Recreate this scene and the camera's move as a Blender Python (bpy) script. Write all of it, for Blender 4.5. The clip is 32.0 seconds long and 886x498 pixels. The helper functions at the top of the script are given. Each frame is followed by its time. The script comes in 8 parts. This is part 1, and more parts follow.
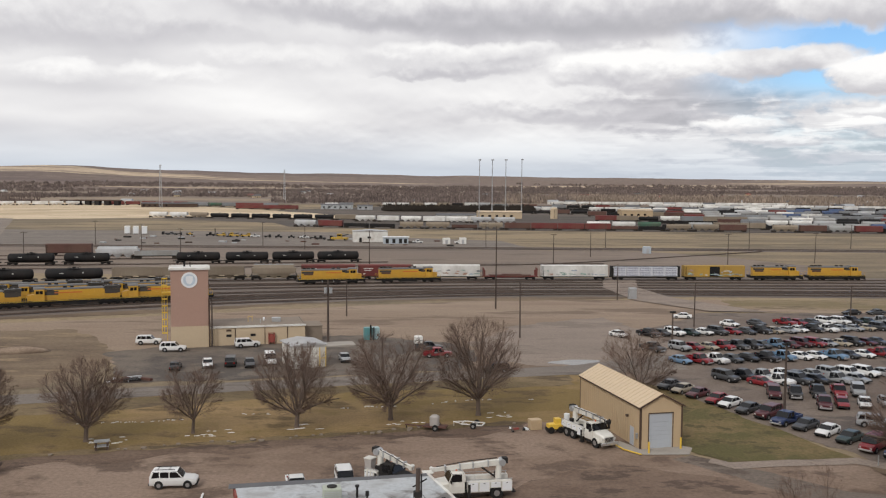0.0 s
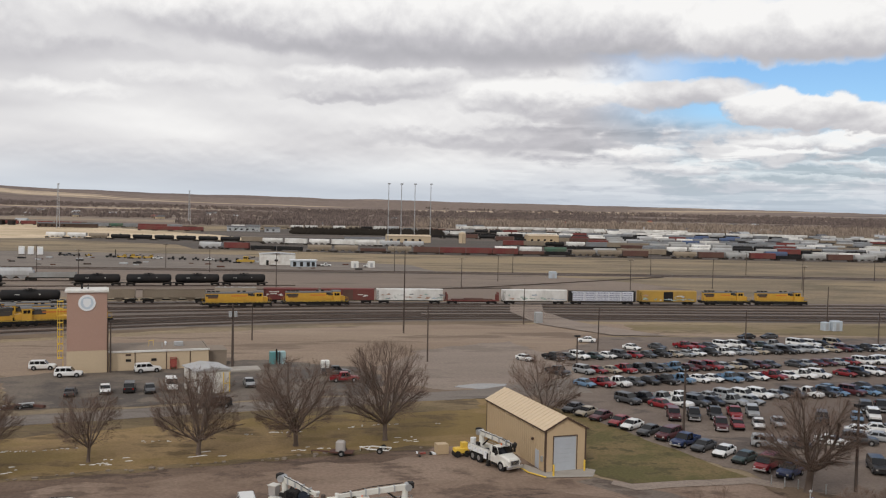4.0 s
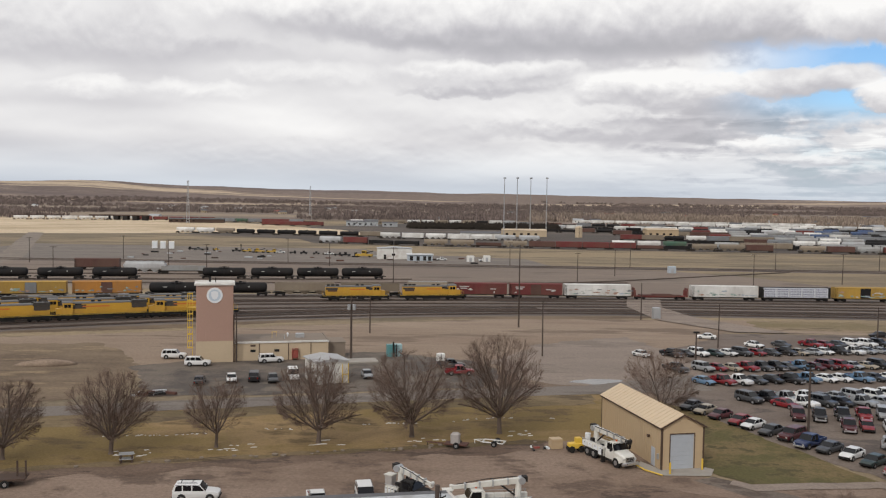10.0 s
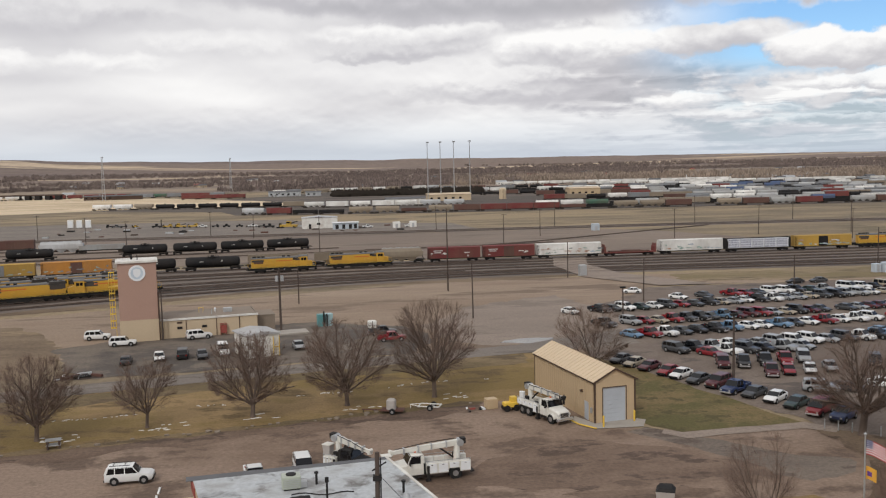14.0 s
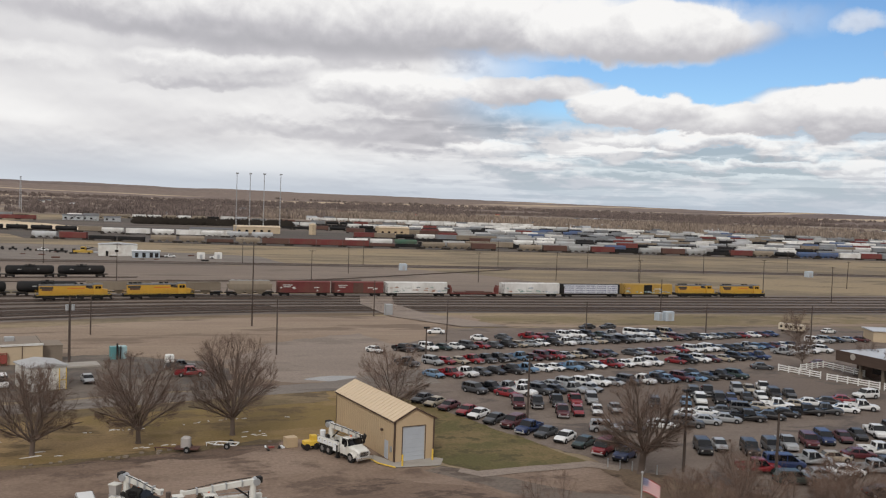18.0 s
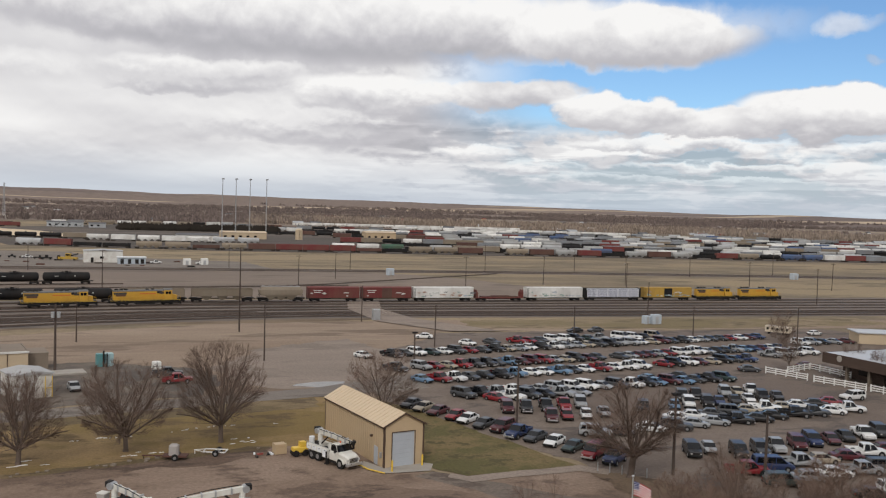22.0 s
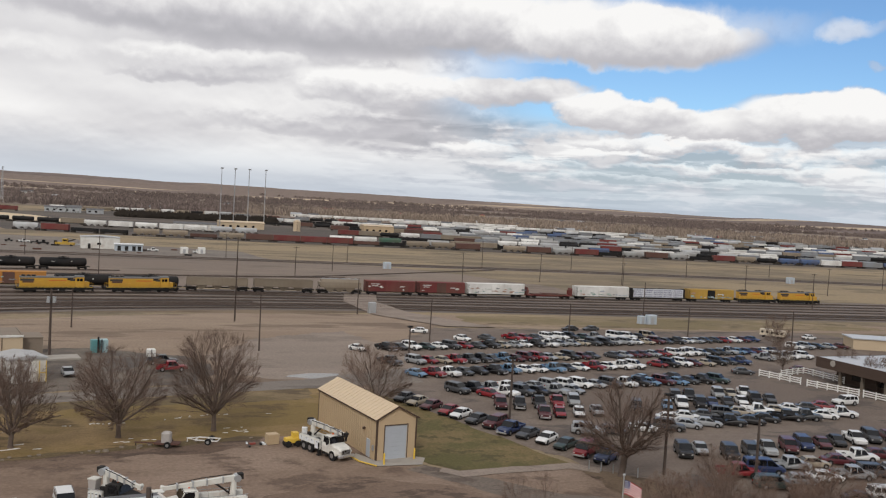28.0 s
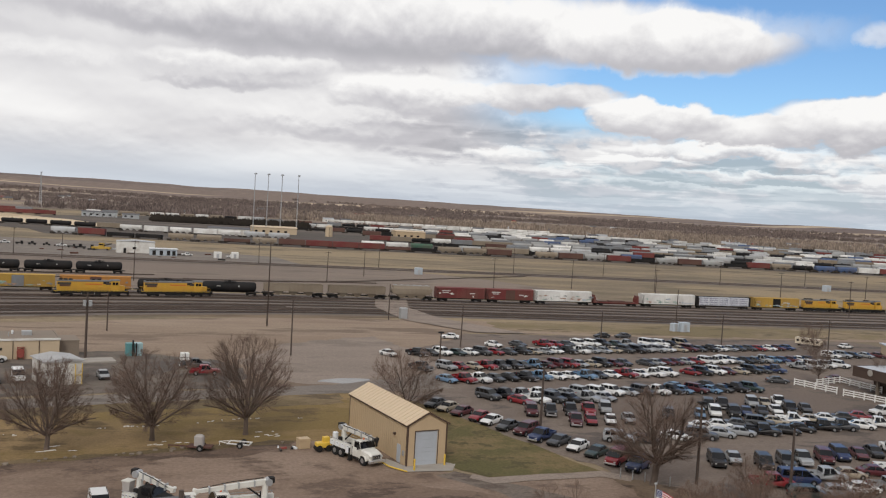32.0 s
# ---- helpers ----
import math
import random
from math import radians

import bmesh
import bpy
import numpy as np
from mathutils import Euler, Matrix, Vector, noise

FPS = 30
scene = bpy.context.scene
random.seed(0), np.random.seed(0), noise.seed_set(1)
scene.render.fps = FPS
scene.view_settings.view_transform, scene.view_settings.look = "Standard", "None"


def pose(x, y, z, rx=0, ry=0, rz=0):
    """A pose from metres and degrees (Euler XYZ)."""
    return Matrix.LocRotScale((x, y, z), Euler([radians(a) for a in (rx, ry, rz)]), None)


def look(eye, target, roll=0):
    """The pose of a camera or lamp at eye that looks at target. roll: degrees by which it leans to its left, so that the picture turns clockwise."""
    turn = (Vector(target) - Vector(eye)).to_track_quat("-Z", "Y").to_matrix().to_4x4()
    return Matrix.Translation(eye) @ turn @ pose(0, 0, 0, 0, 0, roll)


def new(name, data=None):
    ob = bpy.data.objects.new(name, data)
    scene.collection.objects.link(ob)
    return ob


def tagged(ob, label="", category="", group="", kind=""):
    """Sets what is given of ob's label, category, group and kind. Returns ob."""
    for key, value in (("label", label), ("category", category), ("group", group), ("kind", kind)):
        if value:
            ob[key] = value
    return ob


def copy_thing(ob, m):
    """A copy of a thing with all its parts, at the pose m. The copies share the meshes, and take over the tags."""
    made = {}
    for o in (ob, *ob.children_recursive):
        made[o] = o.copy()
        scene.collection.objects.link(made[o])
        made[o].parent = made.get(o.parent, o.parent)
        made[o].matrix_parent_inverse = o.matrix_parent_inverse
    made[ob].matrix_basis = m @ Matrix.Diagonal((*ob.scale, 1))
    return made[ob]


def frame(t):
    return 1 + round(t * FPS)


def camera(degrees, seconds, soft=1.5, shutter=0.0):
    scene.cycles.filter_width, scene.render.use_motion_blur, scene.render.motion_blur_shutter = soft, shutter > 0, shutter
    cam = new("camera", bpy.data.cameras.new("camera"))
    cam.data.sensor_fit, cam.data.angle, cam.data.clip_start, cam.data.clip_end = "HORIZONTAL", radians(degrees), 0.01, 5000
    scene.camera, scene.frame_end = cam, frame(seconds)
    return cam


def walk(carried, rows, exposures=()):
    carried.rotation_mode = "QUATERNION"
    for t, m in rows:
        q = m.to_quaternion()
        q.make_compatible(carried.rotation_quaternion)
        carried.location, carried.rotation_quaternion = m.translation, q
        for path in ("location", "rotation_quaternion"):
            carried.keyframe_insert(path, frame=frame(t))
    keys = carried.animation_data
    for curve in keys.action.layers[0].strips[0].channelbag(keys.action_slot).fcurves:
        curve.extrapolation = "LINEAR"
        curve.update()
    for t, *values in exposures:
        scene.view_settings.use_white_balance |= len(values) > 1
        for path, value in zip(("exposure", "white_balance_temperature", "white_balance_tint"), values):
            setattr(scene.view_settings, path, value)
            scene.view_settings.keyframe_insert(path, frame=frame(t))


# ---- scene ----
cam = camera(51.34, 32.0, 1.2)
PATH = [
    (0.0, pose(0.16, 0.43, 29.88, 85.84, -0.41, -0.00)),
    (0.5, pose(0.09, 0.42, 29.93, 86.28, -0.58, -0.64)),
    (1.0, pose(0.06, 0.35, 29.97, 86.81, -0.22, -0.30)),
    (1.5, pose(0.12, 0.36, 29.94, 86.91, -0.16, -0.13)),
    (2.0, pose(0.27, 0.42, 29.93, 87.03, 0.13, -1.94)),
    (2.5, pose(0.20, 0.41, 29.94, 87.73, -0.43, -4.57)),
    (3.0, pose(0.10, 0.44, 29.87, 87.72, -0.21, -4.94)),
    (3.5, pose(0.21, 0.45, 29.88, 87.19, -0.86, -5.15)),
    (4.0, pose(0.23, 0.39, 29.89, 87.40, -1.20, -5.63)),
    (4.5, pose(0.16, 0.33, 29.94, 87.58, -1.65, -7.84)),
    (6.5, pose(0.21, -0.06, 30.03, 88.42, -0.73, -9.70)),
    (7.0, pose(0.18, -0.08, 29.99, 88.49, -0.51, -9.72)),
    (7.5, pose(0.10, -0.08, 30.00, 87.94, 0.32, -8.11)),
    (8.0, pose(-0.03, -0.05, 30.06, 87.59, 1.59, -4.25)),
    (8.5, pose(-0.04, -0.07, 30.04, 86.70, 1.12, -1.59)),
    (9.0, pose(-0.10, -0.16, 30.03, 87.73, -0.28, 2.51)),
    (9.5, pose(0.10, -0.36, 29.98, 87.08, -1.27, 3.27)),
    (10.0, pose(0.42, -0.30, 30.00, 86.91, -0.84, 1.56)),
    (10.5, pose(0.50, -0.01, 29.88, 86.17, -0.02, -5.85)),
    (11.0, pose(0.24, 0.15, 29.91, 84.74, 0.04, -10.08)),
    (11.5, pose(0.01, 0.30, 29.91, 85.67, 0.94, -9.67)),
    (12.0, pose(0.03, 0.31, 29.76, 83.94, 0.81, -9.14)),
    (12.5, pose(0.08, 0.36, 29.82, 83.18, 0.31, -7.10)),
    (13.0, pose(0.01, 0.40, 29.89, 83.99, -0.23, -6.36)),
    (13.5, pose(0.10, 0.39, 29.81, 83.97, 0.68, -4.48)),
    (14.0, pose(0.12, 0.35, 29.87, 84.76, 1.33, -3.22)),
    (14.5, pose(-0.00, 0.30, 29.89, 85.48, 0.91, -3.52)),
    (16.5, pose(-0.23, -0.47, 30.15, 87.44, -1.68, -0.92)),
    (17.0, pose(-0.11, -0.48, 30.24, 87.24, -1.88, -4.68)),
    (17.5, pose(-0.14, -0.47, 30.09, 88.20, -1.57, -10.80)),
    (18.0, pose(0.08, -0.29, 30.05, 87.15, -2.03, -14.87)),
    (18.5, pose(-0.09, -0.10, 30.07, 87.16, -2.39, -18.80)),
    (19.0, pose(-0.09, -0.09, 30.08, 87.52, -2.34, -18.05)),
    (19.5, pose(-0.09, -0.12, 30.02, 87.17, -2.29, -17.27)),
    (20.0, pose(-0.12, -0.06, 30.05, 86.92, -2.19, -16.58)),
    (20.5, pose(-0.15, -0.06, 30.05, 86.69, -1.96, -16.18)),
    (21.0, pose(-0.14, -0.07, 30.05, 86.88, -1.80, -15.87)),
    (21.5, pose(-0.14, -0.11, 30.07, 87.04, -1.77, -15.87)),
    (22.0, pose(-0.12, -0.11, 30.09, 87.45, -1.74, -15.72)),
    (22.5, pose(-0.14, -0.11, 30.03, 87.78, -1.88, -15.32)),
    (23.0, pose(-0.10, -0.12, 30.05, 87.93, -2.07, -15.36)),
    (23.5, pose(-0.07, -0.13, 30.02, 88.02, -2.29, -15.80)),
    (24.0, pose(-0.10, -0.12, 30.06, 88.13, -2.42, -16.13)),
    (24.5, pose(-0.11, -0.13, 30.06, 88.17, -2.55, -16.26)),
    (25.0, pose(-0.12, -0.16, 30.06, 87.81, -2.78, -16.63)),
    (25.5, pose(-0.16, -0.14, 30.03, 87.76, -2.96, -16.59)),
    (27.5, pose(-0.13, -0.19, 30.06, 87.28, -3.25, -16.07)),
    (28.0, pose(-0.13, -0.18, 30.03, 87.16, -3.23, -15.81)),
    (28.5, pose(-0.13, -0.17, 30.09, 87.05, -3.13, -15.48)),
    (29.0, pose(-0.13, -0.20, 30.08, 87.12, -2.89, -15.26)),
    (29.5, pose(-0.14, -0.15, 30.05, 87.21, -2.79, -15.10)),
    (30.0, pose(-0.16, -0.16, 30.07, 87.26, -2.81, -14.84)),
    (30.5, pose(-0.13, -0.19, 30.06, 87.51, -2.87, -14.32)),
    (31.0, pose(-0.11, -0.20, 30.03, 87.66, -2.98, -13.82)),
    (31.5, pose(-0.12, -0.24, 30.04, 87.59, -3.11, -13.79)),
    (32.0, pose(-0.11, -0.22, 30.07, 87.40, -3.38, -13.84)),
]
walk(cam, PATH, [(0.0, 0.08), (1.0, 0.06), (2.0, 0.0), (3.0, -0.09), (4.0, -0.03), (8.0, 0.0), (13.0, 0.05), (15.5, 0.06), (17.0, 0.08), (18.0, -0.02), (22.0, -0.03), (32.0, 0.0)])

# ---- world and sun ----
def link_nodes(nt):
    """Small helpers that add nodes to a tree: n(type, inputs, settings) and m(operation, a, b)."""
    def put(node, key, v):
        if isinstance(v, bpy.types.NodeSocket):
            nt.links.new(v, node.inputs[key])
        else:
            node.inputs[key].default_value = v

    def n(kind, ins=None, **attrs):
        node = nt.nodes.new(kind)
        for k, v in attrs.items():
            setattr(node, k, v)
        for k, v in (ins or {}).items():
            put(node, k, v)
        return node

    def m(op, a, b=0.0, c=None, clamp=False):
        node = nt.nodes.new("ShaderNodeMath")
        node.operation, node.use_clamp = op, clamp
        put(node, 0, a)
        put(node, 1, b)
        if c is not None:
            put(node, 2, c)
        return node.outputs[0]
    return n, m


SUN_AZ, SUN_EL = 205.0, 38.0  # compass-like bearing from +y towards +x, and height, in degrees


def make_world():
    world = bpy.data.worlds.new("sky")
    scene.world = world
    world.use_nodes = True
    nt = world.node_tree
    nt.nodes.clear()
    n, m = link_nodes(nt)
    out = n("ShaderNodeOutputWorld")
    sky = n("ShaderNodeTexSky", sky_type="NISHITA", sun_disc=False, sun_elevation=radians(SUN_EL), sun_rotation=radians(SUN_AZ), altitude=850.0, dust_density=0.6)
    blue = n("ShaderNodeVectorMath", {0: sky.outputs[0], 3: 0.105}, operation="SCALE").outputs[0]
    blue = n("ShaderNodeVectorMath", {0: blue, 1: (0.72, 0.92, 1.12)}, operation="MULTIPLY").outputs[0]
    co = n("ShaderNodeTexCoord").outputs["Generated"]
    sep = n("ShaderNodeSeparateXYZ", {0: co})
    x, y, z = sep.outputs[0], sep.outputs[1], sep.outputs[2]
    az = m("MULTIPLY", m("ARCTAN2", x, y), 57.2958)
    el = m("MULTIPLY", m("ARCSINE", z), 57.2958)
    # fields that break up the outlines, flatter towards the horizon
    up = m("ADD", m("MAXIMUM", el, 0.0), 3.0)
    height = m("MULTIPLY", m("LOGARITHM", up, 2.71828), 5.0)

    def field(wide, tall, detail, rough, seed, raised=0.0):
        p = n("ShaderNodeCombineXYZ", {0: m("DIVIDE", az, wide), 1: m("MULTIPLY", m("ADD", height, raised), tall), 2: seed}).outputs[0]
        return m("SUBTRACT", n("ShaderNodeTexNoise", {"Vector": p, "Scale": 1.0, "Detail": detail, "Roughness": rough, "Distortion": 0.15}).outputs[0], 0.5)

    soft = field(13.0, 0.55, 2.0, 0.4, 2.2)
    lump = field(2.5, 1.15, 6.0, 0.56, 7.7)
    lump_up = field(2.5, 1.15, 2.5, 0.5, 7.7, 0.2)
    sway = field(7.0, 0.5, 3.0, 0.5, 5.1)
    elw = m("ADD", m("ADD", el, m("MULTIPLY", lump, 1.9)), m("MULTIPLY", sway, 0.8))
    azw = m("ADD", az, m("ADD", m("MULTIPLY", sway, 4.0), m("MULTIPLY", lump, 3.0)))
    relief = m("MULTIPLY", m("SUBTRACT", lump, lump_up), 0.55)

    # the even deck over most of the sky, open towards one side
    open_side = m("MULTIPLY", n("ShaderNodeMapRange", {0: az, 1: 13.0, 2: 23.0}, interpolation_type="SMOOTHSTEP").outputs[0], n("ShaderNodeMapRange", {0: az, 1: 75.0, 2: 60.0}, interpolation_type="SMOOTHSTEP").outputs[0])
    open_side = m("MULTIPLY", open_side, n("ShaderNodeMapRange", {0: el, 1: 40.0, 2: 22.0}).outputs[0])
    bands = n("ShaderNodeMapRange", {0: m("ADD", m("MULTIPLY", lump, 1.2), soft), 1: -0.12, 2: 0.14}, interpolation_type="SMOOTHSTEP").outputs[0]
    low_side = n("ShaderNodeMapRange", {0: el, 1: 6.0, 2: 4.6}, interpolation_type="SMOOTHSTEP").outputs[0]
    cover = m("SUBTRACT", 1.0, m("MULTIPLY", open_side, m("SUBTRACT", 1.0, m("MULTIPLY", low_side, m("ADD", 0.72, m("MULTIPLY", bands, 0.26))))))
    thin = field(5.0, 2.4, 4.0, 0.5, 4.4)
    thin = n("ShaderNodeMapRange", {0: thin, 1: -0.04, 2: 0.12}, interpolation_type="SMOOTHSTEP").outputs[0]
    thin = m("MULTIPLY", m("SUBTRACT", thin, 0.55), m("MULTIPLY", low_side, n("ShaderNodeMapRange", {0: az, 1: 4.0, 2: 24.0}, interpolation_type="SMOOTHSTEP").outputs[0]))
    calm = n("ShaderNodeMapRange", {0: az, 1: -16.0, 2: 14.0, 3: 0.25, 4: 1.0}, interpolation_type="SMOOTHSTEP").outputs[0]
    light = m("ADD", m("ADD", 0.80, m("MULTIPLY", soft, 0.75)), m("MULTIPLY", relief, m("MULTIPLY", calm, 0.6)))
    light = m("ADD", light, m("MULTIPLY", m("MULTIPLY", m("SUBTRACT", bands, 0.75), n("ShaderNodeMapRange", {0: az, 1: 4.0, 2: 20.0}).outputs[0]), 0.34))

    light = m("ADD", light, m("MULTIPLY", thin, 0.36))

    def bank(a0, ra, e0, re, dark, bright, crisp=0.25, most=1.0):
        """One cloud: a lens of half-widths ra and re degrees, lit above and grey below."""
        nonlocal cover, light
        da = m("DIVIDE", m("SUBTRACT", azw, a0), ra)
        de = m("DIVIDE", m("SUBTRACT", elw, e0), re)
        far = m("ADD", m("MULTIPLY", da, da), m("MULTIPLY", de, de))
        c = n("ShaderNodeMapRange", {0: far, 1: 1.0 + crisp, 2: 1.0 - crisp, 4: most}, interpolation_type="SMOOTHSTEP").outputs[0]
        lit = n("ShaderNodeMapRange", {0: de, 1: -0.9, 2: 0.65, 3: dark, 4: bright}, interpolation_type="SMOOTHSTEP").outputs[0]
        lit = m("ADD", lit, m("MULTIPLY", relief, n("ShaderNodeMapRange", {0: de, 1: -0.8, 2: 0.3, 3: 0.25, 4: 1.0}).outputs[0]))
        light = m("ADD", m("MULTIPLY", light, m("SUBTRACT", 1.0, c)), m("MULTIPLY", lit, c))
        cover = m("MAXIMUM", cover, c)

    # soft patches over the closed side
    bank(-25, 11, 9.0, 1.5, 0.60, 0.74, 0.9, 0.8)
    bank(-12.5, 7, 10.9, 1.5, 0.86, 1.02, 0.9, 0.8)
    bank(-22.8, 2.6, 6.1, 0.5, 0.82, 1.0, 0.8, 0.7)
    bank(-16.4, 3.6, 6.2, 0.55, 0.80, 1.0, 0.8, 0.7)
    bank(-10, 5, 7.4, 0.7, 0.74, 0.96, 0.8, 0.6)
    bank(-10.5, 9, 2.4, 1.0, 0.72, 0.78, 0.9, 0.6)
    # middle row of puffs with flat grey bases
    bank(19.5, 5, 7.0, 0.9, 0.58, 0.86, 0.5)
    bank(1.2, 5.5, 7.9, 0.6, 0.80, 1.0, 0.6, 0.85)
    bank(0.2, 4.5, 6.75, 0.5, 0.54, 0.72, 0.7, 0.8)
    bank(11.5, 5.8, 6.9, 1.05, 0.60, 1.06, 0.45)
    bank(11.5, 2.6, 6.0, 0.4, 0.54, 0.70, 0.7, 0.75)
    bank(31, 5.0, 5.4, 1.1, 0.62, 1.0, 0.3)
    bank(25.8, 4.4, 6.0, 1.2, 0.60, 1.06, 0.26)
    bank(38, 5.8, 6.0, 1.55, 0.58, 1.08, 0.24)
    bank(37.2, 4.2, 5.0, 0.5, 0.52, 0.70, 0.7, 0.8)
    bank(50, 8, 6.0, 1.7, 0.60, 1.07, 0.2)
    bank(9, 9, 4.2, 0.55, 0.58, 0.66, 0.8, 0.8)
    bank(23, 4, 4.6, 0.4, 0.62, 0.8, 0.7, 0.7)
    # low rows
    bank(17.6, 3, 3.5, 0.5, 0.68, 1.06, 0.5, 0.95)
    bank(30, 7, 4.2, 0.42, 0.60, 1.06, 0.5, 0.95)
    bank(43, 5, 4.0, 0.42, 0.60, 1.04, 0.5, 0.9)
    bank(34, 8, 2.95, 0.32, 0.60, 1.04, 0.6, 0.9)
    bank(20.5, 4, 2.6, 0.22, 0.62, 0.98, 0.7, 0.8)
    bank(28, 9, 2.1, 0.2, 0.64, 0.96, 0.7, 0.75)
    bank(40, 7, 2.1, 0.2, 0.64, 0.96, 0.7, 0.75)
    # the small cloud in the open blue and the great bank above
    bank(39.1, 1.7, 11.1, 0.5, 0.74, 0.92, 0.9, 0.6)
    bank(40.4, 0.7, 8.9, 0.2, 0.8, 0.9, 0.9, 0.4)
    bank(9, 25, 11.1, 2.25, 0.48, 1.0, 0.45)
    bank(27, 7.6, 10.6, 1.95, 0.55, 1.07, 0.3)
    ramp = n("ShaderNodeValToRGB", {0: light})
    els = ramp.color_ramp.elements
    els[0].position, els[0].color = 0.35, (0.38, 0.38, 0.41, 1)
    els[1].position, els[1].color = 1.0, (0.98, 0.97, 0.96, 1)
    mid = els.new(0.6)
    mid.color = (0.58, 0.57, 0.60, 1)
    mid = els.new(0.8)
    mid.color = (0.79, 0.78, 0.79, 1)
    haze = n("ShaderNodeMapRange", {0: el, 1: 0.0, 2: 3.8}, interpolation_type="SMOOTHSTEP").outputs[0]
    hazed = n("ShaderNodeMix", {0: m("ADD", 0.25, m("MULTIPLY", haze, 0.75)), 6: (0.53, 0.60, 0.69, 1), 7: ramp.outputs[0]}, data_type="RGBA").outputs[2]
    final = n("ShaderNodeMix", {0: cover, 6: n("ShaderNodeMix", {0: m("ADD", 0.15, m("MULTIPLY", haze, 0.85)), 6: (0.50, 0.60, 0.72, 1), 7: blue}, data_type="RGBA").outputs[2], 7: hazed}, data_type="RGBA").outputs[2]
    bg = n("ShaderNodeBackground", {"Color": final, "Strength": 0.97})
    nt.links.new(bg.outputs[0], out.inputs[0])


make_world()
sun = new("sun", bpy.data.lights.new("sun", "SUN"))
sun.data.energy, sun.data.angle, sun.data.color = 1.3, radians(11), (1.0, 0.95, 0.88)
sun.matrix_basis = look((0, 0, 200), (-100 * math.sin(radians(SUN_AZ)), -100 * math.cos(radians(SUN_AZ)), 200 - 100 * math.tan(radians(SUN_EL))))
scene.view_settings.exposure = 0.0


# ---- materials ----
def paint(name, col, rough=0.6, metal=0.0, var=0.25, fine=3.0, coarse=0.3, bump=0.1, dirt=0.0, dirt_col=(0.13, 0.10, 0.075), per_thing=0.0, coat=0.0, stretch=(1, 1, 1), spots=None):
    """A procedural surface: base colour with variation at two sizes, dirt, fine relief."""
    mat = bpy.data.materials.new(name)
    mat.use_nodes = True
    nt = mat.node_tree
    n, m = link_nodes(nt)
    bsdf = nt.nodes["Principled BSDF"]
    co = n("ShaderNodeTexCoord").outputs["Object"]
    if stretch != (1, 1, 1):
        co = n("ShaderNodeMapping", {0: co, 3: stretch}).outputs[0]
    a = n("ShaderNodeTexNoise", {"Vector": co, "Scale": fine, "Detail": 6.0, "Roughness": 0.6}).outputs[0]
    b = n("ShaderNodeTexNoise", {"Vector": co, "Scale": coarse, "Detail": 4.0, "Roughness": 0.55}).outputs[0]
    f = m("ADD", m("MULTIPLY", m("SUBTRACT", a, 0.5), 1.5 * var), m("MULTIPLY", m("SUBTRACT", b, 0.5), 2.2 * var))
    f = m("ADD", f, 1.0)
    if per_thing:
        f = m("ADD", f, m("MULTIPLY", m("SUBTRACT", n("ShaderNodeObjectInfo").outputs["Random"], 0.5), per_thing))
    c = n("ShaderNodeVectorMath", {0: tuple(col), 3: f}, operation="SCALE").outputs[0]
    if spots:
        scol, sscale, lo, hi = spots
        s = n("ShaderNodeTexNoise", {"Vector": co, "Scale": sscale, "Detail": 5.0, "Roughness": 0.6, "Distortion": 0.6}).outputs[0]
        k = n("ShaderNodeMapRange", {0: s, 1: lo, 2: hi}).outputs[0]
        c = n("ShaderNodeMix", {0: k, 6: c, 7: (*scol, 1)}, data_type="RGBA").outputs[2]
    if dirt:
        k = m("MULTIPLY", n("ShaderNodeMapRange", {0: b, 1: 0.42, 2: 0.68}).outputs[0], dirt)
        c = n("ShaderNodeMix", {0: k, 6: c, 7: (*dirt_col, 1)}, data_type="RGBA").outputs[2]
    nt.links.new(c, bsdf.inputs["Base Color"])
    nt.links.new(m("ADD", rough, m("MULTIPLY", m("SUBTRACT", a, 0.5), 0.2), clamp=True), bsdf.inputs["Roughness"])
    bsdf.inputs["Metallic"].default_value = metal
    bsdf.inputs["Coat Weight"].default_value = coat
    if bump:
        bp = n("ShaderNodeBump", {"Strength": bump, "Distance": 0.05, "Height": a})
        nt.links.new(bp.outputs[0], bsdf.inputs["Normal"])
    return mat


def glass(name, col=(0.02, 0.025, 0.03)):
    mat = bpy.data.materials.new(name)
    mat.use_nodes = True
    b = mat.node_tree.nodes["Principled BSDF"]
    b.inputs["Base Color"].default_value = (*col, 1)
    b.inputs["Roughness"].default_value = 0.06
    b.inputs["Specular IOR Level"].default_value = 0.42
    return mat


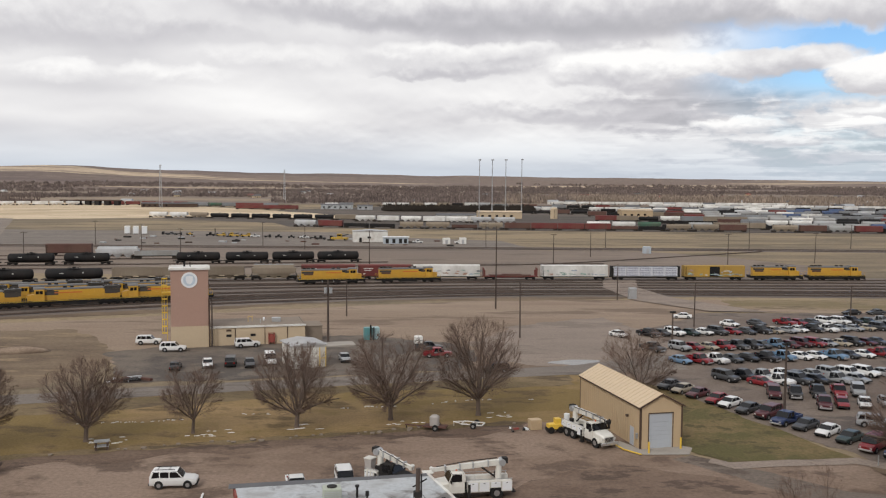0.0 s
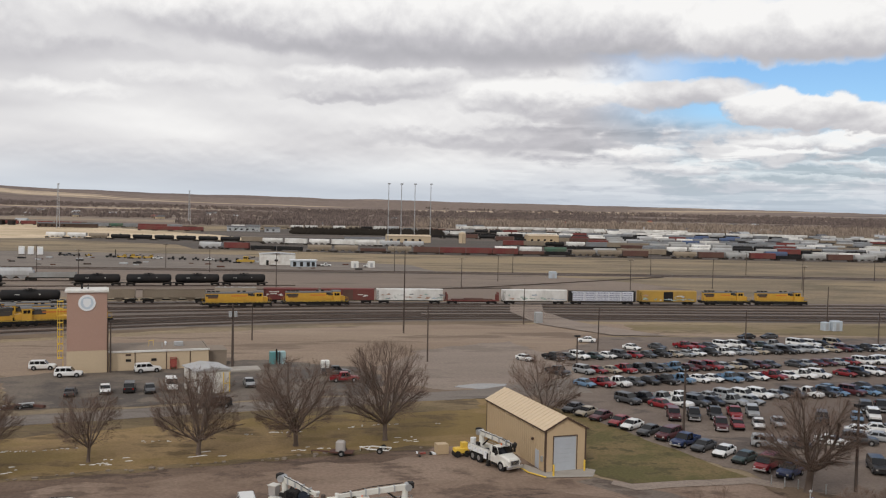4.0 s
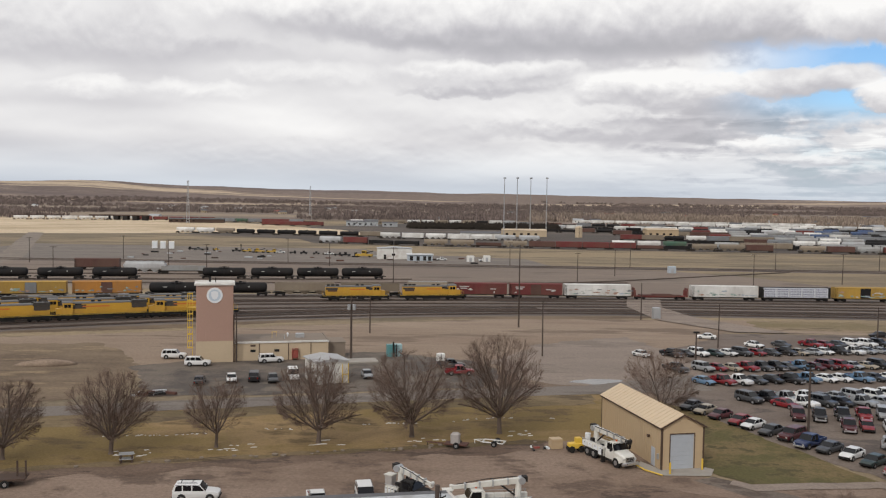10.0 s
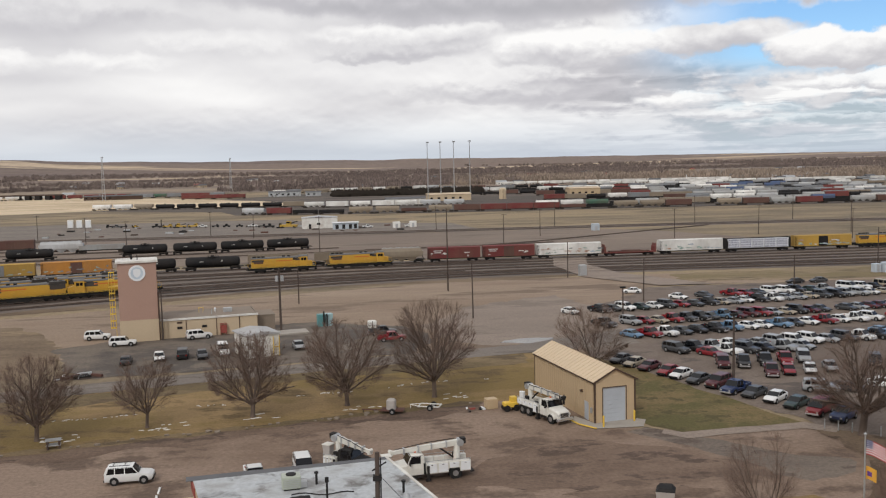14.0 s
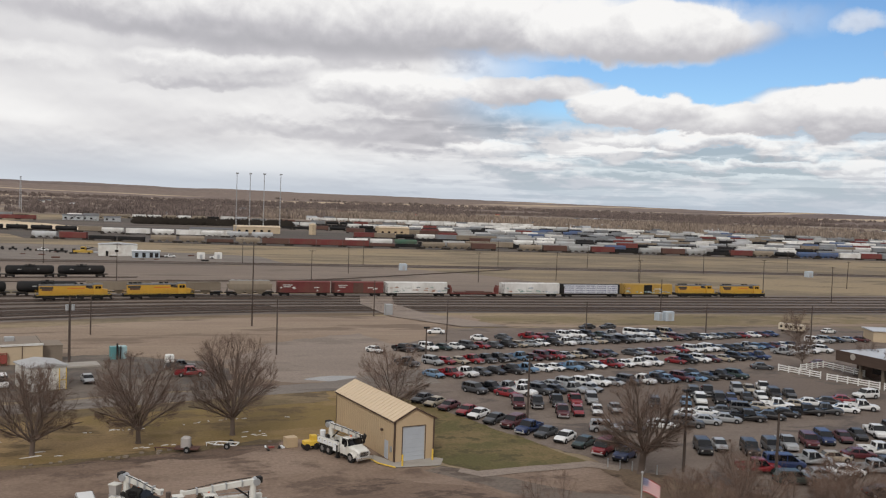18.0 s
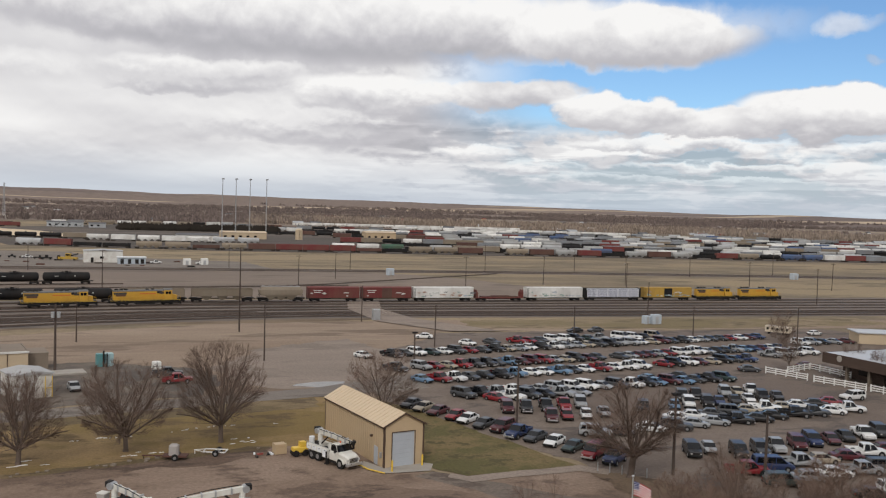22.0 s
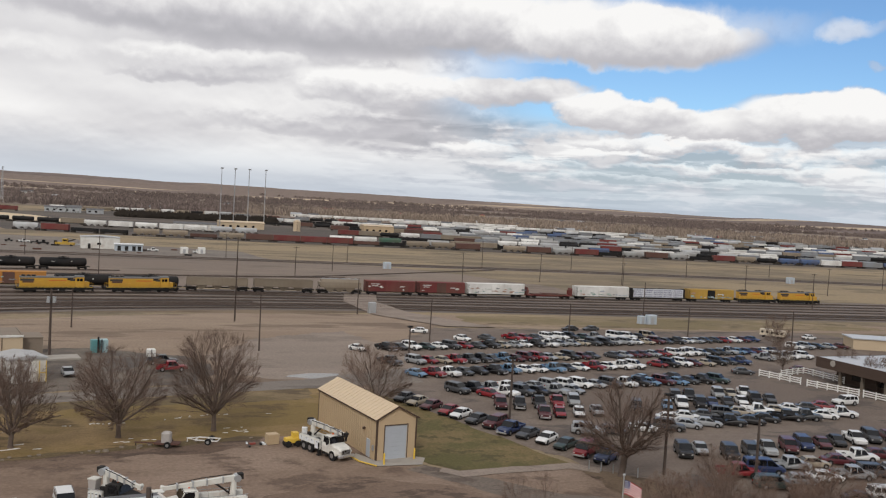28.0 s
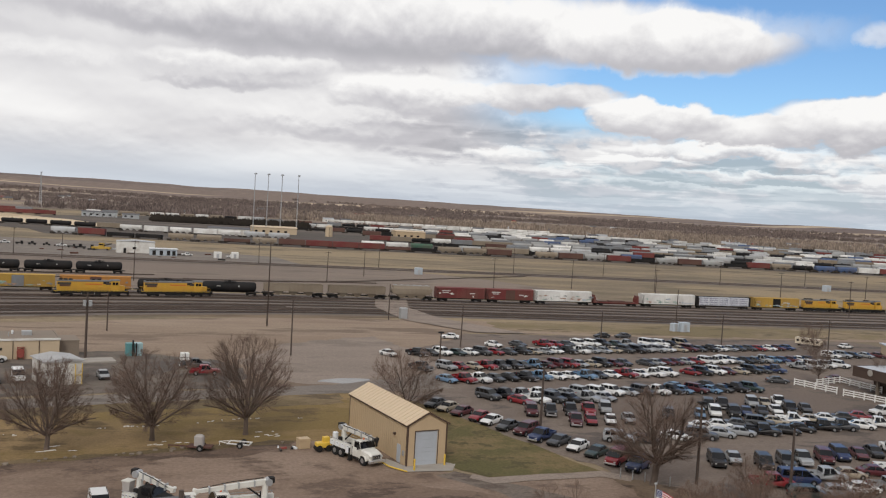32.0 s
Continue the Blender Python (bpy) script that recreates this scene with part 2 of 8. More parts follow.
def earth(name, a, b, c, s1=0.02, s2=0.15, s3=1.5, stretch=(1, 1, 1), lo=0.455, hi=0.54, rough=0.95, bump=0.3, drift=0.0, tracks=0.0):
    """Ground: two earth colours in patches, a third in flecks, fine grain."""
    mat = bpy.data.materials.new(name)
    mat.use_nodes = True
    nt = mat.node_tree
    n, m = link_nodes(nt)
    bsdf = nt.nodes["Principled BSDF"]
    raw = n("ShaderNodeTexCoord").outputs["Object"]
    co = n("ShaderNodeMapping", {0: raw, 2: (0, 0, radians(-13)), 3: stretch}).outputs[0]
    big = n("ShaderNodeTexNoise", {"Vector": co, "Scale": s1, "Detail": 6.0, "Roughness": 0.6, "Distortion": 0.4}).outputs[0]
    midn = n("ShaderNodeTexNoise", {"Vector": co, "Scale": s2, "Detail": 7.0, "Roughness": 0.65}).outputs[0]
    fin = n("ShaderNodeTexNoise", {"Vector": raw, "Scale": s3, "Detail": 5.0, "Roughness": 0.7}).outputs[0]
    k = n("ShaderNodeMapRange", {0: m("ADD", m("MULTIPLY", big, 0.6), m("MULTIPLY", midn, 0.4)), 1: lo, 2: hi}).outputs[0]
    col = n("ShaderNodeMix", {0: k, 6: (*a, 1), 7: (*b, 1)}, data_type="RGBA").outputs[2]
    k2 = m("MULTIPLY", n("ShaderNodeMapRange", {0: midn, 1: 0.53, 2: 0.60}).outputs[0], 0.9)
    col = n("ShaderNodeMix", {0: k2, 6: col, 7: (*c, 1)}, data_type="RGBA").outputs[2]
    f = m("ADD", 0.45, m("MULTIPLY", fin, 1.1))
    if tracks:
        w = n("ShaderNodeTexNoise", {"Vector": n("ShaderNodeMapping", {0: raw, 2: (0, 0, radians(-12)), 3: (0.02, 0.45, 1)}).outputs[0], "Scale": 1.0, "Detail": 4.0, "Roughness": 0.6}).outputs[0]
        f = m("MULTIPLY", f, m("ADD", 1.0 - tracks * 0.5, m("MULTIPLY", w, tracks)))
    col = n("ShaderNodeVectorMath", {0: col, 3: f}, operation="SCALE").outputs[0]
    nt.links.new(col, bsdf.inputs["Base Color"])
    bsdf.inputs["Roughness"].default_value = rough
    bsdf.inputs["Specular IOR Level"].default_value = 0.2
    bp = n("ShaderNodeBump", {"Strength": bump, "Distance": 0.06, "Height": fin})
    nt.links.new(bp.outputs[0], bsdf.inputs["Normal"])
    return mat


M_PRAIRIE = earth("prairie", (0.285, 0.22, 0.138), (0.19, 0.15, 0.103), (0.15, 0.122, 0.08), s1=0.012, s2=0.05, s3=0.7, stretch=(0.35, 1, 1))
# the pale third colour paints sunlit patches onto the brown hills
M_HILL = earth("hill_grass_sun_patches", (0.20, 0.152, 0.125), (0.135, 0.104, 0.096), (0.52, 0.41, 0.29), s1=0.0016, s2=0.0036, s3=0.03, stretch=(0.14, 1, 1), bump=0.0)
M_GRASS = earth("winter_grass", (0.190, 0.132, 0.052), (0.262, 0.178, 0.088), (0.125, 0.086, 0.042), s1=0.05, s2=0.22, s3=3.0, stretch=(0.5, 1, 1))
M_GREENISH = earth("green_grass", (0.105, 0.092, 0.038), (0.175, 0.128, 0.062), (0.075, 0.066, 0.03), s1=0.06, s2=0.3, s3=3.0)
M_YARD = earth("dirt_yard", (0.255, 0.187, 0.143), (0.19, 0.134, 0.099), (0.125, 0.088, 0.067), s1=0.06, s2=0.16, s3=2.2, stretch=(0.7, 1, 1), lo=0.43, hi=0.57, tracks=0.22)
M_DAMP = earth("damp_dirt", (0.135, 0.093, 0.069), (0.19, 0.134, 0.10), (0.085, 0.06, 0.047), s1=0.09, s2=0.3, s3=2.4, stretch=(0.55, 1, 1), lo=0.44, hi=0.56, tracks=0.25)
M_GRAVEL = earth("gravel", (0.245, 0.181, 0.133), (0.315, 0.242, 0.18), (0.165, 0.12, 0.089), s1=0.02, s2=0.09, s3=2.0, stretch=(0.3, 1, 1), lo=0.43, hi=0.57, tracks=0.22)
M_LOT = earth("worn_asphalt", (0.150, 0.118, 0.098), (0.185, 0.148, 0.122), (0.10, 0.082, 0.072), s1=0.03, s2=0.12, s3=2.5, stretch=(0.6, 1, 1), tracks=0.2)
M_ASPHALT = earth("dark_asphalt", (0.098, 0.084, 0.074), (0.155, 0.128, 0.106), (0.165, 0.138, 0.112), s1=0.04, s2=0.15, s3=2.5, tracks=0.3)
M_ROAD = earth("grey_asphalt", (0.18, 0.155, 0.135), (0.215, 0.185, 0.158), (0.14, 0.12, 0.105), s1=0.04, s2=0.2, s3=2.5, stretch=(0.3, 1, 1))
M_BALLAST = earth("ballast", (0.150, 0.122, 0.104), (0.195, 0.16, 0.136), (0.105, 0.086, 0.075), s1=0.02, s2=0.1, s3=2.5, stretch=(0.15, 1, 1))
M_RAILBED = earth("oily_ballast", (0.026, 0.022, 0.021), (0.046, 0.039, 0.035), (0.02, 0.018, 0.018), s1=0.03, s2=0.2, s3=2.5, stretch=(0.2, 1, 1))
M_CONC = paint("concrete", (0.36, 0.33, 0.29), 0.9, var=0.18, fine=4, coarse=0.4, dirt=0.35)
M_SNOW = paint("old_snow", (0.66, 0.65, 0.63), 0.8, var=0.25, fine=2, coarse=0.5)
M_STEEL = paint("rail_steel", (0.16, 0.12, 0.10), 0.45, 0.6, var=0.2)
M_DARK = paint("dark_steel", (0.018, 0.017, 0.017), 0.75, 0.0, var=0.4, fine=4, coarse=0.8, dirt=0.25, dirt_col=(0.05, 0.04, 0.032))
M_TYRE = paint("tyre_rubber", (0.02, 0.02, 0.02), 0.85, var=0.2)
M_RIM = paint("wheel_rim", (0.42, 0.42, 0.43), 0.35, 0.7, var=0.15)
M_GLASS = glass("dark_glass", (0.006, 0.007, 0.009))
M_CHROME = paint("bright_trim", (0.55, 0.55, 0.56), 0.3, 0.8, var=0.1)
M_LAMP_R = paint("red_lens", (0.32, 0.015, 0.012), 0.25, var=0.1)
M_LAMP_W = paint("clear_lens", (0.62, 0.62, 0.60), 0.15, 0.2, var=0.1)
M_WOODPOLE = paint("creosoted_wood", (0.075, 0.055, 0.045), 0.9, var=0.4, fine=6, coarse=0.5, stretch=(1, 1, 0.1))
M_GALV = paint("galvanised_steel", (0.45, 0.46, 0.47), 0.5, 0.6, var=0.2)
M_BARK = paint("bark", (0.135, 0.10, 0.08), 0.95, var=0.45, fine=9, coarse=1.2, bump=0.4)
M_TWIG = paint("twigs", (0.155, 0.104, 0.08), 0.95, var=0.35, fine=1.5, coarse=0.4, bump=0)
M_TWIG_RED = paint("reddish_twigs", (0.165, 0.107, 0.08), 0.95, var=0.35, fine=1.5, coarse=0.4, bump=0)
M_TAN = paint("tan_steel_siding", (0.50, 0.375, 0.235), 0.6, var=0.1, fine=2, coarse=0.3, dirt=0.15)
M_TANROOF = paint("tan_steel_roof", (0.60, 0.47, 0.32), 0.55, var=0.1, fine=2, coarse=0.3, dirt=0.12)
M_BROWNTRIM = paint("brown_trim", (0.075, 0.045, 0.03), 0.6, var=0.2)
M_DOORBLUE = paint("pale_blue_door", (0.42, 0.45, 0.49), 0.55, var=0.08, fine=3, coarse=0.5)
M_PINK = paint("pinkish_siding", (0.46, 0.30, 0.24), 0.75, var=0.12, fine=3, coarse=0.25, dirt=0.1)
M_CREAM = paint("cream_stucco", (0.53, 0.42, 0.29), 0.85, var=0.12, fine=3, coarse=0.3, dirt=0.15)
M_WHITE = paint("white_paint", (0.74, 0.73, 0.70), 0.45, var=0.08, fine=3, coarse=0.5, dirt=0.08)
M_WHITEDIRTY = paint("dirty_white", (0.70, 0.69, 0.65), 0.6, var=0.12, fine=2, coarse=0.35, dirt=0.45, dirt_col=(0.25, 0.17, 0.12))
M_YELLOW = paint("safety_yellow", (0.72, 0.48, 0.06), 0.55, var=0.15, dirt=0.15)
M_LOCOYEL = paint("engine_yellow", (0.58, 0.325, 0.035), 0.45, var=0.15, fine=2, coarse=0.4, dirt=0.3, dirt_col=(0.20, 0.12, 0.05))
M_LOCOGREY = paint("engine_roof_grey", (0.13, 0.128, 0.125), 0.6, var=0.25, fine=2, coarse=0.5, dirt=0.4, dirt_col=(0.09, 0.08, 0.07))
M_RED = paint("red_paint", (0.42, 0.035, 0.02), 0.45, var=0.15)
M_ROOFGREY = paint("weathered_roof_coating", (0.47, 0.495, 0.51), 0.6, var=0.5, fine=2.6, coarse=0.5, dirt=0.75, dirt_col=(0.23, 0.22, 0.21), spots=((0.10, 0.09, 0.08), 0.42, 0.53, 0.68))
M_ROOFDARK = paint("dark_roof_edge", (0.10, 0.10, 0.105), 0.7, var=0.3, fine=2, coarse=0.4)
M_DARKWOOD = paint("dark_stained_wood", (0.08, 0.054, 0.042), 0.8, var=0.3, fine=3, coarse=0.3, stretch=(0.1, 1, 1))
M_TEAL = paint("teal_paint", (0.10, 0.26, 0.27), 0.5, var=0.15)
M_WATER = glass("puddle_water", (0.10, 0.09, 0.08))
M_FARWOOD = paint("far_bare_trees", (0.172, 0.138, 0.126), 1.0, var=0.5, fine=0.05, coarse=0.006, bump=0)
M_FARWOOD2 = paint("far_pale_trees", (0.27, 0.218, 0.178), 1.0, var=0.4, fine=0.05, coarse=0.008, bump=0)
M_EVERGREEN = paint("dark_cedars", (0.035, 0.028, 0.022), 1.0, var=0.4, fine=0.3, coarse=0.02, bump=0)
M_GRIME = paint("frame_grime", (0.03, 0.026, 0.023), 0.8, var=0.3, fine=2, coarse=0.5, dirt=0.3)


def car_paint(name, col):
    mat = paint("paint_" + name, col, 0.38, 0.0, var=0.06, fine=2.0, coarse=0.7, bump=0.0, coat=0.2, per_thing=0.22, dirt=0.08)
    mat.node_tree.nodes["Principled BSDF"].inputs["Coat Roughness"].default_value = 0.12
    return mat


CAR = {"W": ("white", (0.70, 0.70, 0.69)), "S": ("silver", (0.30, 0.31, 0.32)), "G": ("grey", (0.045, 0.048, 0.053)), "K": ("black", (0.007, 0.007, 0.009)), "R": ("red", (0.205, 0.008, 0.014)),
       "M": ("maroon", (0.075, 0.009, 0.015)), "B": ("dark blue", (0.014, 0.03, 0.095)), "L": ("light blue", (0.11, 0.20, 0.31)), "T": ("tan", (0.34, 0.29, 0.22)), "N": ("dark green", (0.016, 0.036, 0.034)), "C": ("teal", (0.05, 0.20, 0.24))}
CAR_MATS = {k: car_paint(v[0].replace(" ", "_"), v[1]) for k, v in CAR.items()}
RAIL_COLS = {"white": (0.72, 0.71, 0.68), "red": (0.155, 0.03, 0.028), "brown": (0.10, 0.045, 0.035), "grey": (0.34, 0.345, 0.34), "tan": (0.25, 0.205, 0.152), "yellow": (0.44, 0.27, 0.05), "orange": (0.50, 0.22, 0.04),
             "black": (0.013, 0.013, 0.014), "silver": (0.46, 0.47, 0.48), "blue": (0.06, 0.10, 0.20), "green": (0.05, 0.11, 0.075), "steelgrey": (0.22, 0.235, 0.25)}
RAIL_MATS = {k: paint("railcar_" + k, v, 0.75, var=0.18, fine=1.5, coarse=0.3, dirt=0.08 if k == "black" else 0.4, dirt_col=(0.11, 0.075, 0.05), per_thing=0.25, stretch=(1, 1, 0.5)) for k, v in RAIL_COLS.items()}
GRAFFITI = [paint("spray_paint_" + k, c, 0.6, var=0.6, fine=3.5, coarse=1.6, bump=0) for k, c in (("green", (0.26, 0.36, 0.32)), ("blue", (0.33, 0.38, 0.43)), ("pale", (0.55, 0.55, 0.52)), ("rust", (0.36, 0.23, 0.17)), ("dark", (0.20, 0.21, 0.215)))]

# pale sand, lightened further to carry the sunlight that falls on it
M_SUNLIT_SAND = earth("sunlit_pale_sand", (0.62, 0.50, 0.35), (0.50, 0.39, 0.26), (0.40, 0.31, 0.20), s1=0.01, s2=0.04, s3=0.5, stretch=(0.3, 1, 1))
M_SCRUB = earth("leaf_litter", (0.165, 0.118, 0.08), (0.12, 0.084, 0.057), (0.085, 0.06, 0.042), s1=0.06, s2=0.3, s3=2.5)

M_FARFIELD = earth("far_brown_fields", (0.20, 0.156, 0.126), (0.30, 0.236, 0.17), (0.14, 0.112, 0.098), s1=0.004, s2=0.012, s3=0.1, stretch=(0.25, 1, 1), bump=0.0)
M_YARDBED = earth("dark_yard_cinders", (0.098, 0.083, 0.072), (0.14, 0.116, 0.097), (0.065, 0.055, 0.05), s1=0.01, s2=0.05, s3=0.6, stretch=(0.15, 1, 1))
for q in (RAIL_MATS["black"], M_DARK, M_GRIME, M_TYRE, M_DARKWOOD):
    q.node_tree.nodes["Principled BSDF"].inputs["Specular IOR Level"].default_value = 0.25

M_DITCH = earth("ditch_grass", (0.135, 0.10, 0.054), (0.205, 0.15, 0.086), (0.10, 0.072, 0.044), s1=0.06, s2=0.3, s3=2.5, stretch=(0.4, 1, 1))
M_ROUGH = earth("rough_field", (0.20, 0.148, 0.10), (0.125, 0.09, 0.062), (0.27, 0.20, 0.125), s1=0.03, s2=0.11, s3=1.5, stretch=(0.35, 1, 1))
M_LODGEROOF = paint("pale_membrane_roof", (0.50, 0.52, 0.55), 0.6, var=0.15, fine=1, coarse=0.15, dirt=0.3, dirt_col=(0.3, 0.3, 0.3))

for q in (M_FARWOOD, M_FARWOOD2):
    # every clump has its own tone
    tree = q.node_tree
    n_, m_ = link_nodes(tree)
    b_ = tree.nodes["Principled BSDF"]
    src = b_.inputs["Base Color"].links[0].from_socket
    k_ = m_("ADD", 0.6, m_("MULTIPLY", n_("ShaderNodeNewGeometry").outputs["Random Per Island"], 0.8))
    tree.links.new(n_("ShaderNodeVectorMath", {0: src, 3: k_}, operation="SCALE").outputs[0], b_.inputs["Base Color"])
    b_.inputs["Specular IOR Level"].default_value = 0.1
M_WORNLOT = earth("grey_worn_gravel", (0.235, 0.19, 0.158), (0.275, 0.222, 0.183), (0.20, 0.162, 0.134), s1=0.03, s2=0.1, s3=2.2, stretch=(0.5, 1, 1), lo=0.43, hi=0.57, tracks=0.15)
M_SERVICE = earth("service_ground", (0.20, 0.158, 0.128), (0.245, 0.195, 0.155), (0.15, 0.12, 0.098), s1=0.02, s2=0.08, s3=1.6, stretch=(0.25, 1, 1), lo=0.43, hi=0.57, tracks=0.3)
M_WEEDS = earth("olive_weeds", (0.185, 0.145, 0.08), (0.27, 0.205, 0.135), (0.12, 0.095, 0.055), s1=0.04, s2=0.16, s3=2.2, stretch=(0.4, 1, 1))
M_DRIVE = earth("patched_asphalt", (0.145, 0.118, 0.098), (0.185, 0.15, 0.122), (0.105, 0.08, 0.065), s1=0.08, s2=0.3, s3=2.4, stretch=(0.6, 1, 1), lo=0.43, hi=0.57)
M_MUD = earth("oily_mud", (0.06, 0.043, 0.035), (0.095, 0.068, 0.053), (0.045, 0.034, 0.029), s1=0.2, s2=0.8, s3=3.0)
M_CROSSING = earth("crossing_asphalt", (0.215, 0.18, 0.15), (0.255, 0.215, 0.178), (0.18, 0.155, 0.135), s1=0.05, s2=0.2, s3=2.5)


# ---- mesh tools ----
from mathutils import geometry


class Shape:
    """Collects boxes, tubes and lofts for one mesh."""

    def __init__(self):
        self.v, self.f, self.k = [], [], []
        self.m = Matrix.Identity(4)
        self.mat = 0

    def add(self, verts, faces):
        o = len(self.v)
        self.v += [tuple(self.m @ Vector(p)) for p in verts]
        self.f += [tuple(i + o for i in f) for f in faces]
        self.k += [self.mat] * len(faces)
        return self

    def box(self, x0, x1, y0, y1, z0, z1, taper=0.0):
        t = taper
        p = [(x0, y0, z0), (x1, y0, z0), (x1, y1, z0), (x0, y1, z0), (x0 + t, y0 + t, z1), (x1 - t, y0 + t, z1), (x1 - t, y1 - t, z1), (x0 + t, y1 - t, z1)]
        return self.add(p, [(3, 2, 1, 0), (4, 5, 6, 7), (0, 1, 5, 4), (1, 2, 6, 5), (2, 3, 7, 6), (3, 0, 4, 7)])

    def bevel_box(self, x0, x1, y0, y1, z0, z1, b):
        """A box with its upright edges and upper rim cut off."""
        def ring(z, i):
            return [(x0 + b + i, y0 + i, z), (x1 - b - i, y0 + i, z), (x1 - i, y0 + b + i, z), (x1 - i, y1 - b - i, z), (x1 - b - i, y1 - i, z), (x0 + b + i, y1 - i, z), (x0 + i, y1 - b - i, z), (x0 + i, y0 + b + i, z)]
        return self.loft([ring(z0, 0), ring(z1 - b, 0), ring(z1, b)])

    def loft(self, rings, caps=True):
        c = len(rings[0])
        v = [p for r in rings for p in r]
        f = [(i * c + j, i * c + (j + 1) % c, (i + 1) * c + (j + 1) % c, (i + 1) * c + j) for i in range(len(rings) - 1) for j in range(c)]
        if caps:
            f += [tuple(reversed(range(c))), tuple(range((len(rings) - 1) * c, len(rings) * c))]
        return self.add(v, f)

    def tube(self, a, b, r0, r1=None, n=8, caps=True):
        a, b = Vector(a), Vector(b)
        r1 = r0 if r1 is None else r1
        d = (b - a).normalized()
        s = d.orthogonal().normalized()
        u = d.cross(s)
        cs = [(math.cos(2 * math.pi * i / n), math.sin(2 * math.pi * i / n)) for i in range(n)]
        return self.loft([[tuple(a + (s * c + u * q) * r0) for c, q in cs], [tuple(b + (s * c + u * q) * r1) for c, q in cs]], caps)

    def extrude(self, poly, y0, y1):
        """A polygon in x and z, pulled out along y."""
        return self.loft([[(x, y0, z) for x, z in poly], [(x, y1, z) for x, z in poly]])

    def mesh(self, name, *mats, smooth=False):
        me = bpy.data.meshes.new(name)
        me.from_pydata(self.v, [], self.f)
        for m in mats:
            me.materials.append(m)
        if len(mats) > 1:
            me.polygons.foreach_set("material_index", self.k)
        if smooth:
            me.polygons.foreach_set("use_smooth", [True] * len(self.f))
        me.update()
        bm = bmesh.new()
        bm.from_mesh(me)
        if any(abs(f.normal.z) < 0.999 for f in bm.faces):
            bmesh.ops.recalc_face_normals(bm, faces=bm.faces)
        bm.to_mesh(me)
        bm.free()
        return me


def part(name, shape, material, parent, label="", at=None, smooth=False):
    """One mesh under a thing or under a part. shape may be a Shape or a finished mesh."""
    me = shape if isinstance(shape, bpy.types.Mesh) else shape.mesh(name, *(material if isinstance(material, tuple) else (material,)), smooth=smooth)
    ob = new(name, me)
    ob.parent = parent
    if at is not None:
        ob.matrix_basis = at
    return tagged(ob, label) if label else ob


def thing(name, label, category, m=None, group="", kind=""):
    ob = new(name)
    ob.empty_display_size = 0.3
    if m is not None:
        ob.matrix_basis = m
    return tagged(ob, label, category, group, kind)


def solid(name, shape, material, label, category, m=None, group="", kind="", smooth=False):
    """A thing that is one mesh."""
    ob = new(name, shape.mesh(name, *(material if isinstance(material, tuple) else (material,)), smooth=smooth))
    if m is not None:
        ob.matrix_basis = m
    return tagged(ob, label, category, group, kind)


def sheet(name, pts, z, material, label, ragged=0.5, category="ground", step=1.3):
    """A flat patch of ground with a ragged edge."""
    out = []
    for (xa, ya), (xb, yb) in zip(pts, pts[1:] + pts[:1]):
        n = max(1, int(math.hypot(xb - xa, yb - ya) / step))
        for i in range(n):
            x, y = xa + (xb - xa) * i / n, ya + (yb - ya) * i / n
            j = (noise.noise_vector((x * 0.23, y * 0.23, z * 50)) + noise.noise_vector((x * 0.9, y * 0.9, z * 90)) * 0.45) * ragged if i else Vector()
            out.append((x + j.x, y + j.y, z))
    v, _, f, *_ = geometry.delaunay_2d_cdt([Vector((x, y)) for x, y, _ in out], [], [list(range(len(out)))], 1, 1e-4)
    up = []
    for t in f:
        a, b, c = (v[i] for i in t[:3])
        up.append(tuple(t) if (b - a).cross(c - a) > 0 else tuple(reversed(t)))
    s = Shape().add([(p.x, p.y, z) for p in v], up)
    return solid(name, s, material, label, category, kind="structure")


# ---- ground, roads, railway bed ----
g = 4850.0
solid("ground", Shape().add([(-g, -g, 0), (g, -g, 0), (g, g, 0), (-g, g, 0)], [(0, 1, 2, 3)]), M_PRAIRIE, "dry tan winter prairie and bare earth", "ground", kind="structure")


def near_edge(x):
    """Edge between the dirt yard and the grass strip."""
    return 113.0 + 0.285 * (x - 8) if x < 8 else 113.0 + 0.1 * (x - 8)


def road_mid(x):
    """Centre line of the access road behind the trees."""
    return 140.6 + 0.262 * x - 0.0006 * x * x


def near_track(x):
    """Plan of the railway track that lies nearest."""
    return 247.0 - 0.0 * x - 0.0042 * max(0.0, 55 - x) ** 1.85


def far_track(x):
    """Plan of the track on which the long train runs."""
    return 280.5 + 0.05 * x - 0.0016 * max(0.0, -10 - x) ** 1.9


def track_y(s, x):
    return near_track(x) + s * (far_track(x) - near_track(x))


def main_line(x):
    """Plan of the double line across the dry grass."""
    return 412 + 0.01 * x - 0.0012 * max(0.0, x - 120) ** 1.75


xs = [-150 + 10 * i for i in range(18)]
sheet("grass_strip", [(x, near_edge(x)) for x in xs] + [(22, 118), (24, 141)] + [(x, road_mid(x) - 3.4) for x in reversed(xs)], 0.03, M_GRASS, "brown winter lawn strip under a row of bare trees", 0.9, "grass")
sheet("dirt_yard", [(-150, 20)] + [(-150, near_edge(-150) + 0.5)] + [(x, near_edge(x) + 0.6) for x in xs if x < 15] + [(18, 115.0), (25, 101.5), (31, 97.2), (46, 99.8), (49, 94), (38, 60), (30, 20)], 0.02, M_YARD, "brown packed dirt yard with dark wet patches", 1.1, "yard")
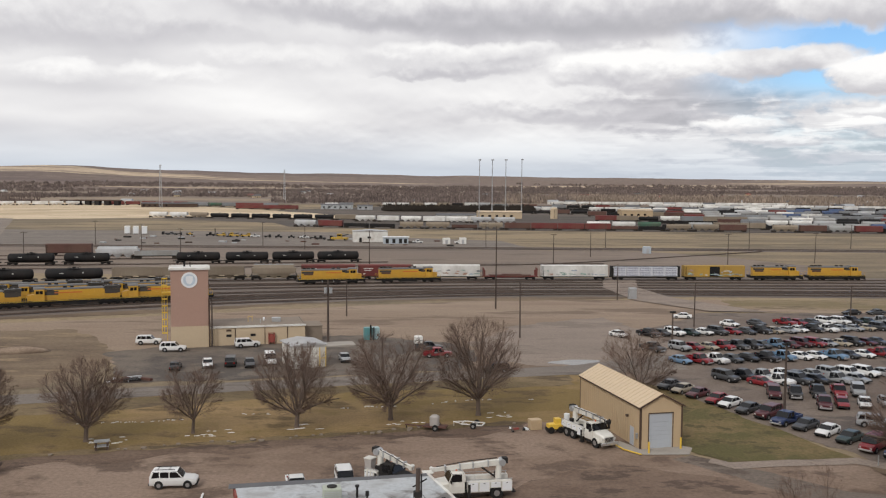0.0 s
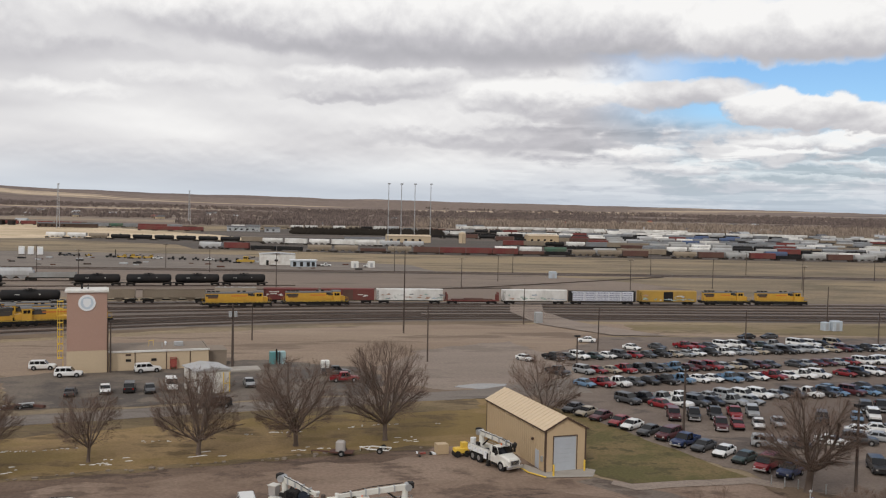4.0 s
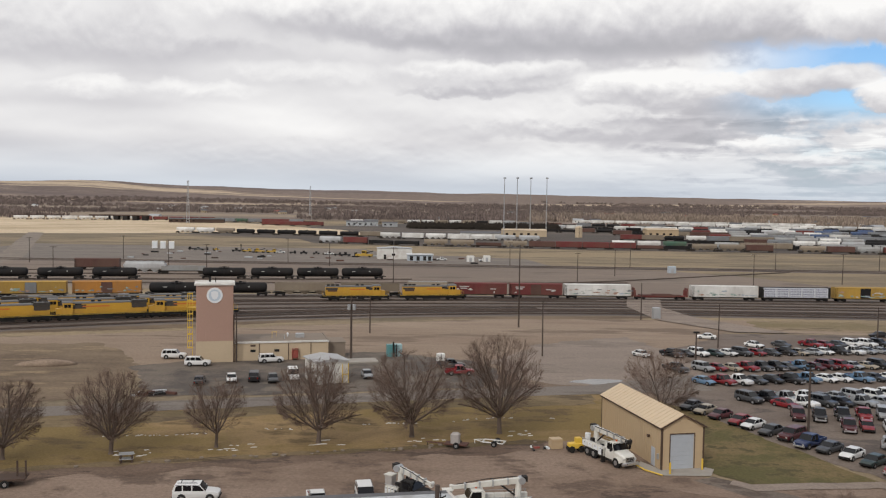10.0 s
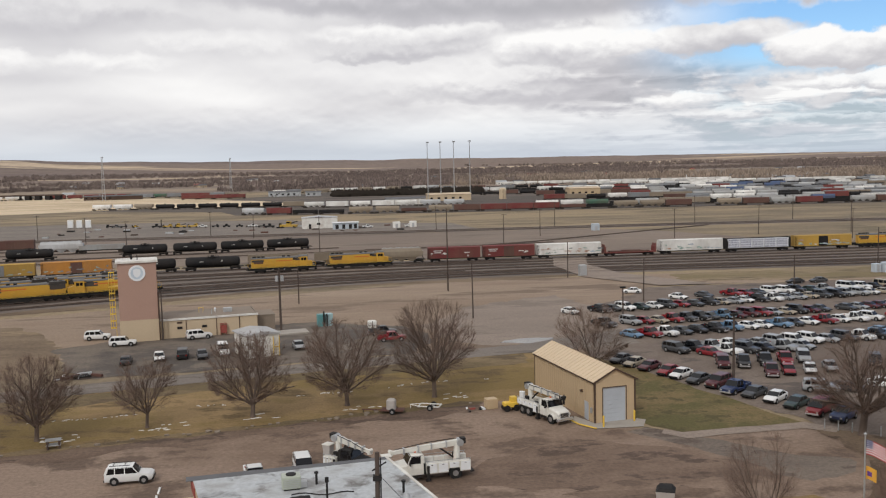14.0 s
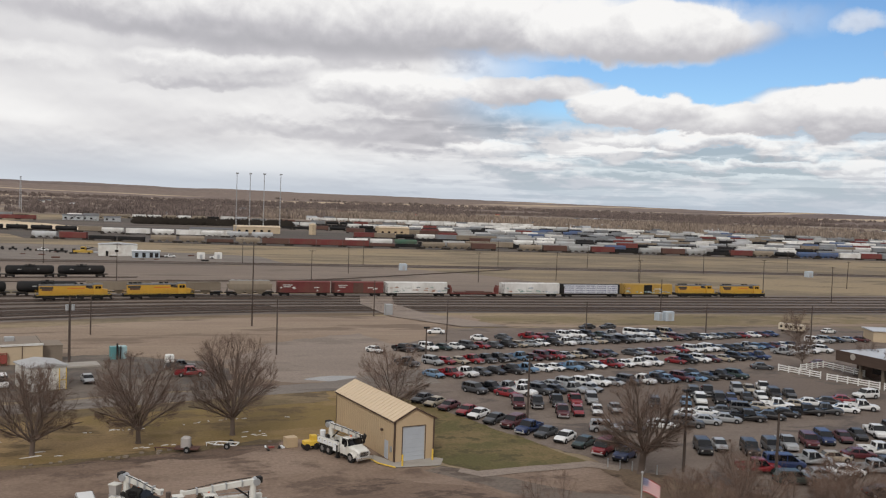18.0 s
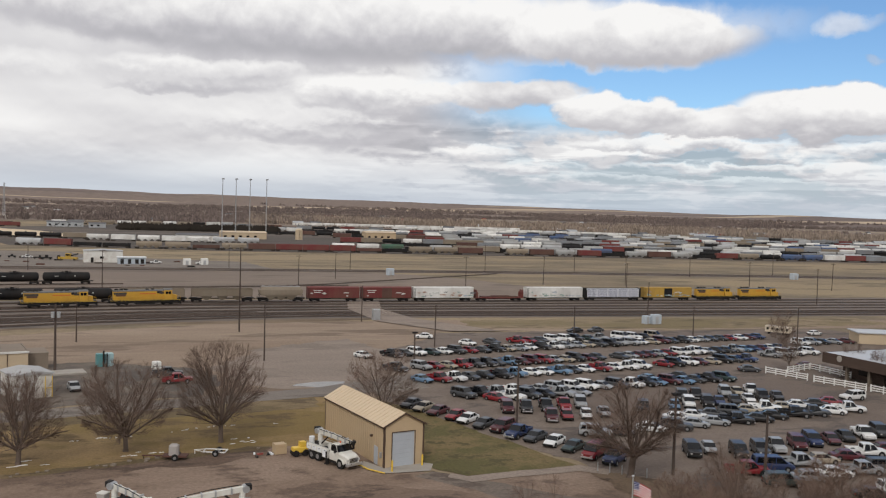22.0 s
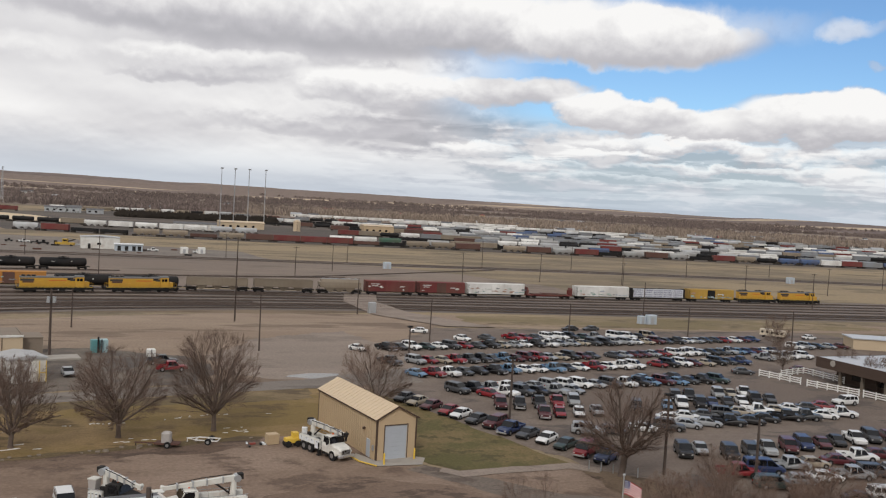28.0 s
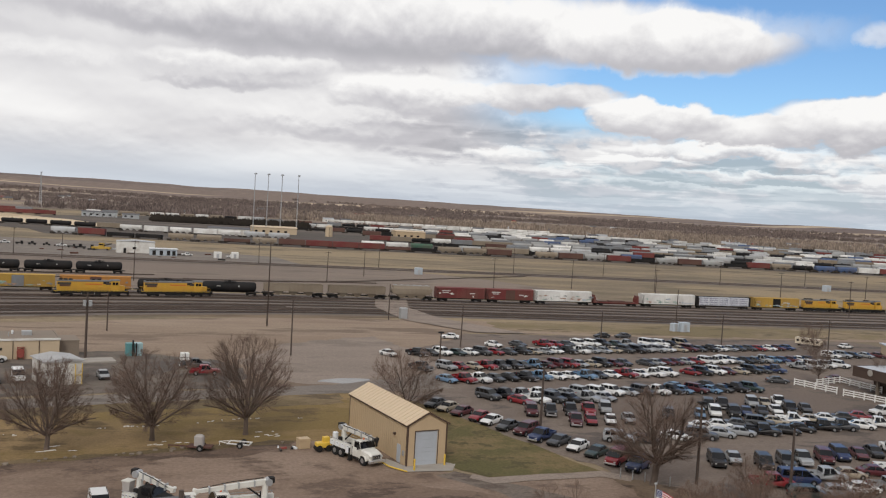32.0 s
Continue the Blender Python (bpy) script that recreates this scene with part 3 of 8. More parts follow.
sheet("grass_corner", [(27.6, 103.5), (23.5, 120.5), (22.5, 140), (30, 138), (34.5, 129), (45.5, 99.6), (31.2, 97.6), (28.6, 100.4)], 0.05, M_GREENISH, "patchy green lawn beside the tan garage", 0.5, "grass")
sheet("path", [(29.6, 98.9), (31.2, 97.5), (45.6, 99.5), (48.6, 97.2), (47.4, 95.2), (44.6, 97.3), (31.0, 95.2), (28.8, 97.4)], 0.072, M_WORNLOT, "pale worn concrete path between lawn and yard", 0.25, "path")
sheet("ditch", [(x, road_mid(x) - 9.0 - 1.5 * math.sin(x * 0.11)) for x in xs] + [(20, 141.5)] + [(x, road_mid(x) - 3.5) for x in reversed(xs)], 0.04, M_DITCH, "dark matted grass in the ditch along the road", 1.0, "grass")
sheet("rough_field", [(-150, 112)] + [(x, road_mid(x) + 3.4) for x in xs if x < -52] + [(-53, 140), (-57, 160), (-72, 182), (-100, 178), (-150, 150)], 0.044, M_ROUGH, "rough brown field with matted dry weeds", 2.6, "field")
sheet("weed_bank", [(x, near_track(x) - 9 - 3 * math.sin(x * 0.07)) for x in range(-150, 60, 10)] + [(x, near_track(x) - 5.5) for x in range(50, -160, -10)], 0.04, M_ROUGH, "weedy bank beside the nearest track", 1.0, "grass")
sheet("access_road", [(x, road_mid(x) - 3.3) for x in xs] + [(40, 147), (40, 160)] + [(x, road_mid(x) + 3.3) for x in reversed(xs)], 0.06, M_ROAD, "worn grey asphalt access road", 0.25, "road")
sheet("tower_parking", [(-58, 158), (-50, 140), (-44, 134.5), (-20, 139.5), (3, 145), (7, 156), (2, 170), (-16, 178), (-40, 172)], 0.045, M_ASPHALT, "dark asphalt parking round the tower building", 1.6, "car park")
sheet("gravel_field", [(-140, 150), (-95, 146), (-60, 150), (20, 143), (36, 140), (60, 214), (160, 216), (300, 212), (300, 230), (70, 237), (10, 232), (-40, 212), (-100, 185), (-140, 165)], 0.033, M_GRAVEL, "pale worn gravel field beside the railway", 1.2, "gravel")
sheet("worn_lot", [(9, 152.5), (30, 147), (42, 160), (44, 182), (36, 204), (14, 190), (5, 168)], 0.047, M_WORNLOT, "wide worn grey patch of old asphalt on the gravel", 3.0, "ground")
sheet("service_ground", [(-260, 288), (-100, 292), (60, 294), (135, 298), (140, 330), (118, 372), (90, 406), (-260, 406)], 0.034, M_SERVICE, "grey-brown packed ground between the tracks", 3.0, "ground", 6)
sheet("weed_strip", [(70, 221), (90, 217.5), (125, 217), (160, 218), (200, 222), (200, 238), (120, 238), (72, 236)], 0.039, M_WEEDS, "olive dry weeds between car park and railway", 2.0, "grass")
sheet("weed_edge", [(x, near_edge(x) - 0.7 - 0.5 * math.sin(x * 1.3)) for x in range(-50, 13, 3)] + [(x, near_edge(x) + 0.9 + 0.5 * math.sin(x * 0.9)) for x in range(11, -52, -3)], 0.056, M_DITCH, "dark matted weeds along the lawn's edge", 0.5, "grass")
sheet("vehicle_lot", [(30.5, 134), (47.5, 97.5), (52, 88), (58, 70), (150, 60), (190, 120), (170, 214), (60, 213), (52, 200), (30, 172)], 0.042, M_LOT, "worn brown-grey asphalt car park", 2.0, "car park")
sheet("rail_bed", [(x, near_track(x) - 5) for x in range(-260, 420, 20)] + [(x, far_track(x) + 7) for x in range(410, -270, -20)], 0.037, M_BALLAST, "brown ballast bed under many tracks", 1.0, "ballast")
sheet("equipment_yard", [(-260, 418), (-30, 424), (40, 424), (30, 470), (-40, 500), (-60, 540), (-260, 545)], 0.03, M_ROAD, "grey gravel yard for track machines", 3.0, "yard", 12)
sheet("main_line_bed", [(x, main_line(x) - 5.5) for x in range(-400, 540, 20)] + [(x, main_line(x) + 13.5) for x in range(520, -420, -20)], 0.04, M_BALLAST, "dark ballast of a double track line", 1.0, "ballast", 12)
sheet("yard_bed", [(-260, 735), (-120, 655), (-100, 600), (20, 572), (200, 566), (500, 545), (900, 500), (1500, 470), (1500, 1100), (300, 1240), (-60, 1150)], 0.025, M_YARDBED, "dark ballast of the classification yard", 3.0, "ballast", 20)
sheet("dirt_road", [(-337, 699), (-325, 699), (-267, 564), (-206, 422), (-199, 380), (-209, 380), (-219, 422), (-280, 564)], 0.052, M_CROSSING, "pale dirt road towards the sand bank", 1.2, "road", 6)
sheet("crossing_road", [(63, 214), (49, 234), (46, 262), (50, 285), (60, 285), (56, 262), (60, 240), (76, 214)], 0.2, M_WORNLOT, "gravel crossing road over the tracks", 0.2, "road")
sheet("puddle", [(17.5, 151.4), (21.5, 149.8), (26.5, 152.6), (26.9, 154.2), (22, 154.6), (18.5, 153)], 0.068, M_WATER, "shallow puddle on gravel that mirrors the sky", 0.4, "puddle", 1.0)


def railway(name, f, x0, x1, label, step=12.0, bed=True):
    """Rails on a dark oily strip, along y = f(x)."""
    t = thing(name, label, "railway track", kind="structure")
    n = int((x1 - x0) / step)
    px = [x0 + (x1 - x0) * i / n for i in range(n + 1)]
    if bed:
        v = [(x, f(x) + o, 0.06) for x in px for o in (-1.7, 1.7)]
        part("sleeper_bed", Shape().add(v, [(2 * i, 2 * i + 2, 2 * i + 3, 2 * i + 1) for i in range(n)]), M_RAILBED, t)
    for o in (-0.75, 0.75):
        part("rail", Shape().loft([[(x, f(x) + o - 0.05, 0.06), (x, f(x) + o + 0.05, 0.06), (x, f(x) + o + 0.05, 0.24), (x, f(x) + o - 0.05, 0.24)] for x in px]), M_STEEL, t)
    return t


TRACKS = (0.0, 0.13, 0.23, 0.42, 0.6, 0.8, 1.0)
for s in TRACKS:
    railway("railway_track", lambda x, s=s: track_y(s, x), -240, 400, "steel railway track on dark oily ballast")
for o in (0, 8):
    railway("railway_track", lambda x, o=o: main_line(x) + o, -400, 520, "far double track line across dry grass", 20)
railway("railway_track", lambda x: 330 + 0.18 * x, -190, 60, "siding under black tank cars", 20)
railway("railway_track", lambda x: 330 + 0.0056 * x * x if x < 68 else 355.9 + 0.70 * (x - 68), -10, 142, "curved connecting track", 8)


sheet("far_fields", [(-2600, 1250), (-900, 1230), (-400, 1240), (100, 1180), (600, 1150), (1500, 1250), (3400, 1300), (3800, 2600), (1500, 3300), (-1500, 3300), (-3400, 2400)], 0.05, M_FARFIELD, "brown fields and scrub beyond the railway yard", 20.0, "fields", 60)
# sheet of pale sand whose brightness includes a painted patch of sunlight
sheet("sand_bank", [(-640, 880), (-480, 690), (-360, 672), (-270, 705), (-190, 752), (-60, 745), (-120, 860), (-230, 1000), (-420, 1150), (-620, 1180)], 0.045, M_SUNLIT_SAND, "bare pale sand bank by the far yard, sunlight painted into its colour", 6.0, "sand", 20)
sheet("shrub_bed", [(40.6, 69.6), (39.2, 74), (43.5, 80), (46.0, 87), (46.4, 92.5), (45.6, 96.2), (49.5, 95.5), (53, 90), (60, 84), (80, 78), (100, 60), (60, 40), (40, 40)], 0.065, M_SCRUB, "brown leaf litter under bare shrubs", 1.6, "ground")
sheet("front_lawn", [(16.2, 71.0), (19.2, 73.2), (23.4, 76.8), (28.3, 77.2), (32.7, 76.6), (36.6, 77.6), (38.9, 74), (41, 69.6), (44, 60), (40, 40), (14, 40)], 0.055, M_GRASS, "thin yellowed lawn with bare spots below the tower", 1.3, "grass")
sheet("drive", [(27.8, 100.2), (31.2, 96.8), (36.5, 92), (40, 88.4), (44.6, 86.8), (43.2, 83), (38.2, 81.0), (35.4, 83.4), (33.6, 88), (29, 94), (25.2, 98.6)], 0.03, M_DRIVE, "worn grey asphalt drive before the lawn", 0.9, "road")
sheet("damp_ground", [(1.0, 81.5), (3.8, 86.5), (9, 91), (14, 94.6), (20.5, 96.2), (26, 93.4), (33, 87.5), (28, 82), (22, 83.5), (16.5, 81), (9.5, 83.2)], 0.032, M_DAMP, "dark damp churned dirt in the yard", 1.5, "yard")
sheet("damp_ground", [(14.5, 80.2), (17, 81), (21.5, 80.6), (26, 81.5), (29, 79.5), (24.5, 78.2), (21.5, 77.4), (17, 78.4)], 0.034, M_DAMP, "dark damp dirt round the dumpster", 0.9, "yard", 0.8)
sheet("damp_edge", [(x, near_edge(x) - 4.2 - 1.2 * math.sin(x * 0.5)) for x in range(-50, 12, 3)] + [(x, near_edge(x) + 0.2) for x in range(11, -52, -3)], 0.031, M_DAMP, "dark damp dirt along the lawn", 0.8, "yard")
for x_, y_, a_ in ((4.8, 79.6, 0.85), (-14.2, 90.6, 0.7)):
    sheet("dirt_stain", [(x_ + math.cos(i * 0.785) * 1.3 * a_, y_ + math.sin(i * 0.785) * 0.7 * a_) for i in range(8)], 0.036, M_MUD, "dark oily stain on packed dirt", 0.25, "ground", 0.5)


RIDGE = ((-80, 0.60), (-40, 0.70), (-28, 0.65), (-22.5, 0.82), (-17, 0.60), (-10, 0.47), (-5, 0.46), (-0.6, 0.32), (0.8, 0.42), (6.6, 0.33), (13, 0.31), (23, 0.22), (33, 0.11), (36.5, 0.19), (42, 0.11), (80, 0.15))


def ridge(az, r):
    """Height of the skyline in degrees, by bearing."""
    for (a, u), (b, w) in zip(RIDGE, RIDGE[1:]):
        if a <= az <= b:
            k = (az - a) / (b - a)
            up = u + (w - u) * k * k * (3 - 2 * k)
            break
    return up + 0.05 * noise.noise((az * 0.3, r * 0.002, 2)) + 0.03 * noise.noise((az * 0.9, r * 0.003, 5))


RINGS = ((3100, 0.0), (3700, 0.22), (4200, 0.62), (4550, 1.0), (4800, 0.72))


def hill_z(x, y):
    """Height of the hills at a place."""
    az, r = math.degrees(math.atan2(x, y)), math.hypot(x, y)
    for (ra, a), (rb, b) in zip(RINGS, RINGS[1:]):
        if ra <= r <= rb:
            k = (r - ra) / (rb - ra)
            return max(0.0, (30 + math.tan(radians(ridge(az, r))) * r) * (a + (b - a) * k))
    return 0.0


def hills():
    """Low ridges along the horizon."""
    rows = []
    for r, amp in RINGS:
        ring = []
        for i in range(241):
            az = -75 + 150 * i / 240
            h = max(0.0, (30 + math.tan(radians(ridge(az, r))) * r) * amp) if amp else 0.0
            ring.append((r * math.sin(radians(az)), r * math.cos(radians(az)), h - 0.2))
        rows.append(ring)
    v = [p for ring in rows for p in ring]
    c = 241
    f = [(i * c + j, i * c + j + 1, (i + 1) * c + j + 1, (i + 1) * c + j) for i in range(len(rows) - 1) for j in range(c - 1)]
    solid("hills", Shape().add(v, f), M_HILL, "low brown prairie hills along the horizon with painted sunlit patches", "hills", kind="structure", smooth=True)


hills()


# ---- railway vehicles: x runs along the vehicle, z = 0 at the top of the rails ----
def shared(key, make, store={}):
    if key not in store:
        store[key] = make()
    return store[key]


def truck_mesh(axles):
    def make():
        s = Shape()
        l = 1.1 if axles == 2 else 1.9
        for y in (-0.98, 0.98):
            s.box(-l - 0.35, l + 0.35, y - 0.1, y + 0.1, 0.42, 0.72)
            for i in range(axles):
                x = -l + 2 * l * i / (axles - 1)
                s.box(x - 0.2, x + 0.2, y - 0.14, y + 0.14, 0.3, 0.62)
        s.box(-0.3, 0.3, -0.95, 0.95, 0.5, 0.85)
        for i in range(axles):
            x = -l + 2 * l * i / (axles - 1)
            for y in (-0.75, 0.75):
                s.tube((x, y - 0.07, 0.46), (x, y + 0.07, 0.46), 0.46, n=12)
        return s.mesh("truck", M_DARK)
    return shared(("truck", axles), make)


def trucks(t, dist, axles=2):
    for x in (-dist, dist):
        part("truck", truck_mesh(axles), None, t, at=Matrix.Translation((x, 0, 0)))


def couplers(s, l):
    for d in (-1, 1):
        s.box(*sorted((d * (l / 2 - 0.3), d * (l / 2 + 0.38))), -0.15, 0.15, 0.78, 1.05)
    return s


def boxcar(l, col, door, label, group, graffiti=0, ribs=True, roof=None, h=4.55, name="boxcar"):
    t = thing(name, label, "railway car", group=group)
    mat = RAIL_MATS[col]
    s = Shape().box(-l / 2, l / 2, -1.5, 1.5, 1.12, h - 0.2)
    s.loft([[(x, -1.5, h - 0.2), (x, 0, h), (x, 1.5, h - 0.2)] for x in (-l / 2, l / 2)])
    if ribs:
        n = int(l / 0.95)
        for i in range(n + 1):
            x = -l / 2 + 0.06 + (l - 0.12) * i / n
            if abs(x) > 1.7:
                for y in (-1.5, 1.5):
                    s.box(x - 0.06, x + 0.06, y - 0.06, y + 0.06, 1.2, h - 0.25)
    part("body", s, mat, t)
    r = Shape().loft([[(x, -1.56, h - 0.18), (x, 0, h + 0.04), (x, 1.56, h - 0.18), (x, 1.56, h - 0.24), (x, -1.56, h - 0.24)] for x in (-l / 2 - 0.05, l / 2 + 0.05)])
    for i in range(int(l / 1.2)):
        x = -l / 2 + 0.6 + 1.2 * i
        r.loft([[(x - 0.05, -1.5, h - 0.15), (x + 0.05, -1.5, h - 0.15), (x + 0.05, 0, h + 0.08), (x - 0.05, 0, h + 0.08)], [(x - 0.05, 1.5, h - 0.15), (x + 0.05, 1.5, h - 0.15), (x + 0.05, 0, h + 0.08), (x - 0.05, 0, h + 0.08)]])
    part("roof", r, RAIL_MATS[roof or col], t)
    for y in (-1.5, 1.5):
        d = Shape().box(-1.55, 1.55, y - 0.09, y + 0.09, 1.2, h - 0.35)
        for x in (-1.5, -0.5, 0.5, 1.5):
            d.box(x - 0.05, x + 0.05, y - 0.14, y + 0.14, 1.2, h - 0.35)
        part("door", d, RAIL_MATS[door], t)
        part("ladder", ladder(-l / 2 + 0.35, y * 1.06, 1.0, h - 0.3), M_DARK, t)
    u = couplers(Shape().box(-l / 2, l / 2, -0.5, 0.5, 0.75, 1.12).box(-l / 2, l / 2, -1.48, 1.48, 0.98, 1.14), l)
    part("underframe", u, M_GRIME, t)
    trucks(t, l / 2 - 2.3)
    if col == "red":
        # faded lettering, too small to read
        for y in (-1, 1):
            for z, x0, n in ((3.3, -l / 2 + 1.6, 7), (2.75, -l / 2 + 1.9, 5), (2.6, l / 2 - 5.0, 4)):
                q = Shape()
                q.box(x0, x0 + 0.42 * n, *sorted((y * 1.565, y * 1.58)), z, z + 0.24)
                part("lettering_bar", q, GRAFFITI[2], t)
    if graffiti:
        rng = random.Random(graffiti)
        dull = col in ("red", "brown")
        tags = {}
        for low, high, some in ((1.25, 1.7, 0.25 if dull else 0.8), (1.9, 2.7, 0.1 if dull else 0.35)):
            x = -l / 2 + 0.5
            while x < l / 2 - 1.2:
                w, hh = rng.uniform(0.9, 3.0), rng.uniform(0.35, 0.95)
                if rng.random() < some and (dull is False or abs(x + w / 2) > 1.9):
                    z, ring = rng.uniform(low, high), []
                    for i in range(11):
                        a, k = 2 * math.pi * i / 11, rng.uniform(0.3, 1.0)
                        ring.append((x + w / 2 + math.cos(a) * w / 2 * k, z + hh / 2 + math.sin(a) * hh / 2 * k))
                    key = 2 if dull else rng.choice((0, 0, 1, 2, 3, 4))
                    for y in (-1, 1):
                        d = 1.52 if abs(x + w / 2) > 2.4 else 1.6
                        tags.setdefault(key, Shape()).extrude(ring, y * d, y * (d + 0.055 + 0.004 * key))
                x += w * rng.uniform(0.5, 1.0)
        for key, q in tags.items():
            part("graffiti", q, GRAFFITI[key], t)
    return t


def ladder(x, y, z0, z1):
    s = Shape()
    for d in (-0.22, 0.22):
        s.box(x + d - 0.03, x + d + 0.03, y - 0.03, y + 0.03, z0, z1)
    for i in range(int((z1 - z0) / 0.42)):
        z = z0 + 0.2 + 0.42 * i
        s.box(x - 0.22, x + 0.22, y - 0.025, y + 0.025, z - 0.025, z + 0.025)
    return s


def tank_car(label, group, l=16.6, r=1.48, col="black"):
    t = thing("tank_car", label, "railway car", group=group)
    zc = 1.05 + r
    hl = l / 2 - 0.7
    rings = []
    for x, k in ((-hl, 0.0), (-hl + 0.06, 0.45), (-hl + 0.25, 0.78), (-hl + 0.6, 0.96), (-hl + 0.9, 1), (0, 1), (hl - 0.9, 1), (hl - 0.6, 0.96), (hl - 0.25, 0.78), (hl - 0.06, 0.45), (hl, 0.0)):
        rings.append([(x, math.cos(2 * math.pi * i / 20) * r * max(k, 0.02), zc + math.sin(2 * math.pi * i / 20) * r * max(k, 0.02)) for i in range(20)])
    part("tank", Shape().loft(rings), RAIL_MATS[col], t, smooth=True)
    d = Shape().tube((0, 0, zc + r - 0.1), (0, 0, zc + r + 0.42), 0.5, n=14).tube((1.0, 0, zc + r - 0.1), (1.0, 0, zc + r + 0.2), 0.16).tube((-1.1, 0, zc + r - 0.1), (-1.1, 0, zc + r + 0.16), 0.2)
    part("manway", d, M_DARK, t)
    p = Shape()
    for y in (-1.2, 1.2):
        p.box(-1.6, 1.6, y - 0.03, y + 0.03, zc + r + 0.25, zc + r + 0.3)
        for x in (-1.6, 0, 1.6):
            p.box(x - 0.03, x + 0.03, y - 0.03, y + 0.03, zc + 0.75 * r, zc + r + 0.3)
    p.box(-1.6, 1.6, -1.2, -0.6, zc + r - 0.06, zc + r - 0.02).box(-1.6, 1.6, 0.6, 1.2, zc + r - 0.06, zc + r - 0.02)
    part("platform", p, M_DARK, t)
    for y in (-1.42, 1.42):
        part("ladder", ladder(0, y, 0.8, zc + r * 0.9), M_DARK, t)
    part("sill", couplers(Shape().box(-l / 2, -l / 2 + 3.2, -1.4, 1.4, 0.9, 1.12).box(l / 2 - 3.2, l / 2, -1.4, 1.4, 0.9, 1.12).box(-l / 2, l / 2, -0.3, 0.3, 0.8, 1.1), l), M_GRIME, t)
    part("placard", Shape().box(2.4, 2.8, -r * 0.985 - 0.02, -r * 0.985, zc + 0.1, zc + 0.4).box(-3.8, -2.6, -r * 0.985 - 0.02, -r * 0.985, zc + 0.12, zc + 0.26), GRAFFITI[2], t)
    trucks(t, l / 2 - 2.2)
    return t


def hopper(l, col, label, group, covered=True, h=4.5):
    t = thing("hopper_car", label, "railway car", group=group)
    hl = l / 2
    s = Shape()
    if covered:
        prof = [(-1.5, 1.9), (-1.55, 2.6), (-1.5, 3.6), (-1.1, h - 0.12), (-0.4, h), (0.4, h), (1.1, h - 0.12), (1.5, 3.6), (1.55, 2.6), (1.5, 1.9)]
        s.loft([[(x, y, z) for y, z in prof] for x in (-hl + 1.1, hl - 1.1)])
        s.loft([[(-hl + 1.1, -1.5, 1.9), (-hl + 1.1, 1.5, 1.9), (-hl + 1.1, 1.5, h - 0.7), (-hl + 1.1, -1.5, h - 0.7)], [(-hl + 0.5, -1.5, 2.9), (-hl + 0.5, 1.5, 2.9), (-hl + 0.5, 1.5, h - 0.9), (-hl + 0.5, -1.5, h - 0.9)]])
        s.loft([[(hl - 1.1, -1.5, 1.9), (hl - 1.1, 1.5, 1.9), (hl - 1.1, 1.5, h - 0.7), (hl - 1.1, -1.5, h - 0.7)], [(hl - 0.5, -1.5, 2.9), (hl - 0.5, 1.5, 2.9), (hl - 0.5, 1.5, h - 0.9), (hl - 0.5, -1.5, h - 0.9)]])
    else:
        z1 = h - 0.6
        for y in (-1.5, 1.5):
            s.box(-hl + 0.5, hl - 0.5, y - 0.06, y + 0.06, 1.7, z1)
            s.box(-hl + 0.45, hl - 0.45, y - 0.14, y + 0.14, z1 - 0.12, z1 + 0.06)
            n = int(l / 1.25)
            for i in range(n + 1):
                x = -hl + 0.6 + (l - 1.2) * i / n
                s.box(x - 0.06, x + 0.06, y - 0.17, y + 0.17, 1.5, z1)
        for x in (-hl + 0.5, hl - 0.5):
            s.box(x - 0.06, x + 0.06, -1.5, 1.5, 2.0, z1)
        s.box(-hl + 0.5, hl - 0.5, -1.45, 1.45, 2.2, 2.4)
    part("body", s, RAIL_MATS[col], t)
    for i in range(3):
        x = (i - 1) * (l - 5) / 3
        b = Shape().loft([[(x - 1.9, -1.4, 1.95), (x + 1.9, -1.4, 1.95), (x + 1.9, 1.4, 1.95), (x - 1.9, 1.4, 1.95)], [(x - 0.4, -0.9, 0.5), (x + 0.4, -0.9, 0.5), (x + 0.4, 0.9, 0.5), (x - 0.4, 0.9, 0.5)]])
        part("bay", b, RAIL_MATS[col], t)
    if covered:
        r = Shape().box(-hl + 1.2, hl - 1.2, -0.35, 0.35, h + 0.05, h + 0.12)
        for i in range(6):
            x = -hl + 2 + (l - 4) * i / 5
            r.box(x - 0.4, x + 0.4, -0.3, 0.3, h + 0.1, h + 0.25)
        part("running_board", r, M_GALV, t)
    u = couplers(Shape().box(-hl, hl, -0.35, 0.35, 0.85, 1.15).box(-hl, -hl + 2.2, -1.4, 1.4, 1.1, 1.25).box(hl - 2.2, hl, -1.4, 1.4, 1.1, 1.25), l)
    for d in (-1, 1):
        for y in (-1.2, 1.2):
            u.tube((d * (hl - 0.4), y, 1.2), (d * (hl - 1.0), y, h - 1.0), 0.06, n=5)
    part("underframe", u, M_GRIME, t)
    trucks(t, hl - 1.9)
    return t


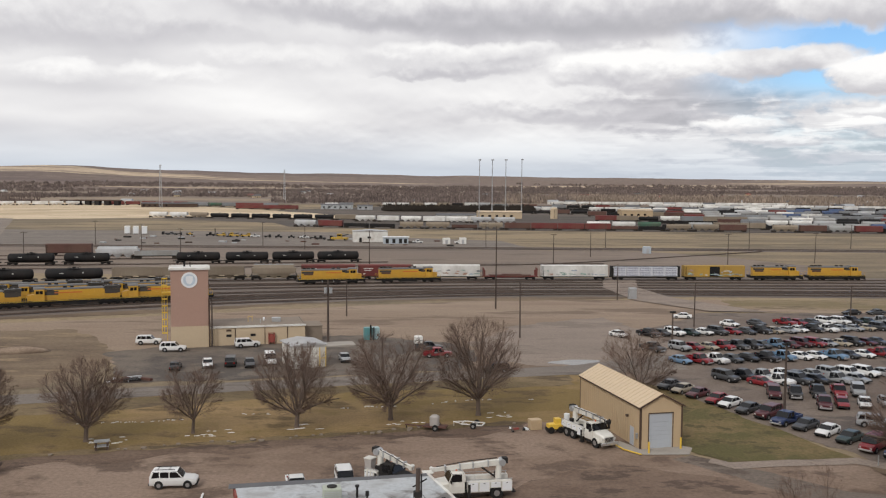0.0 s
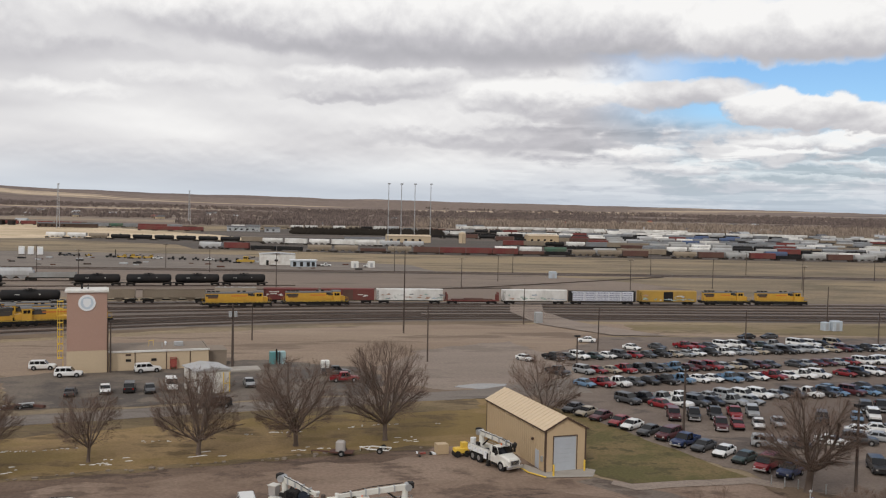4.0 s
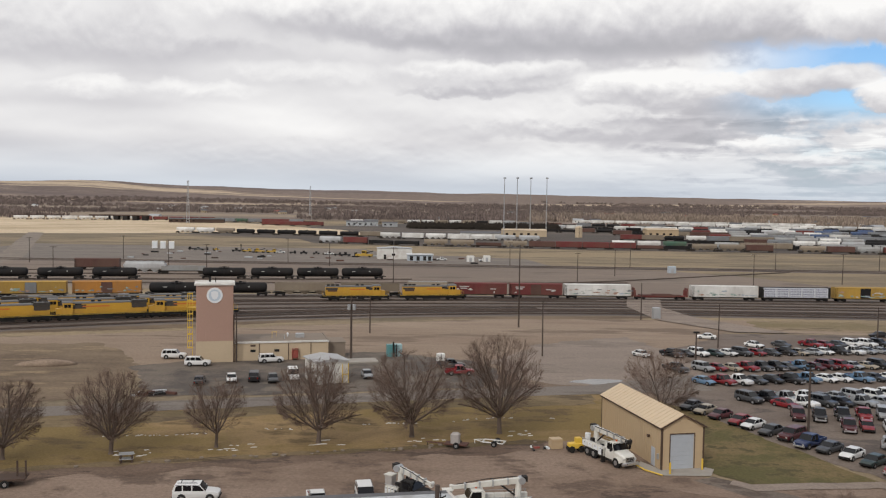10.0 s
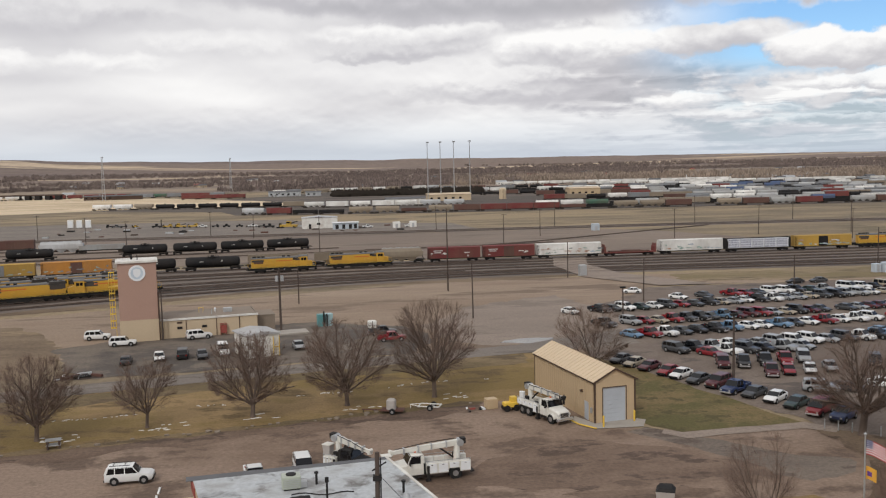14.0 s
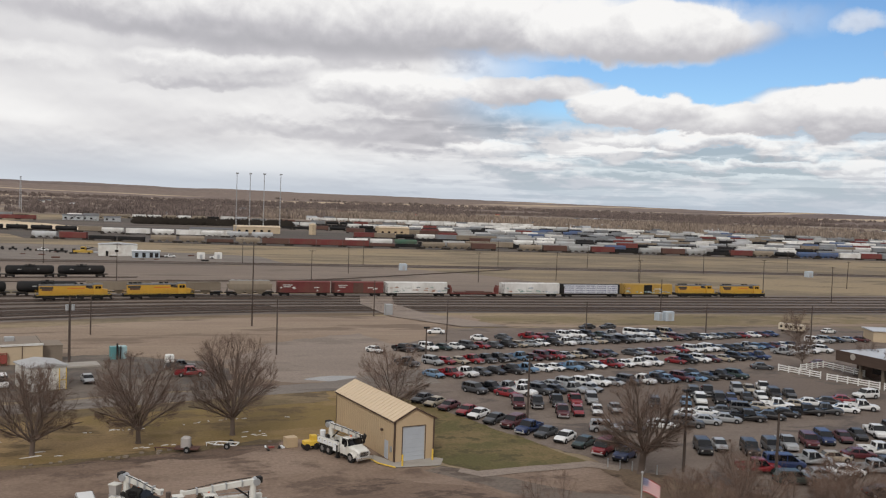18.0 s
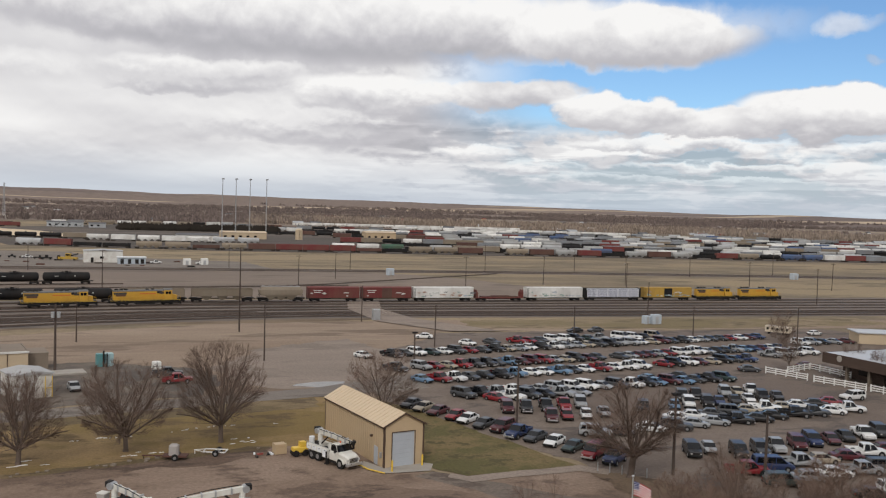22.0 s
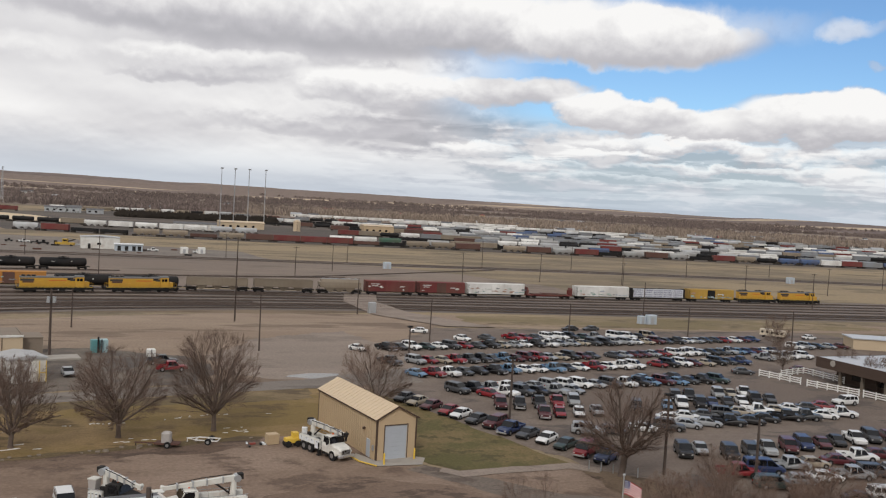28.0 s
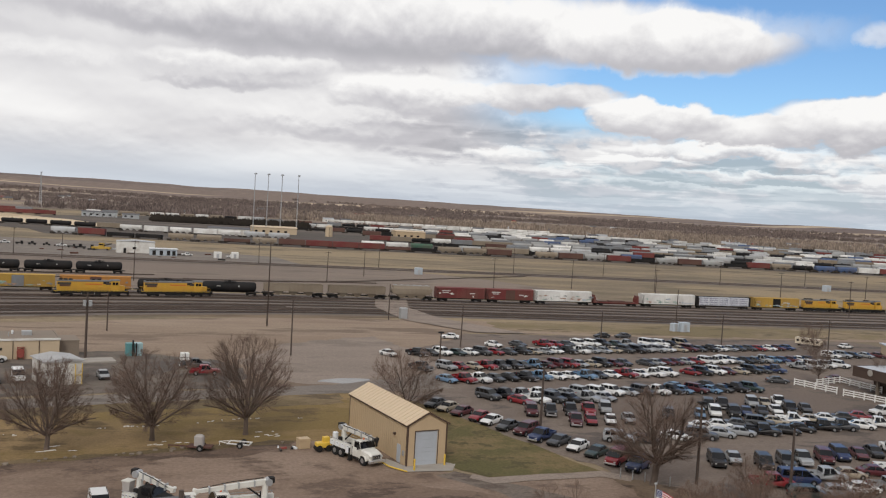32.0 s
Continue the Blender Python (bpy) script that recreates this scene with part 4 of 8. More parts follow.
def flat_car(l, label, group, col="red", load=False):
    """A flat car with bulkheads; with load: a centre beam car full of wrapped lumber."""
    t = thing("lumber_car" if load else "bulkhead_flat_car", label, "railway car", group=group)
    hl = l / 2
    part("deck", couplers(Shape().box(-hl, hl, -1.45, 1.45, 0.95, 1.2).box(-hl + 3, hl - 3, -0.4, 0.4, 0.55, 0.95), l), RAIL_MATS[col] if not load else M_GRIME, t)
    for d in (-1, 1):
        b = Shape().box(*sorted((d * (hl - 0.1), d * (hl - 0.35))), -1.45, 1.45, 1.2, 4.3 if load else 3.6)
        for y in (-1.3, -0.4, 0.4, 1.3):
            b.box(*sorted((d * (hl - 0.35), d * (hl - 0.75))), y - 0.06, y + 0.06, 1.2, 3.6 if load else 2.9)
        part("bulkhead", b, M_DARK if load else RAIL_MATS[col], t)
    if load:
        part("centre_beam", Shape().box(-hl + 0.3, hl - 0.3, -0.1, 0.1, 4.0, 4.3), M_DARK, t)
        for row in range(4):
            for i in range(5):
                x0 = -hl + 0.75 + (l - 1.5) * i / 5
                x1 = x0 + (l - 1.5) / 5 - 0.1
                z0 = 1.22 + 0.72 * row
                for d in (-1, 1):
                    wrap = shared(("bundle", d, round(x1 - x0, 2)), lambda w=x1 - x0, d=d: Shape().box(0, w, *sorted((d * 1.4, d * 0.15)), 0, 0.66).mesh("lumber_block", M_WRAP))
                    p = part("lumber_block", wrap, None, t, at=Matrix.Translation((x0, 0, z0)))
                    if d < 0:
                        part("marking", shared(("marks", round(x1 - x0, 2)), lambda w=x1 - x0: lumber_marks(w)), None, p)
    else:
        part("load_rack", Shape().box(-hl + 2, hl - 2, -1.0, 1.0, 1.2, 1.55).box(-2.5, 3.5, -0.9, 0.9, 1.55, 1.75), RAIL_MATS["brown"], t)
    trucks(t, hl - 2.2)
    return t


def lumber_marks(w):
    s = Shape()
    for i in range(7):
        x = 0.2 + (w - 0.5) * i / 7
        y = -1.42
        s.box(x, x + w / 7 * 0.62, y, y + 0.02, 0.14, 0.30).box(x, x + w / 7 * 0.45, y, y + 0.02, 0.38, 0.52)
    return s.mesh("marking", M_MARK)


M_WRAP = paint("white_lumber_wrap", (0.58, 0.59, 0.63), 0.5, var=0.15, fine=3, coarse=0.8, per_thing=0.1)
M_MARK = paint("dark_blue_marking", (0.10, 0.11, 0.19), 0.6, var=0.2)


M_LOUVRE = paint("sooty_louvres", (0.05, 0.042, 0.036), 0.75, var=0.4, fine=3, coarse=0.8)
M_REDBROWN = paint("brown_grille", (0.10, 0.05, 0.03), 0.8, var=0.3)
M_ORANGERED = paint("orange_red_lettering", (0.55, 0.16, 0.03), 0.6, var=0.2)


def locomotive(l, label, group, axles=2, flare=False):
    """A road switcher: nose, cab, long hood, walkways, fuel tank. The nose points to +x."""
    t = thing("locomotive", label, "locomotive", group=group)
    hl = l / 2
    z0, zr = 1.55, 4.45
    part("frame", couplers(Shape().box(-hl, hl, -1.5, 1.5, 1.2, z0).box(-hl + 0.1, hl - 0.1, -1.35, 1.35, 0.75, 1.2), l), M_DARK, t)
    for y in (-1.53, 1.5):
        part("sill_stripe", Shape().box(-hl + 0.2, hl - 0.2, y, y + 0.03, 1.42, 1.5), M_YELLOW, t)
    part("fuel_tank", Shape().bevel_box(-2.6, 2.6, -1.35, 1.35, 0.35, 1.0, 0.15), M_DARK, t)
    xc = hl - 4.6
    hood = Shape().box(-hl + 1.1, xc, -0.92, 0.92, z0, zr - 0.52)
    for i in range(int((xc + hl - 1.5) / 1.0)):
        x = -hl + 1.5 + i
        for y in (-0.95, 0.92):
            hood.box(x, x + 0.82, y, y + 0.03, z0 + 0.25, z0 + 1.75)
    part("long_hood", hood, M_LOCOYEL, t)
    zb = 2.75 if flare else 3.12
    for y in (-0.985, 0.955):
        part("radiator_louvre", Shape().box(-hl + 1.15, -hl + 4.6, y, y + 0.03, zb, 3.7), M_LOUVRE, t)
        part("intake_louvre", Shape().box(xc - 3.0 if flare else xc - 1.3, xc - 0.05, y, y + 0.03, zb, 3.7), M_LOUVRE, t)
    for y in (-0.99, 0.97):
        part("hood_lettering", Shape().box(-1.6, xc - 2.2, y, y + 0.02, 3.1, 3.4), M_ORANGERED, t)
    ro = Shape().loft([[(x, -0.95, zr - 0.54), (x, -0.95, zr - 0.42), (x, -0.78, zr - 0.14), (x, 0.78, zr - 0.14), (x, 0.95, zr - 0.42), (x, 0.95, zr - 0.54)] for x in (-hl + 1.05, xc)])
    if flare:
        ro.loft([[(-hl + 1.1, -1.5, zr + 0.1), (-hl + 4.6, -1.5, zr + 0.1), (-hl + 4.6, 1.5, zr + 0.1), (-hl + 1.1, 1.5, zr + 0.1)], [(-hl + 1.1, -0.92, zr - 0.75), (-hl + 4.9, -0.92, zr - 0.75), (-hl + 4.9, 0.92, zr - 0.75), (-hl + 1.1, 0.92, zr - 0.75)]])
    part("hood_roof", ro, M_LOCOGREY, t)
    for i in range(3):
        x = -hl + 2.0 + 1.25 * i
        part("radiator_fan", Shape().tube((x, 0, zr - 0.12), (x, 0, zr + 0.22), 0.55, 0.5, n=14), M_DARK, t)
    for x in (0.6, 2.1):
        part("exhaust", Shape().box(x - 0.4, x + 0.4, -0.35, 0.35, zr - 0.12, zr + 0.2), M_DARK, t)
    for y in (-0.96, 0.93):
        part("radiator_grille", Shape().box(-hl + 1.7, -hl + 4.4, y, y + 0.03, 2.6, 3.55), M_REDBROWN, t)
        part("air_intake", Shape().box(xc - 2.0, xc - 0.5, y, y + 0.03, 3.3, 3.9), M_DARK, t)
    cab = Shape().box(xc, xc + 2.2, -1.45, 1.45, z0, zr - 0.25)
    part("cab", cab, M_LOCOYEL, t)
    part("cab_roof", Shape().loft([[(x, -1.52, zr - 0.25), (x, -1.0, zr + 0.08), (x, 1.0, zr + 0.08), (x, 1.52, zr - 0.25)] for x in (xc - 0.12, xc + 2.35)]), M_LOCOGREY, t)
    for y in (-1.47, 1.45):
        part("cab_window", Shape().box(xc + 0.35, xc + 1.0, y, y + 0.02, 3.1, 3.85).box(xc + 1.1, xc + 1.85, y, y + 0.02, 3.1, 3.85), M_GLASS, t)
    for d in (-1, 1):
        part("windscreen", Shape().box(xc + 2.2, xc + 2.23, *sorted((d * 1.3, d * 0.35)), 3.2, 3.9), M_GLASS, t)
    part("nose", Shape().loft([[(xc + 2.2, -1.0, z0), (xc + 2.2, 1.0, z0), (xc + 2.2, 1.0, 3.05), (xc + 2.2, -1.0, 3.05)], [(hl - 0.95, -0.85, z0), (hl - 0.95, 0.85, z0), (hl - 0.95, 0.85, 2.8), (hl - 0.95, -0.85, 2.8)]]), M_LOCOYEL, t)
    part("headlight", Shape().box(hl - 0.96, hl - 0.9, -0.2, 0.2, 2.2, 2.45), M_LAMP_W, t)
    part("pilot", Shape().loft([[(hl - 0.1, -1.4, 0.3), (hl - 0.1, 1.4, 0.3), (hl, 1.4, 1.2), (hl, -1.4, 1.2)], [(hl + 0.2, -1.3, 0.25), (hl + 0.2, 1.3, 0.25), (hl + 0.05, 1.4, 1.2), (hl + 0.05, -1.4, 1.2)]]), M_DARK, t)
    h = Shape()
    for y in (-1.45, 1.45):
        h.box(-hl + 0.2, xc - 0.1, y - 0.025, y + 0.025, z0 + 0.98, z0 + 1.03)
        for i in range(int((xc + hl) / 1.6) + 1):
            x = -hl + 0.25 + 1.6 * i
            h.box(x - 0.025, x + 0.025, y - 0.025, y + 0.025, z0, z0 + 1.0)
        h.box(xc + 2.3, hl - 0.1, y - 0.025, y + 0.025, z0 + 0.98, z0 + 1.03)
        h.box(hl - 0.15, hl - 0.1, y - 0.025, y + 0.025, z0, z0 + 1.0)
    part("handrail", h, M_LOCOYEL, t)
    trucks(t, hl - 3.6, axles)
    return t


def far_car(kind, col):
    """A simpler railway car for the distant yard."""
    t = thing({"box": "boxcar", "hop": "hopper_car", "tank": "tank_car", "gon": "gondola_car"}[kind], {"box": "distant %s boxcar in the yard", "hop": "distant %s covered hopper car in the yard", "tank": "distant %s tank car in the yard", "gon": "distant %s gondola car in the yard"}[kind] % col, "railway car", group="cars in the far yard")
    s = Shape()
    if kind == "box":
        s.box(-8.2, 8.2, -1.5, 1.5, 1.1, 4.4).box(-1.5, 1.5, -1.58, 1.58, 1.2, 4.2).loft([[(x, -1.55, 4.4), (x, 0, 4.6), (x, 1.55, 4.4)] for x in (-8.3, 8.3)])
    elif kind == "hop":
        s.loft([[(x, y, z) for y, z in ((-1.5, 2.0), (-1.55, 3.4), (-0.9, 4.5), (0.9, 4.5), (1.55, 3.4), (1.5, 2.0))] for x in (-7.4, 7.4)])
        for x in (-4.4, 0, 4.4):
            s.loft([[(x - 2, -1.4, 2.0), (x + 2, -1.4, 2.0), (x + 2, 1.4, 2.0), (x - 2, 1.4, 2.0)], [(x - 0.4, -0.9, 0.6), (x + 0.4, -0.9, 0.6), (x + 0.4, 0.9, 0.6), (x - 0.4, 0.9, 0.6)]])
    elif kind == "tank":
        s.loft([[(x, math.cos(i * math.pi / 7) * 1.5 * k, 2.6 + math.sin(i * math.pi / 7) * 1.5 * k) for i in range(14)] for x, k in ((-7.6, 0.1), (-7.3, 0.8), (-6.9, 1), (6.9, 1), (7.3, 0.8), (7.6, 0.1))]).tube((0, 0, 4), (0, 0, 4.5), 0.5)
    else:
        for y in (-1.5, 1.5):
            s.box(-8, 8, y - 0.08, y + 0.08, 1.2, 2.9)
        s.box(-8, -7.9, -1.5, 1.5, 1.2, 2.9).box(7.9, 8, -1.5, 1.5, 1.2, 2.9).box(-8, 8, -1.5, 1.5, 1.2, 1.6)
    part("body", s, RAIL_MATS[col], t)
    part("underframe", Shape().box(-8.4, 8.4, -0.5, 0.5, 0.75, 1.15).box(-8.2, -5.6, -1.0, 1.0, 0.0, 0.95).box(5.6, 8.2, -1.0, 1.0, 0.0, 0.95), M_GRIME, t)
    return t


# ---- trains ----
RAIL_Z = 0.24


def on_track(f, x, turn=0.0):
    a = math.degrees(math.atan2(f(x + 6) - f(x - 6), 12.0))
    return pose(x, f(x), RAIL_Z, 0, 0, a + turn)


# standing pair of yellow engines in front of the long train
def spare_track(x):
    return 274.2 + 0.24 * x - 0.0012 * max(0.0, x + 2) ** 2 if x < 0 else 274.2 + 0.24 * x * max(0.0, 1 - x / 120)


railway("railway_track", spare_track, -90, 40, "track under two standing yellow engines")
LOCO_S = locomotive(19.4, "yellow and grey road diesel engine, dusty, standing on the track", "yellow engines")
LOCO_S.matrix_basis = on_track(spare_track, -10.1)
copy_thing(LOCO_S, on_track(spare_track, -32.1))
# consist of long engines at the curve beside the tower
LOCO_L = locomotive(22.4, "long yellow diesel engine with grey roof and flared radiator", "engines beside the tower", 3, True)


def curve_a(x):
    return track_y(0.15, x)


def curve_b(x):
    return track_y(0.28, x)


def curve_c(x):
    return track_y(0.40, x)


first = True
for f, xs_ in ((curve_a, (-67.5, -86.5, -105.8, -125.0)), (curve_b, (-73.0, -92.5, -112.0)), (curve_c, (-80.0, -99.5, -119.0))):
    if first is False or f is curve_a:
        railway("railway_track", f, -200, 20, "track under parked engines")
    for x in xs_:
        if first:
            LOCO_L.matrix_basis, first = on_track(f, x, 180), False
        else:
            copy_thing(LOCO_L, on_track(f, x, 180))

# black tank cars on the siding behind
def siding(x):
    return 330 + 0.18 * x + 15


def back_siding(x):
    return 352 + 0.20 * x


TANK = tank_car("black tank car with white placards on a siding", "black tank cars")
TANK.matrix_basis = on_track(siding, -87.2)
for x in (-70.4, -54.2, -38.2):
    copy_thing(TANK, on_track(siding, x))
for x in (-124.0, -142.0, -160.0):
    copy_thing(TANK, on_track(lambda q: 345 + 0.19 * q, x))
GREYHOP = hopper(16.5, "silver", "pale grey covered hopper car on a siding", "cars on the sidings")
GREYHOP.matrix_basis = on_track(lambda q: 367 + 0.17 * q, -122.0)
DARKBOX = boxcar(17.0, "brown", "brown", "dark brown boxcar on a siding", "cars on the sidings")
DARKBOX.matrix_basis = on_track(lambda q: 384 + 0.16 * q, -146.0)
DARKGON = far_car("gon", "grey")
DARKGON.matrix_basis = on_track(lambda q: 367 + 0.17 * q, -108.0)
for f, a, b in ((siding, -190, -20), (lambda q: 345 + 0.19 * q, -200, -100), (lambda q: 367 + 0.17 * q, -200, -90), (lambda q: 384 + 0.16 * q, -200, -100)):
    railway("railway_track", f, a, b, "rusty siding track")

# the long train: from its head backwards, lengths with couplings
GROUP = "cars of the long train"
lead = locomotive(18.4, "yellow diesel engine at the head of the long train", GROUP, 3)
second = locomotive(16.8, "yellow diesel engine behind the leading engine", GROUP)
TRAIN = [(lead, 19.2), (second, 18.6),
         (boxcar(18.9, "yellow", "black", "yellow boxcar with a dark sliding door", GROUP, 53), 20.4),
         (flat_car(21.4, "centre beam car stacked with white wrapped lumber", GROUP, load=True), 22.4),
         (boxcar(20.4, "white", "white", "white refrigerator boxcar with sprayed graffiti", GROUP, 11, False), 21.6),
         (flat_car(16.8, "empty red flat car with bulkheads", GROUP), 17.9),
         (boxcar(20.2, "white", "white", "white refrigerator boxcar with faded graffiti", GROUP, 23, False), 20.9),
         (boxcar(16.0, "red", "brown", "oxide red boxcar with pale lettering bars", GROUP, 31), 16.8),
         (boxcar(16.1, "red", "red", "dark red boxcar with a sprayed mark", GROUP, 37), 17.0),
         (hopper(14.2, "tan", "short tan covered hopper car", GROUP), 15.2),
         (hopper(18.6, "tan", "ribbed tan open hopper car", GROUP, False), 19.6),
         (hopper(18.6, "tan", "ribbed dusty tan open hopper car", GROUP, False), 19.6)]
for i in range(2):
    TRAIN.append((tank_car("black tank car in the long train", GROUP, 17.2), 18.2))
TRAIN += [(boxcar(19.0, "orange", "brown", "orange ribbed boxcar with a brown door and graffiti", GROUP, 41), 20.1),
          (boxcar(19.0, "yellow", "steelgrey", "faded yellow boxcar with a grey door and graffiti", GROUP, 43), 20.1),
          (boxcar(19.0, "yellow", "brown", "yellow boxcar with graffiti along the sill", GROUP, 47), 20.1),
          (hopper(16.0, "tan", "tan covered hopper car near the train's end", GROUP), 17.0),
          (hopper(16.0, "grey", "grey covered hopper car near the train's end", GROUP), 17.0)]
# place of the left end of the front white car, by time
TRAIN_AT = [(0.0, 29.8), (2.0, 38.2), (4.0, 46.5), (7.0, 58.0), (9.0, 65.1), (14.0, 82.7), (19.0, 99.1), (23.0, 112.3), (28.0, 128.3), (32.0, 141.2)]
TRAIN_HEAD = sum(n for _, n in TRAIN[:5])


def move_train():
    off = TRAIN_HEAD
    for ob, n in TRAIN:
        off -= n
        walk(ob, [(t, on_track(far_track, x + off + n / 2)) for t, x in TRAIN_AT])


# cars of the far yard
rng = random.Random(5)
FAR = [far_car(k, c) for k, c in (("hop", "grey"), ("hop", "silver"), ("tank", "black"), ("box", "brown"), ("box", "tan"), ("hop", "tan"), ("gon", "black"), ("box", "steelgrey"), ("hop", "white"), ("box", "red"), ("hop", "blue"), ("gon", "brown"), ("hop", "green"), ("box", "white"), ("tank", "steelgrey"))]
used = set()


def place_far(i, m):
    if i in used:
        return copy_thing(FAR[i], m)
    used.add(i)
    FAR[i].matrix_basis = m
    return FAR[i]


def yard_row(x0, y0, x1, y1, picks):
    l = math.hypot(x1 - x0, y1 - y0)
    a = math.degrees(math.atan2(y1 - y0, x1 - x0))
    n = int(l / 16.2)
    for i in range(n):
        k = (i + 0.5) / n
        c = picks[i] if i < len(picks) else rng.choice((0, 0, 1, 1, 2, 2, 6, 6, 9, 4, 7, 7, 7, 0, 8, 8, 10, 14, 14, 13))
        if c >= 0:
            place_far(c, pose(x0 + (x1 - x0) * k, y0 + (y1 - y0) * k, 0.04, 0, 0, a))


yard_row(-235, 738, -66, 708, (8, 8, 5, 2, 2, 2, 2, 2, 2, 4))
yard_row(-98, 606, -30, 588, (1, 9, 6, 6))
# extra white cars here make up for sunlight on this part of the yard
yard_row(-66, 690, 54, 672, (8, 13, 8, 13, 8, 1, 1))
yard_row(70, 880, 205, 862, (6, 6, 3, 2, 6, 6, 2, 6))
yard_row(40, 990, 235, 962, (13, 8, 8, 1, 13, 6, 6, 8, 8, 13, 8, 8))
yard_row(60, 1085, 295, 1060, (7, 6, 3, 6, 7, 2, 2, 9, 6, 7, 6, 0, 6, 6))
yard_row(-28, 586, 190, 576, (5, 5, 11, 5, 3, 9, 9, 9, 11, 6, 5, 5, 3))
# the fan of yard tracks: distance at x = 200, slope, first and last x
# the rearmost rows are mostly white, imitating a sunlit strip by car colour
for y2, sl, x0, x1, picks in ((575, 0.06, 205, 560, (5, 3, 0, 9, 6, 0, 3, 0, 6, 9, 5, 2, 10, 10)), (604, 0.07, 95, 560, (8, 8, 12, 6, 0, 4, 4, 6, 0, 0, 0, 10, 6, 13, 8)), (650, 0.09, 210, 600, (7, 8, 8, 1, 6)), (668, 0.10, 150, 380, (6, 6, 6, 3)),
                              (715, 0.12, 120, 660, (9, 4, 2, 8, 7, 4, 4, 0, 0, 8)), (765, 0.14, 200, 690, ()), (815, 0.16, 130, 720, (3, 6, 6, 4, 3, 3)), (870, 0.18, 210, 760, ()), (930, 0.20, 160, 800, ()), (1000, 0.22, 240, 830, ()), (1085, 0.25, 300, 860, (8, 1, 13, 8)),
                              (1180, 0.28, 260, 900, (13, 8, 13, 8, 8, 13, 0, 13, 8, 8, 13, 8, 1, 8, 13, 8, 13, 13, 8))):
    yard_row(x0, y2 - sl * (x0 - 200), x1, y2 - sl * (x1 - 200), picks)
# nearly all white again, so that this row looks sunlit
yard_row(150, 1255, 560, 1225, (8, 13, 8, 8, 13, 8, 13, 8, 8, 1, 13, 8, 8, 13, 8, 13, 8, 13, 8, 8, 13, 8, 13, 8))
yard_row(-520, 1040, -390, 1090, (8, 8, 8, 13, 8, 8, 8))
yard_row(-395, 1094, -300, 1090, (9, 9, 9, 9, 9))
yard_row(-300, 1060, -170, 1040, (12, 7, 12, 7, 9, 9, 7))
yard_row(-215, 960, -150, 958, (9, 9, 9, 9))
yard_row(-140, 1090, 60, 1155, (8, 7, 5, 5, 8, 8, 5, 8, 5))
for ob in [FAR[i] for i in range(len(FAR)) if i not in used]:
    ob.matrix_basis = pose(700 + 20 * FAR.index(ob), 640, 0.05, 0, 0, 9)


# ---- road vehicles: x runs forward, z = 0 on the ground ----
def wheel_mesh(r, w):
    def make():
        s = Shape()
        s.tube((0, -w / 2, r), (0, w / 2, r), r, n=14)
        # wider black disc, standing in for the shade inside the wheel arch
        s.tube((0, -w / 2 + 0.012, r + 0.03), (0, w / 2 - 0.012, r + 0.03), r * 1.2, n=12)
        s.mat = 1
        s.tube((0, -w / 2 - 0.012, r), (0, w / 2 + 0.012, r), r * 0.56, n=10)
        return s.mesh("wheel", M_TYRE, M_RIM)
    return shared(("wheel", r, w), make)


def body_loft(stations, w):
    """stations: x, half-width factor, lower edge, shoulder height."""
    rings = []
    for x, k, zb, zt in stations:
        h = w / 2 * k
        rings.append([(x, -h * 0.94, zb), (x, -h, zb + 0.18), (x, -h, zb + (zt - zb) * 0.62), (x, -h * 0.93, zt - 0.04), (x, -h * 0.72, zt), (x, h * 0.72, zt), (x, h * 0.93, zt - 0.04), (x, h, zb + (zt - zb) * 0.62), (x, h, zb + 0.18), (x, h * 0.94, zb)])
    return Shape().loft(rings)


def cabin(s_glass, s_roof, x0, x1, r0, r1, w, zb, zt, posts=(), lean=0.72):
    """Glass house from x0 to x1 at the belt and r0 to r1 at the roof, with one painted shell of roof and posts."""
    a, b = w / 2 * 0.91, w / 2 * lean
    s_glass.add([(x0, -a, zb), (x1, -a, zb), (x1, a, zb), (x0, a, zb), (r0, -b, zt), (r1, -b, zt), (r1, b, zt), (r0, b, zt)], [(3, 2, 1, 0), (4, 5, 6, 7), (0, 1, 5, 4), (1, 2, 6, 5), (2, 3, 7, 6), (3, 0, 4, 7)])
    feet = [(x0 + 0.02, r0, 0.13)] + [(p, p, 0.05) for p in sorted(posts)] + [(x1 - 0.05, r1 - 0.02, 0.06)]
    v, f, n = [], [], 2 * len(feet)
    edge = [(xt + s * h, xb + s * h) for xb, xt, h in feet for s in (-1, 1)]
    for d in (-1, 1):
        for xt, xb in edge:
            k = (xt - r0) / (r1 - r0)
            v += [(xt, d * (b + 0.03), zt - 0.05), (min(max(xt, r0 + 0.12), r1 - 0.12), d * b * 0.86, zt + 0.05), (xb, d * (a + 0.012), zb)]
    at = lambda side, i, k: (side * n + i) * 3 + k
    for side in (0, 1):
        for i in range(n - 1):
            f.append((at(side, i, 0), at(side, i + 1, 0), at(side, i + 1, 1), at(side, i, 1)))
        for i in range(0, n, 2):
            f.append((at(side, i, 2), at(side, i + 1, 2), at(side, i + 1, 0), at(side, i, 0)))
    for i in range(n - 1):
        f.append((at(0, i, 1), at(0, i + 1, 1), at(1, i + 1, 1), at(1, i, 1)))
    for i in (0, n - 1):
        f.append((at(0, i, 0), at(1, i, 0), at(1, i, 1), at(0, i, 1)))
    s_roof.add(v, f)


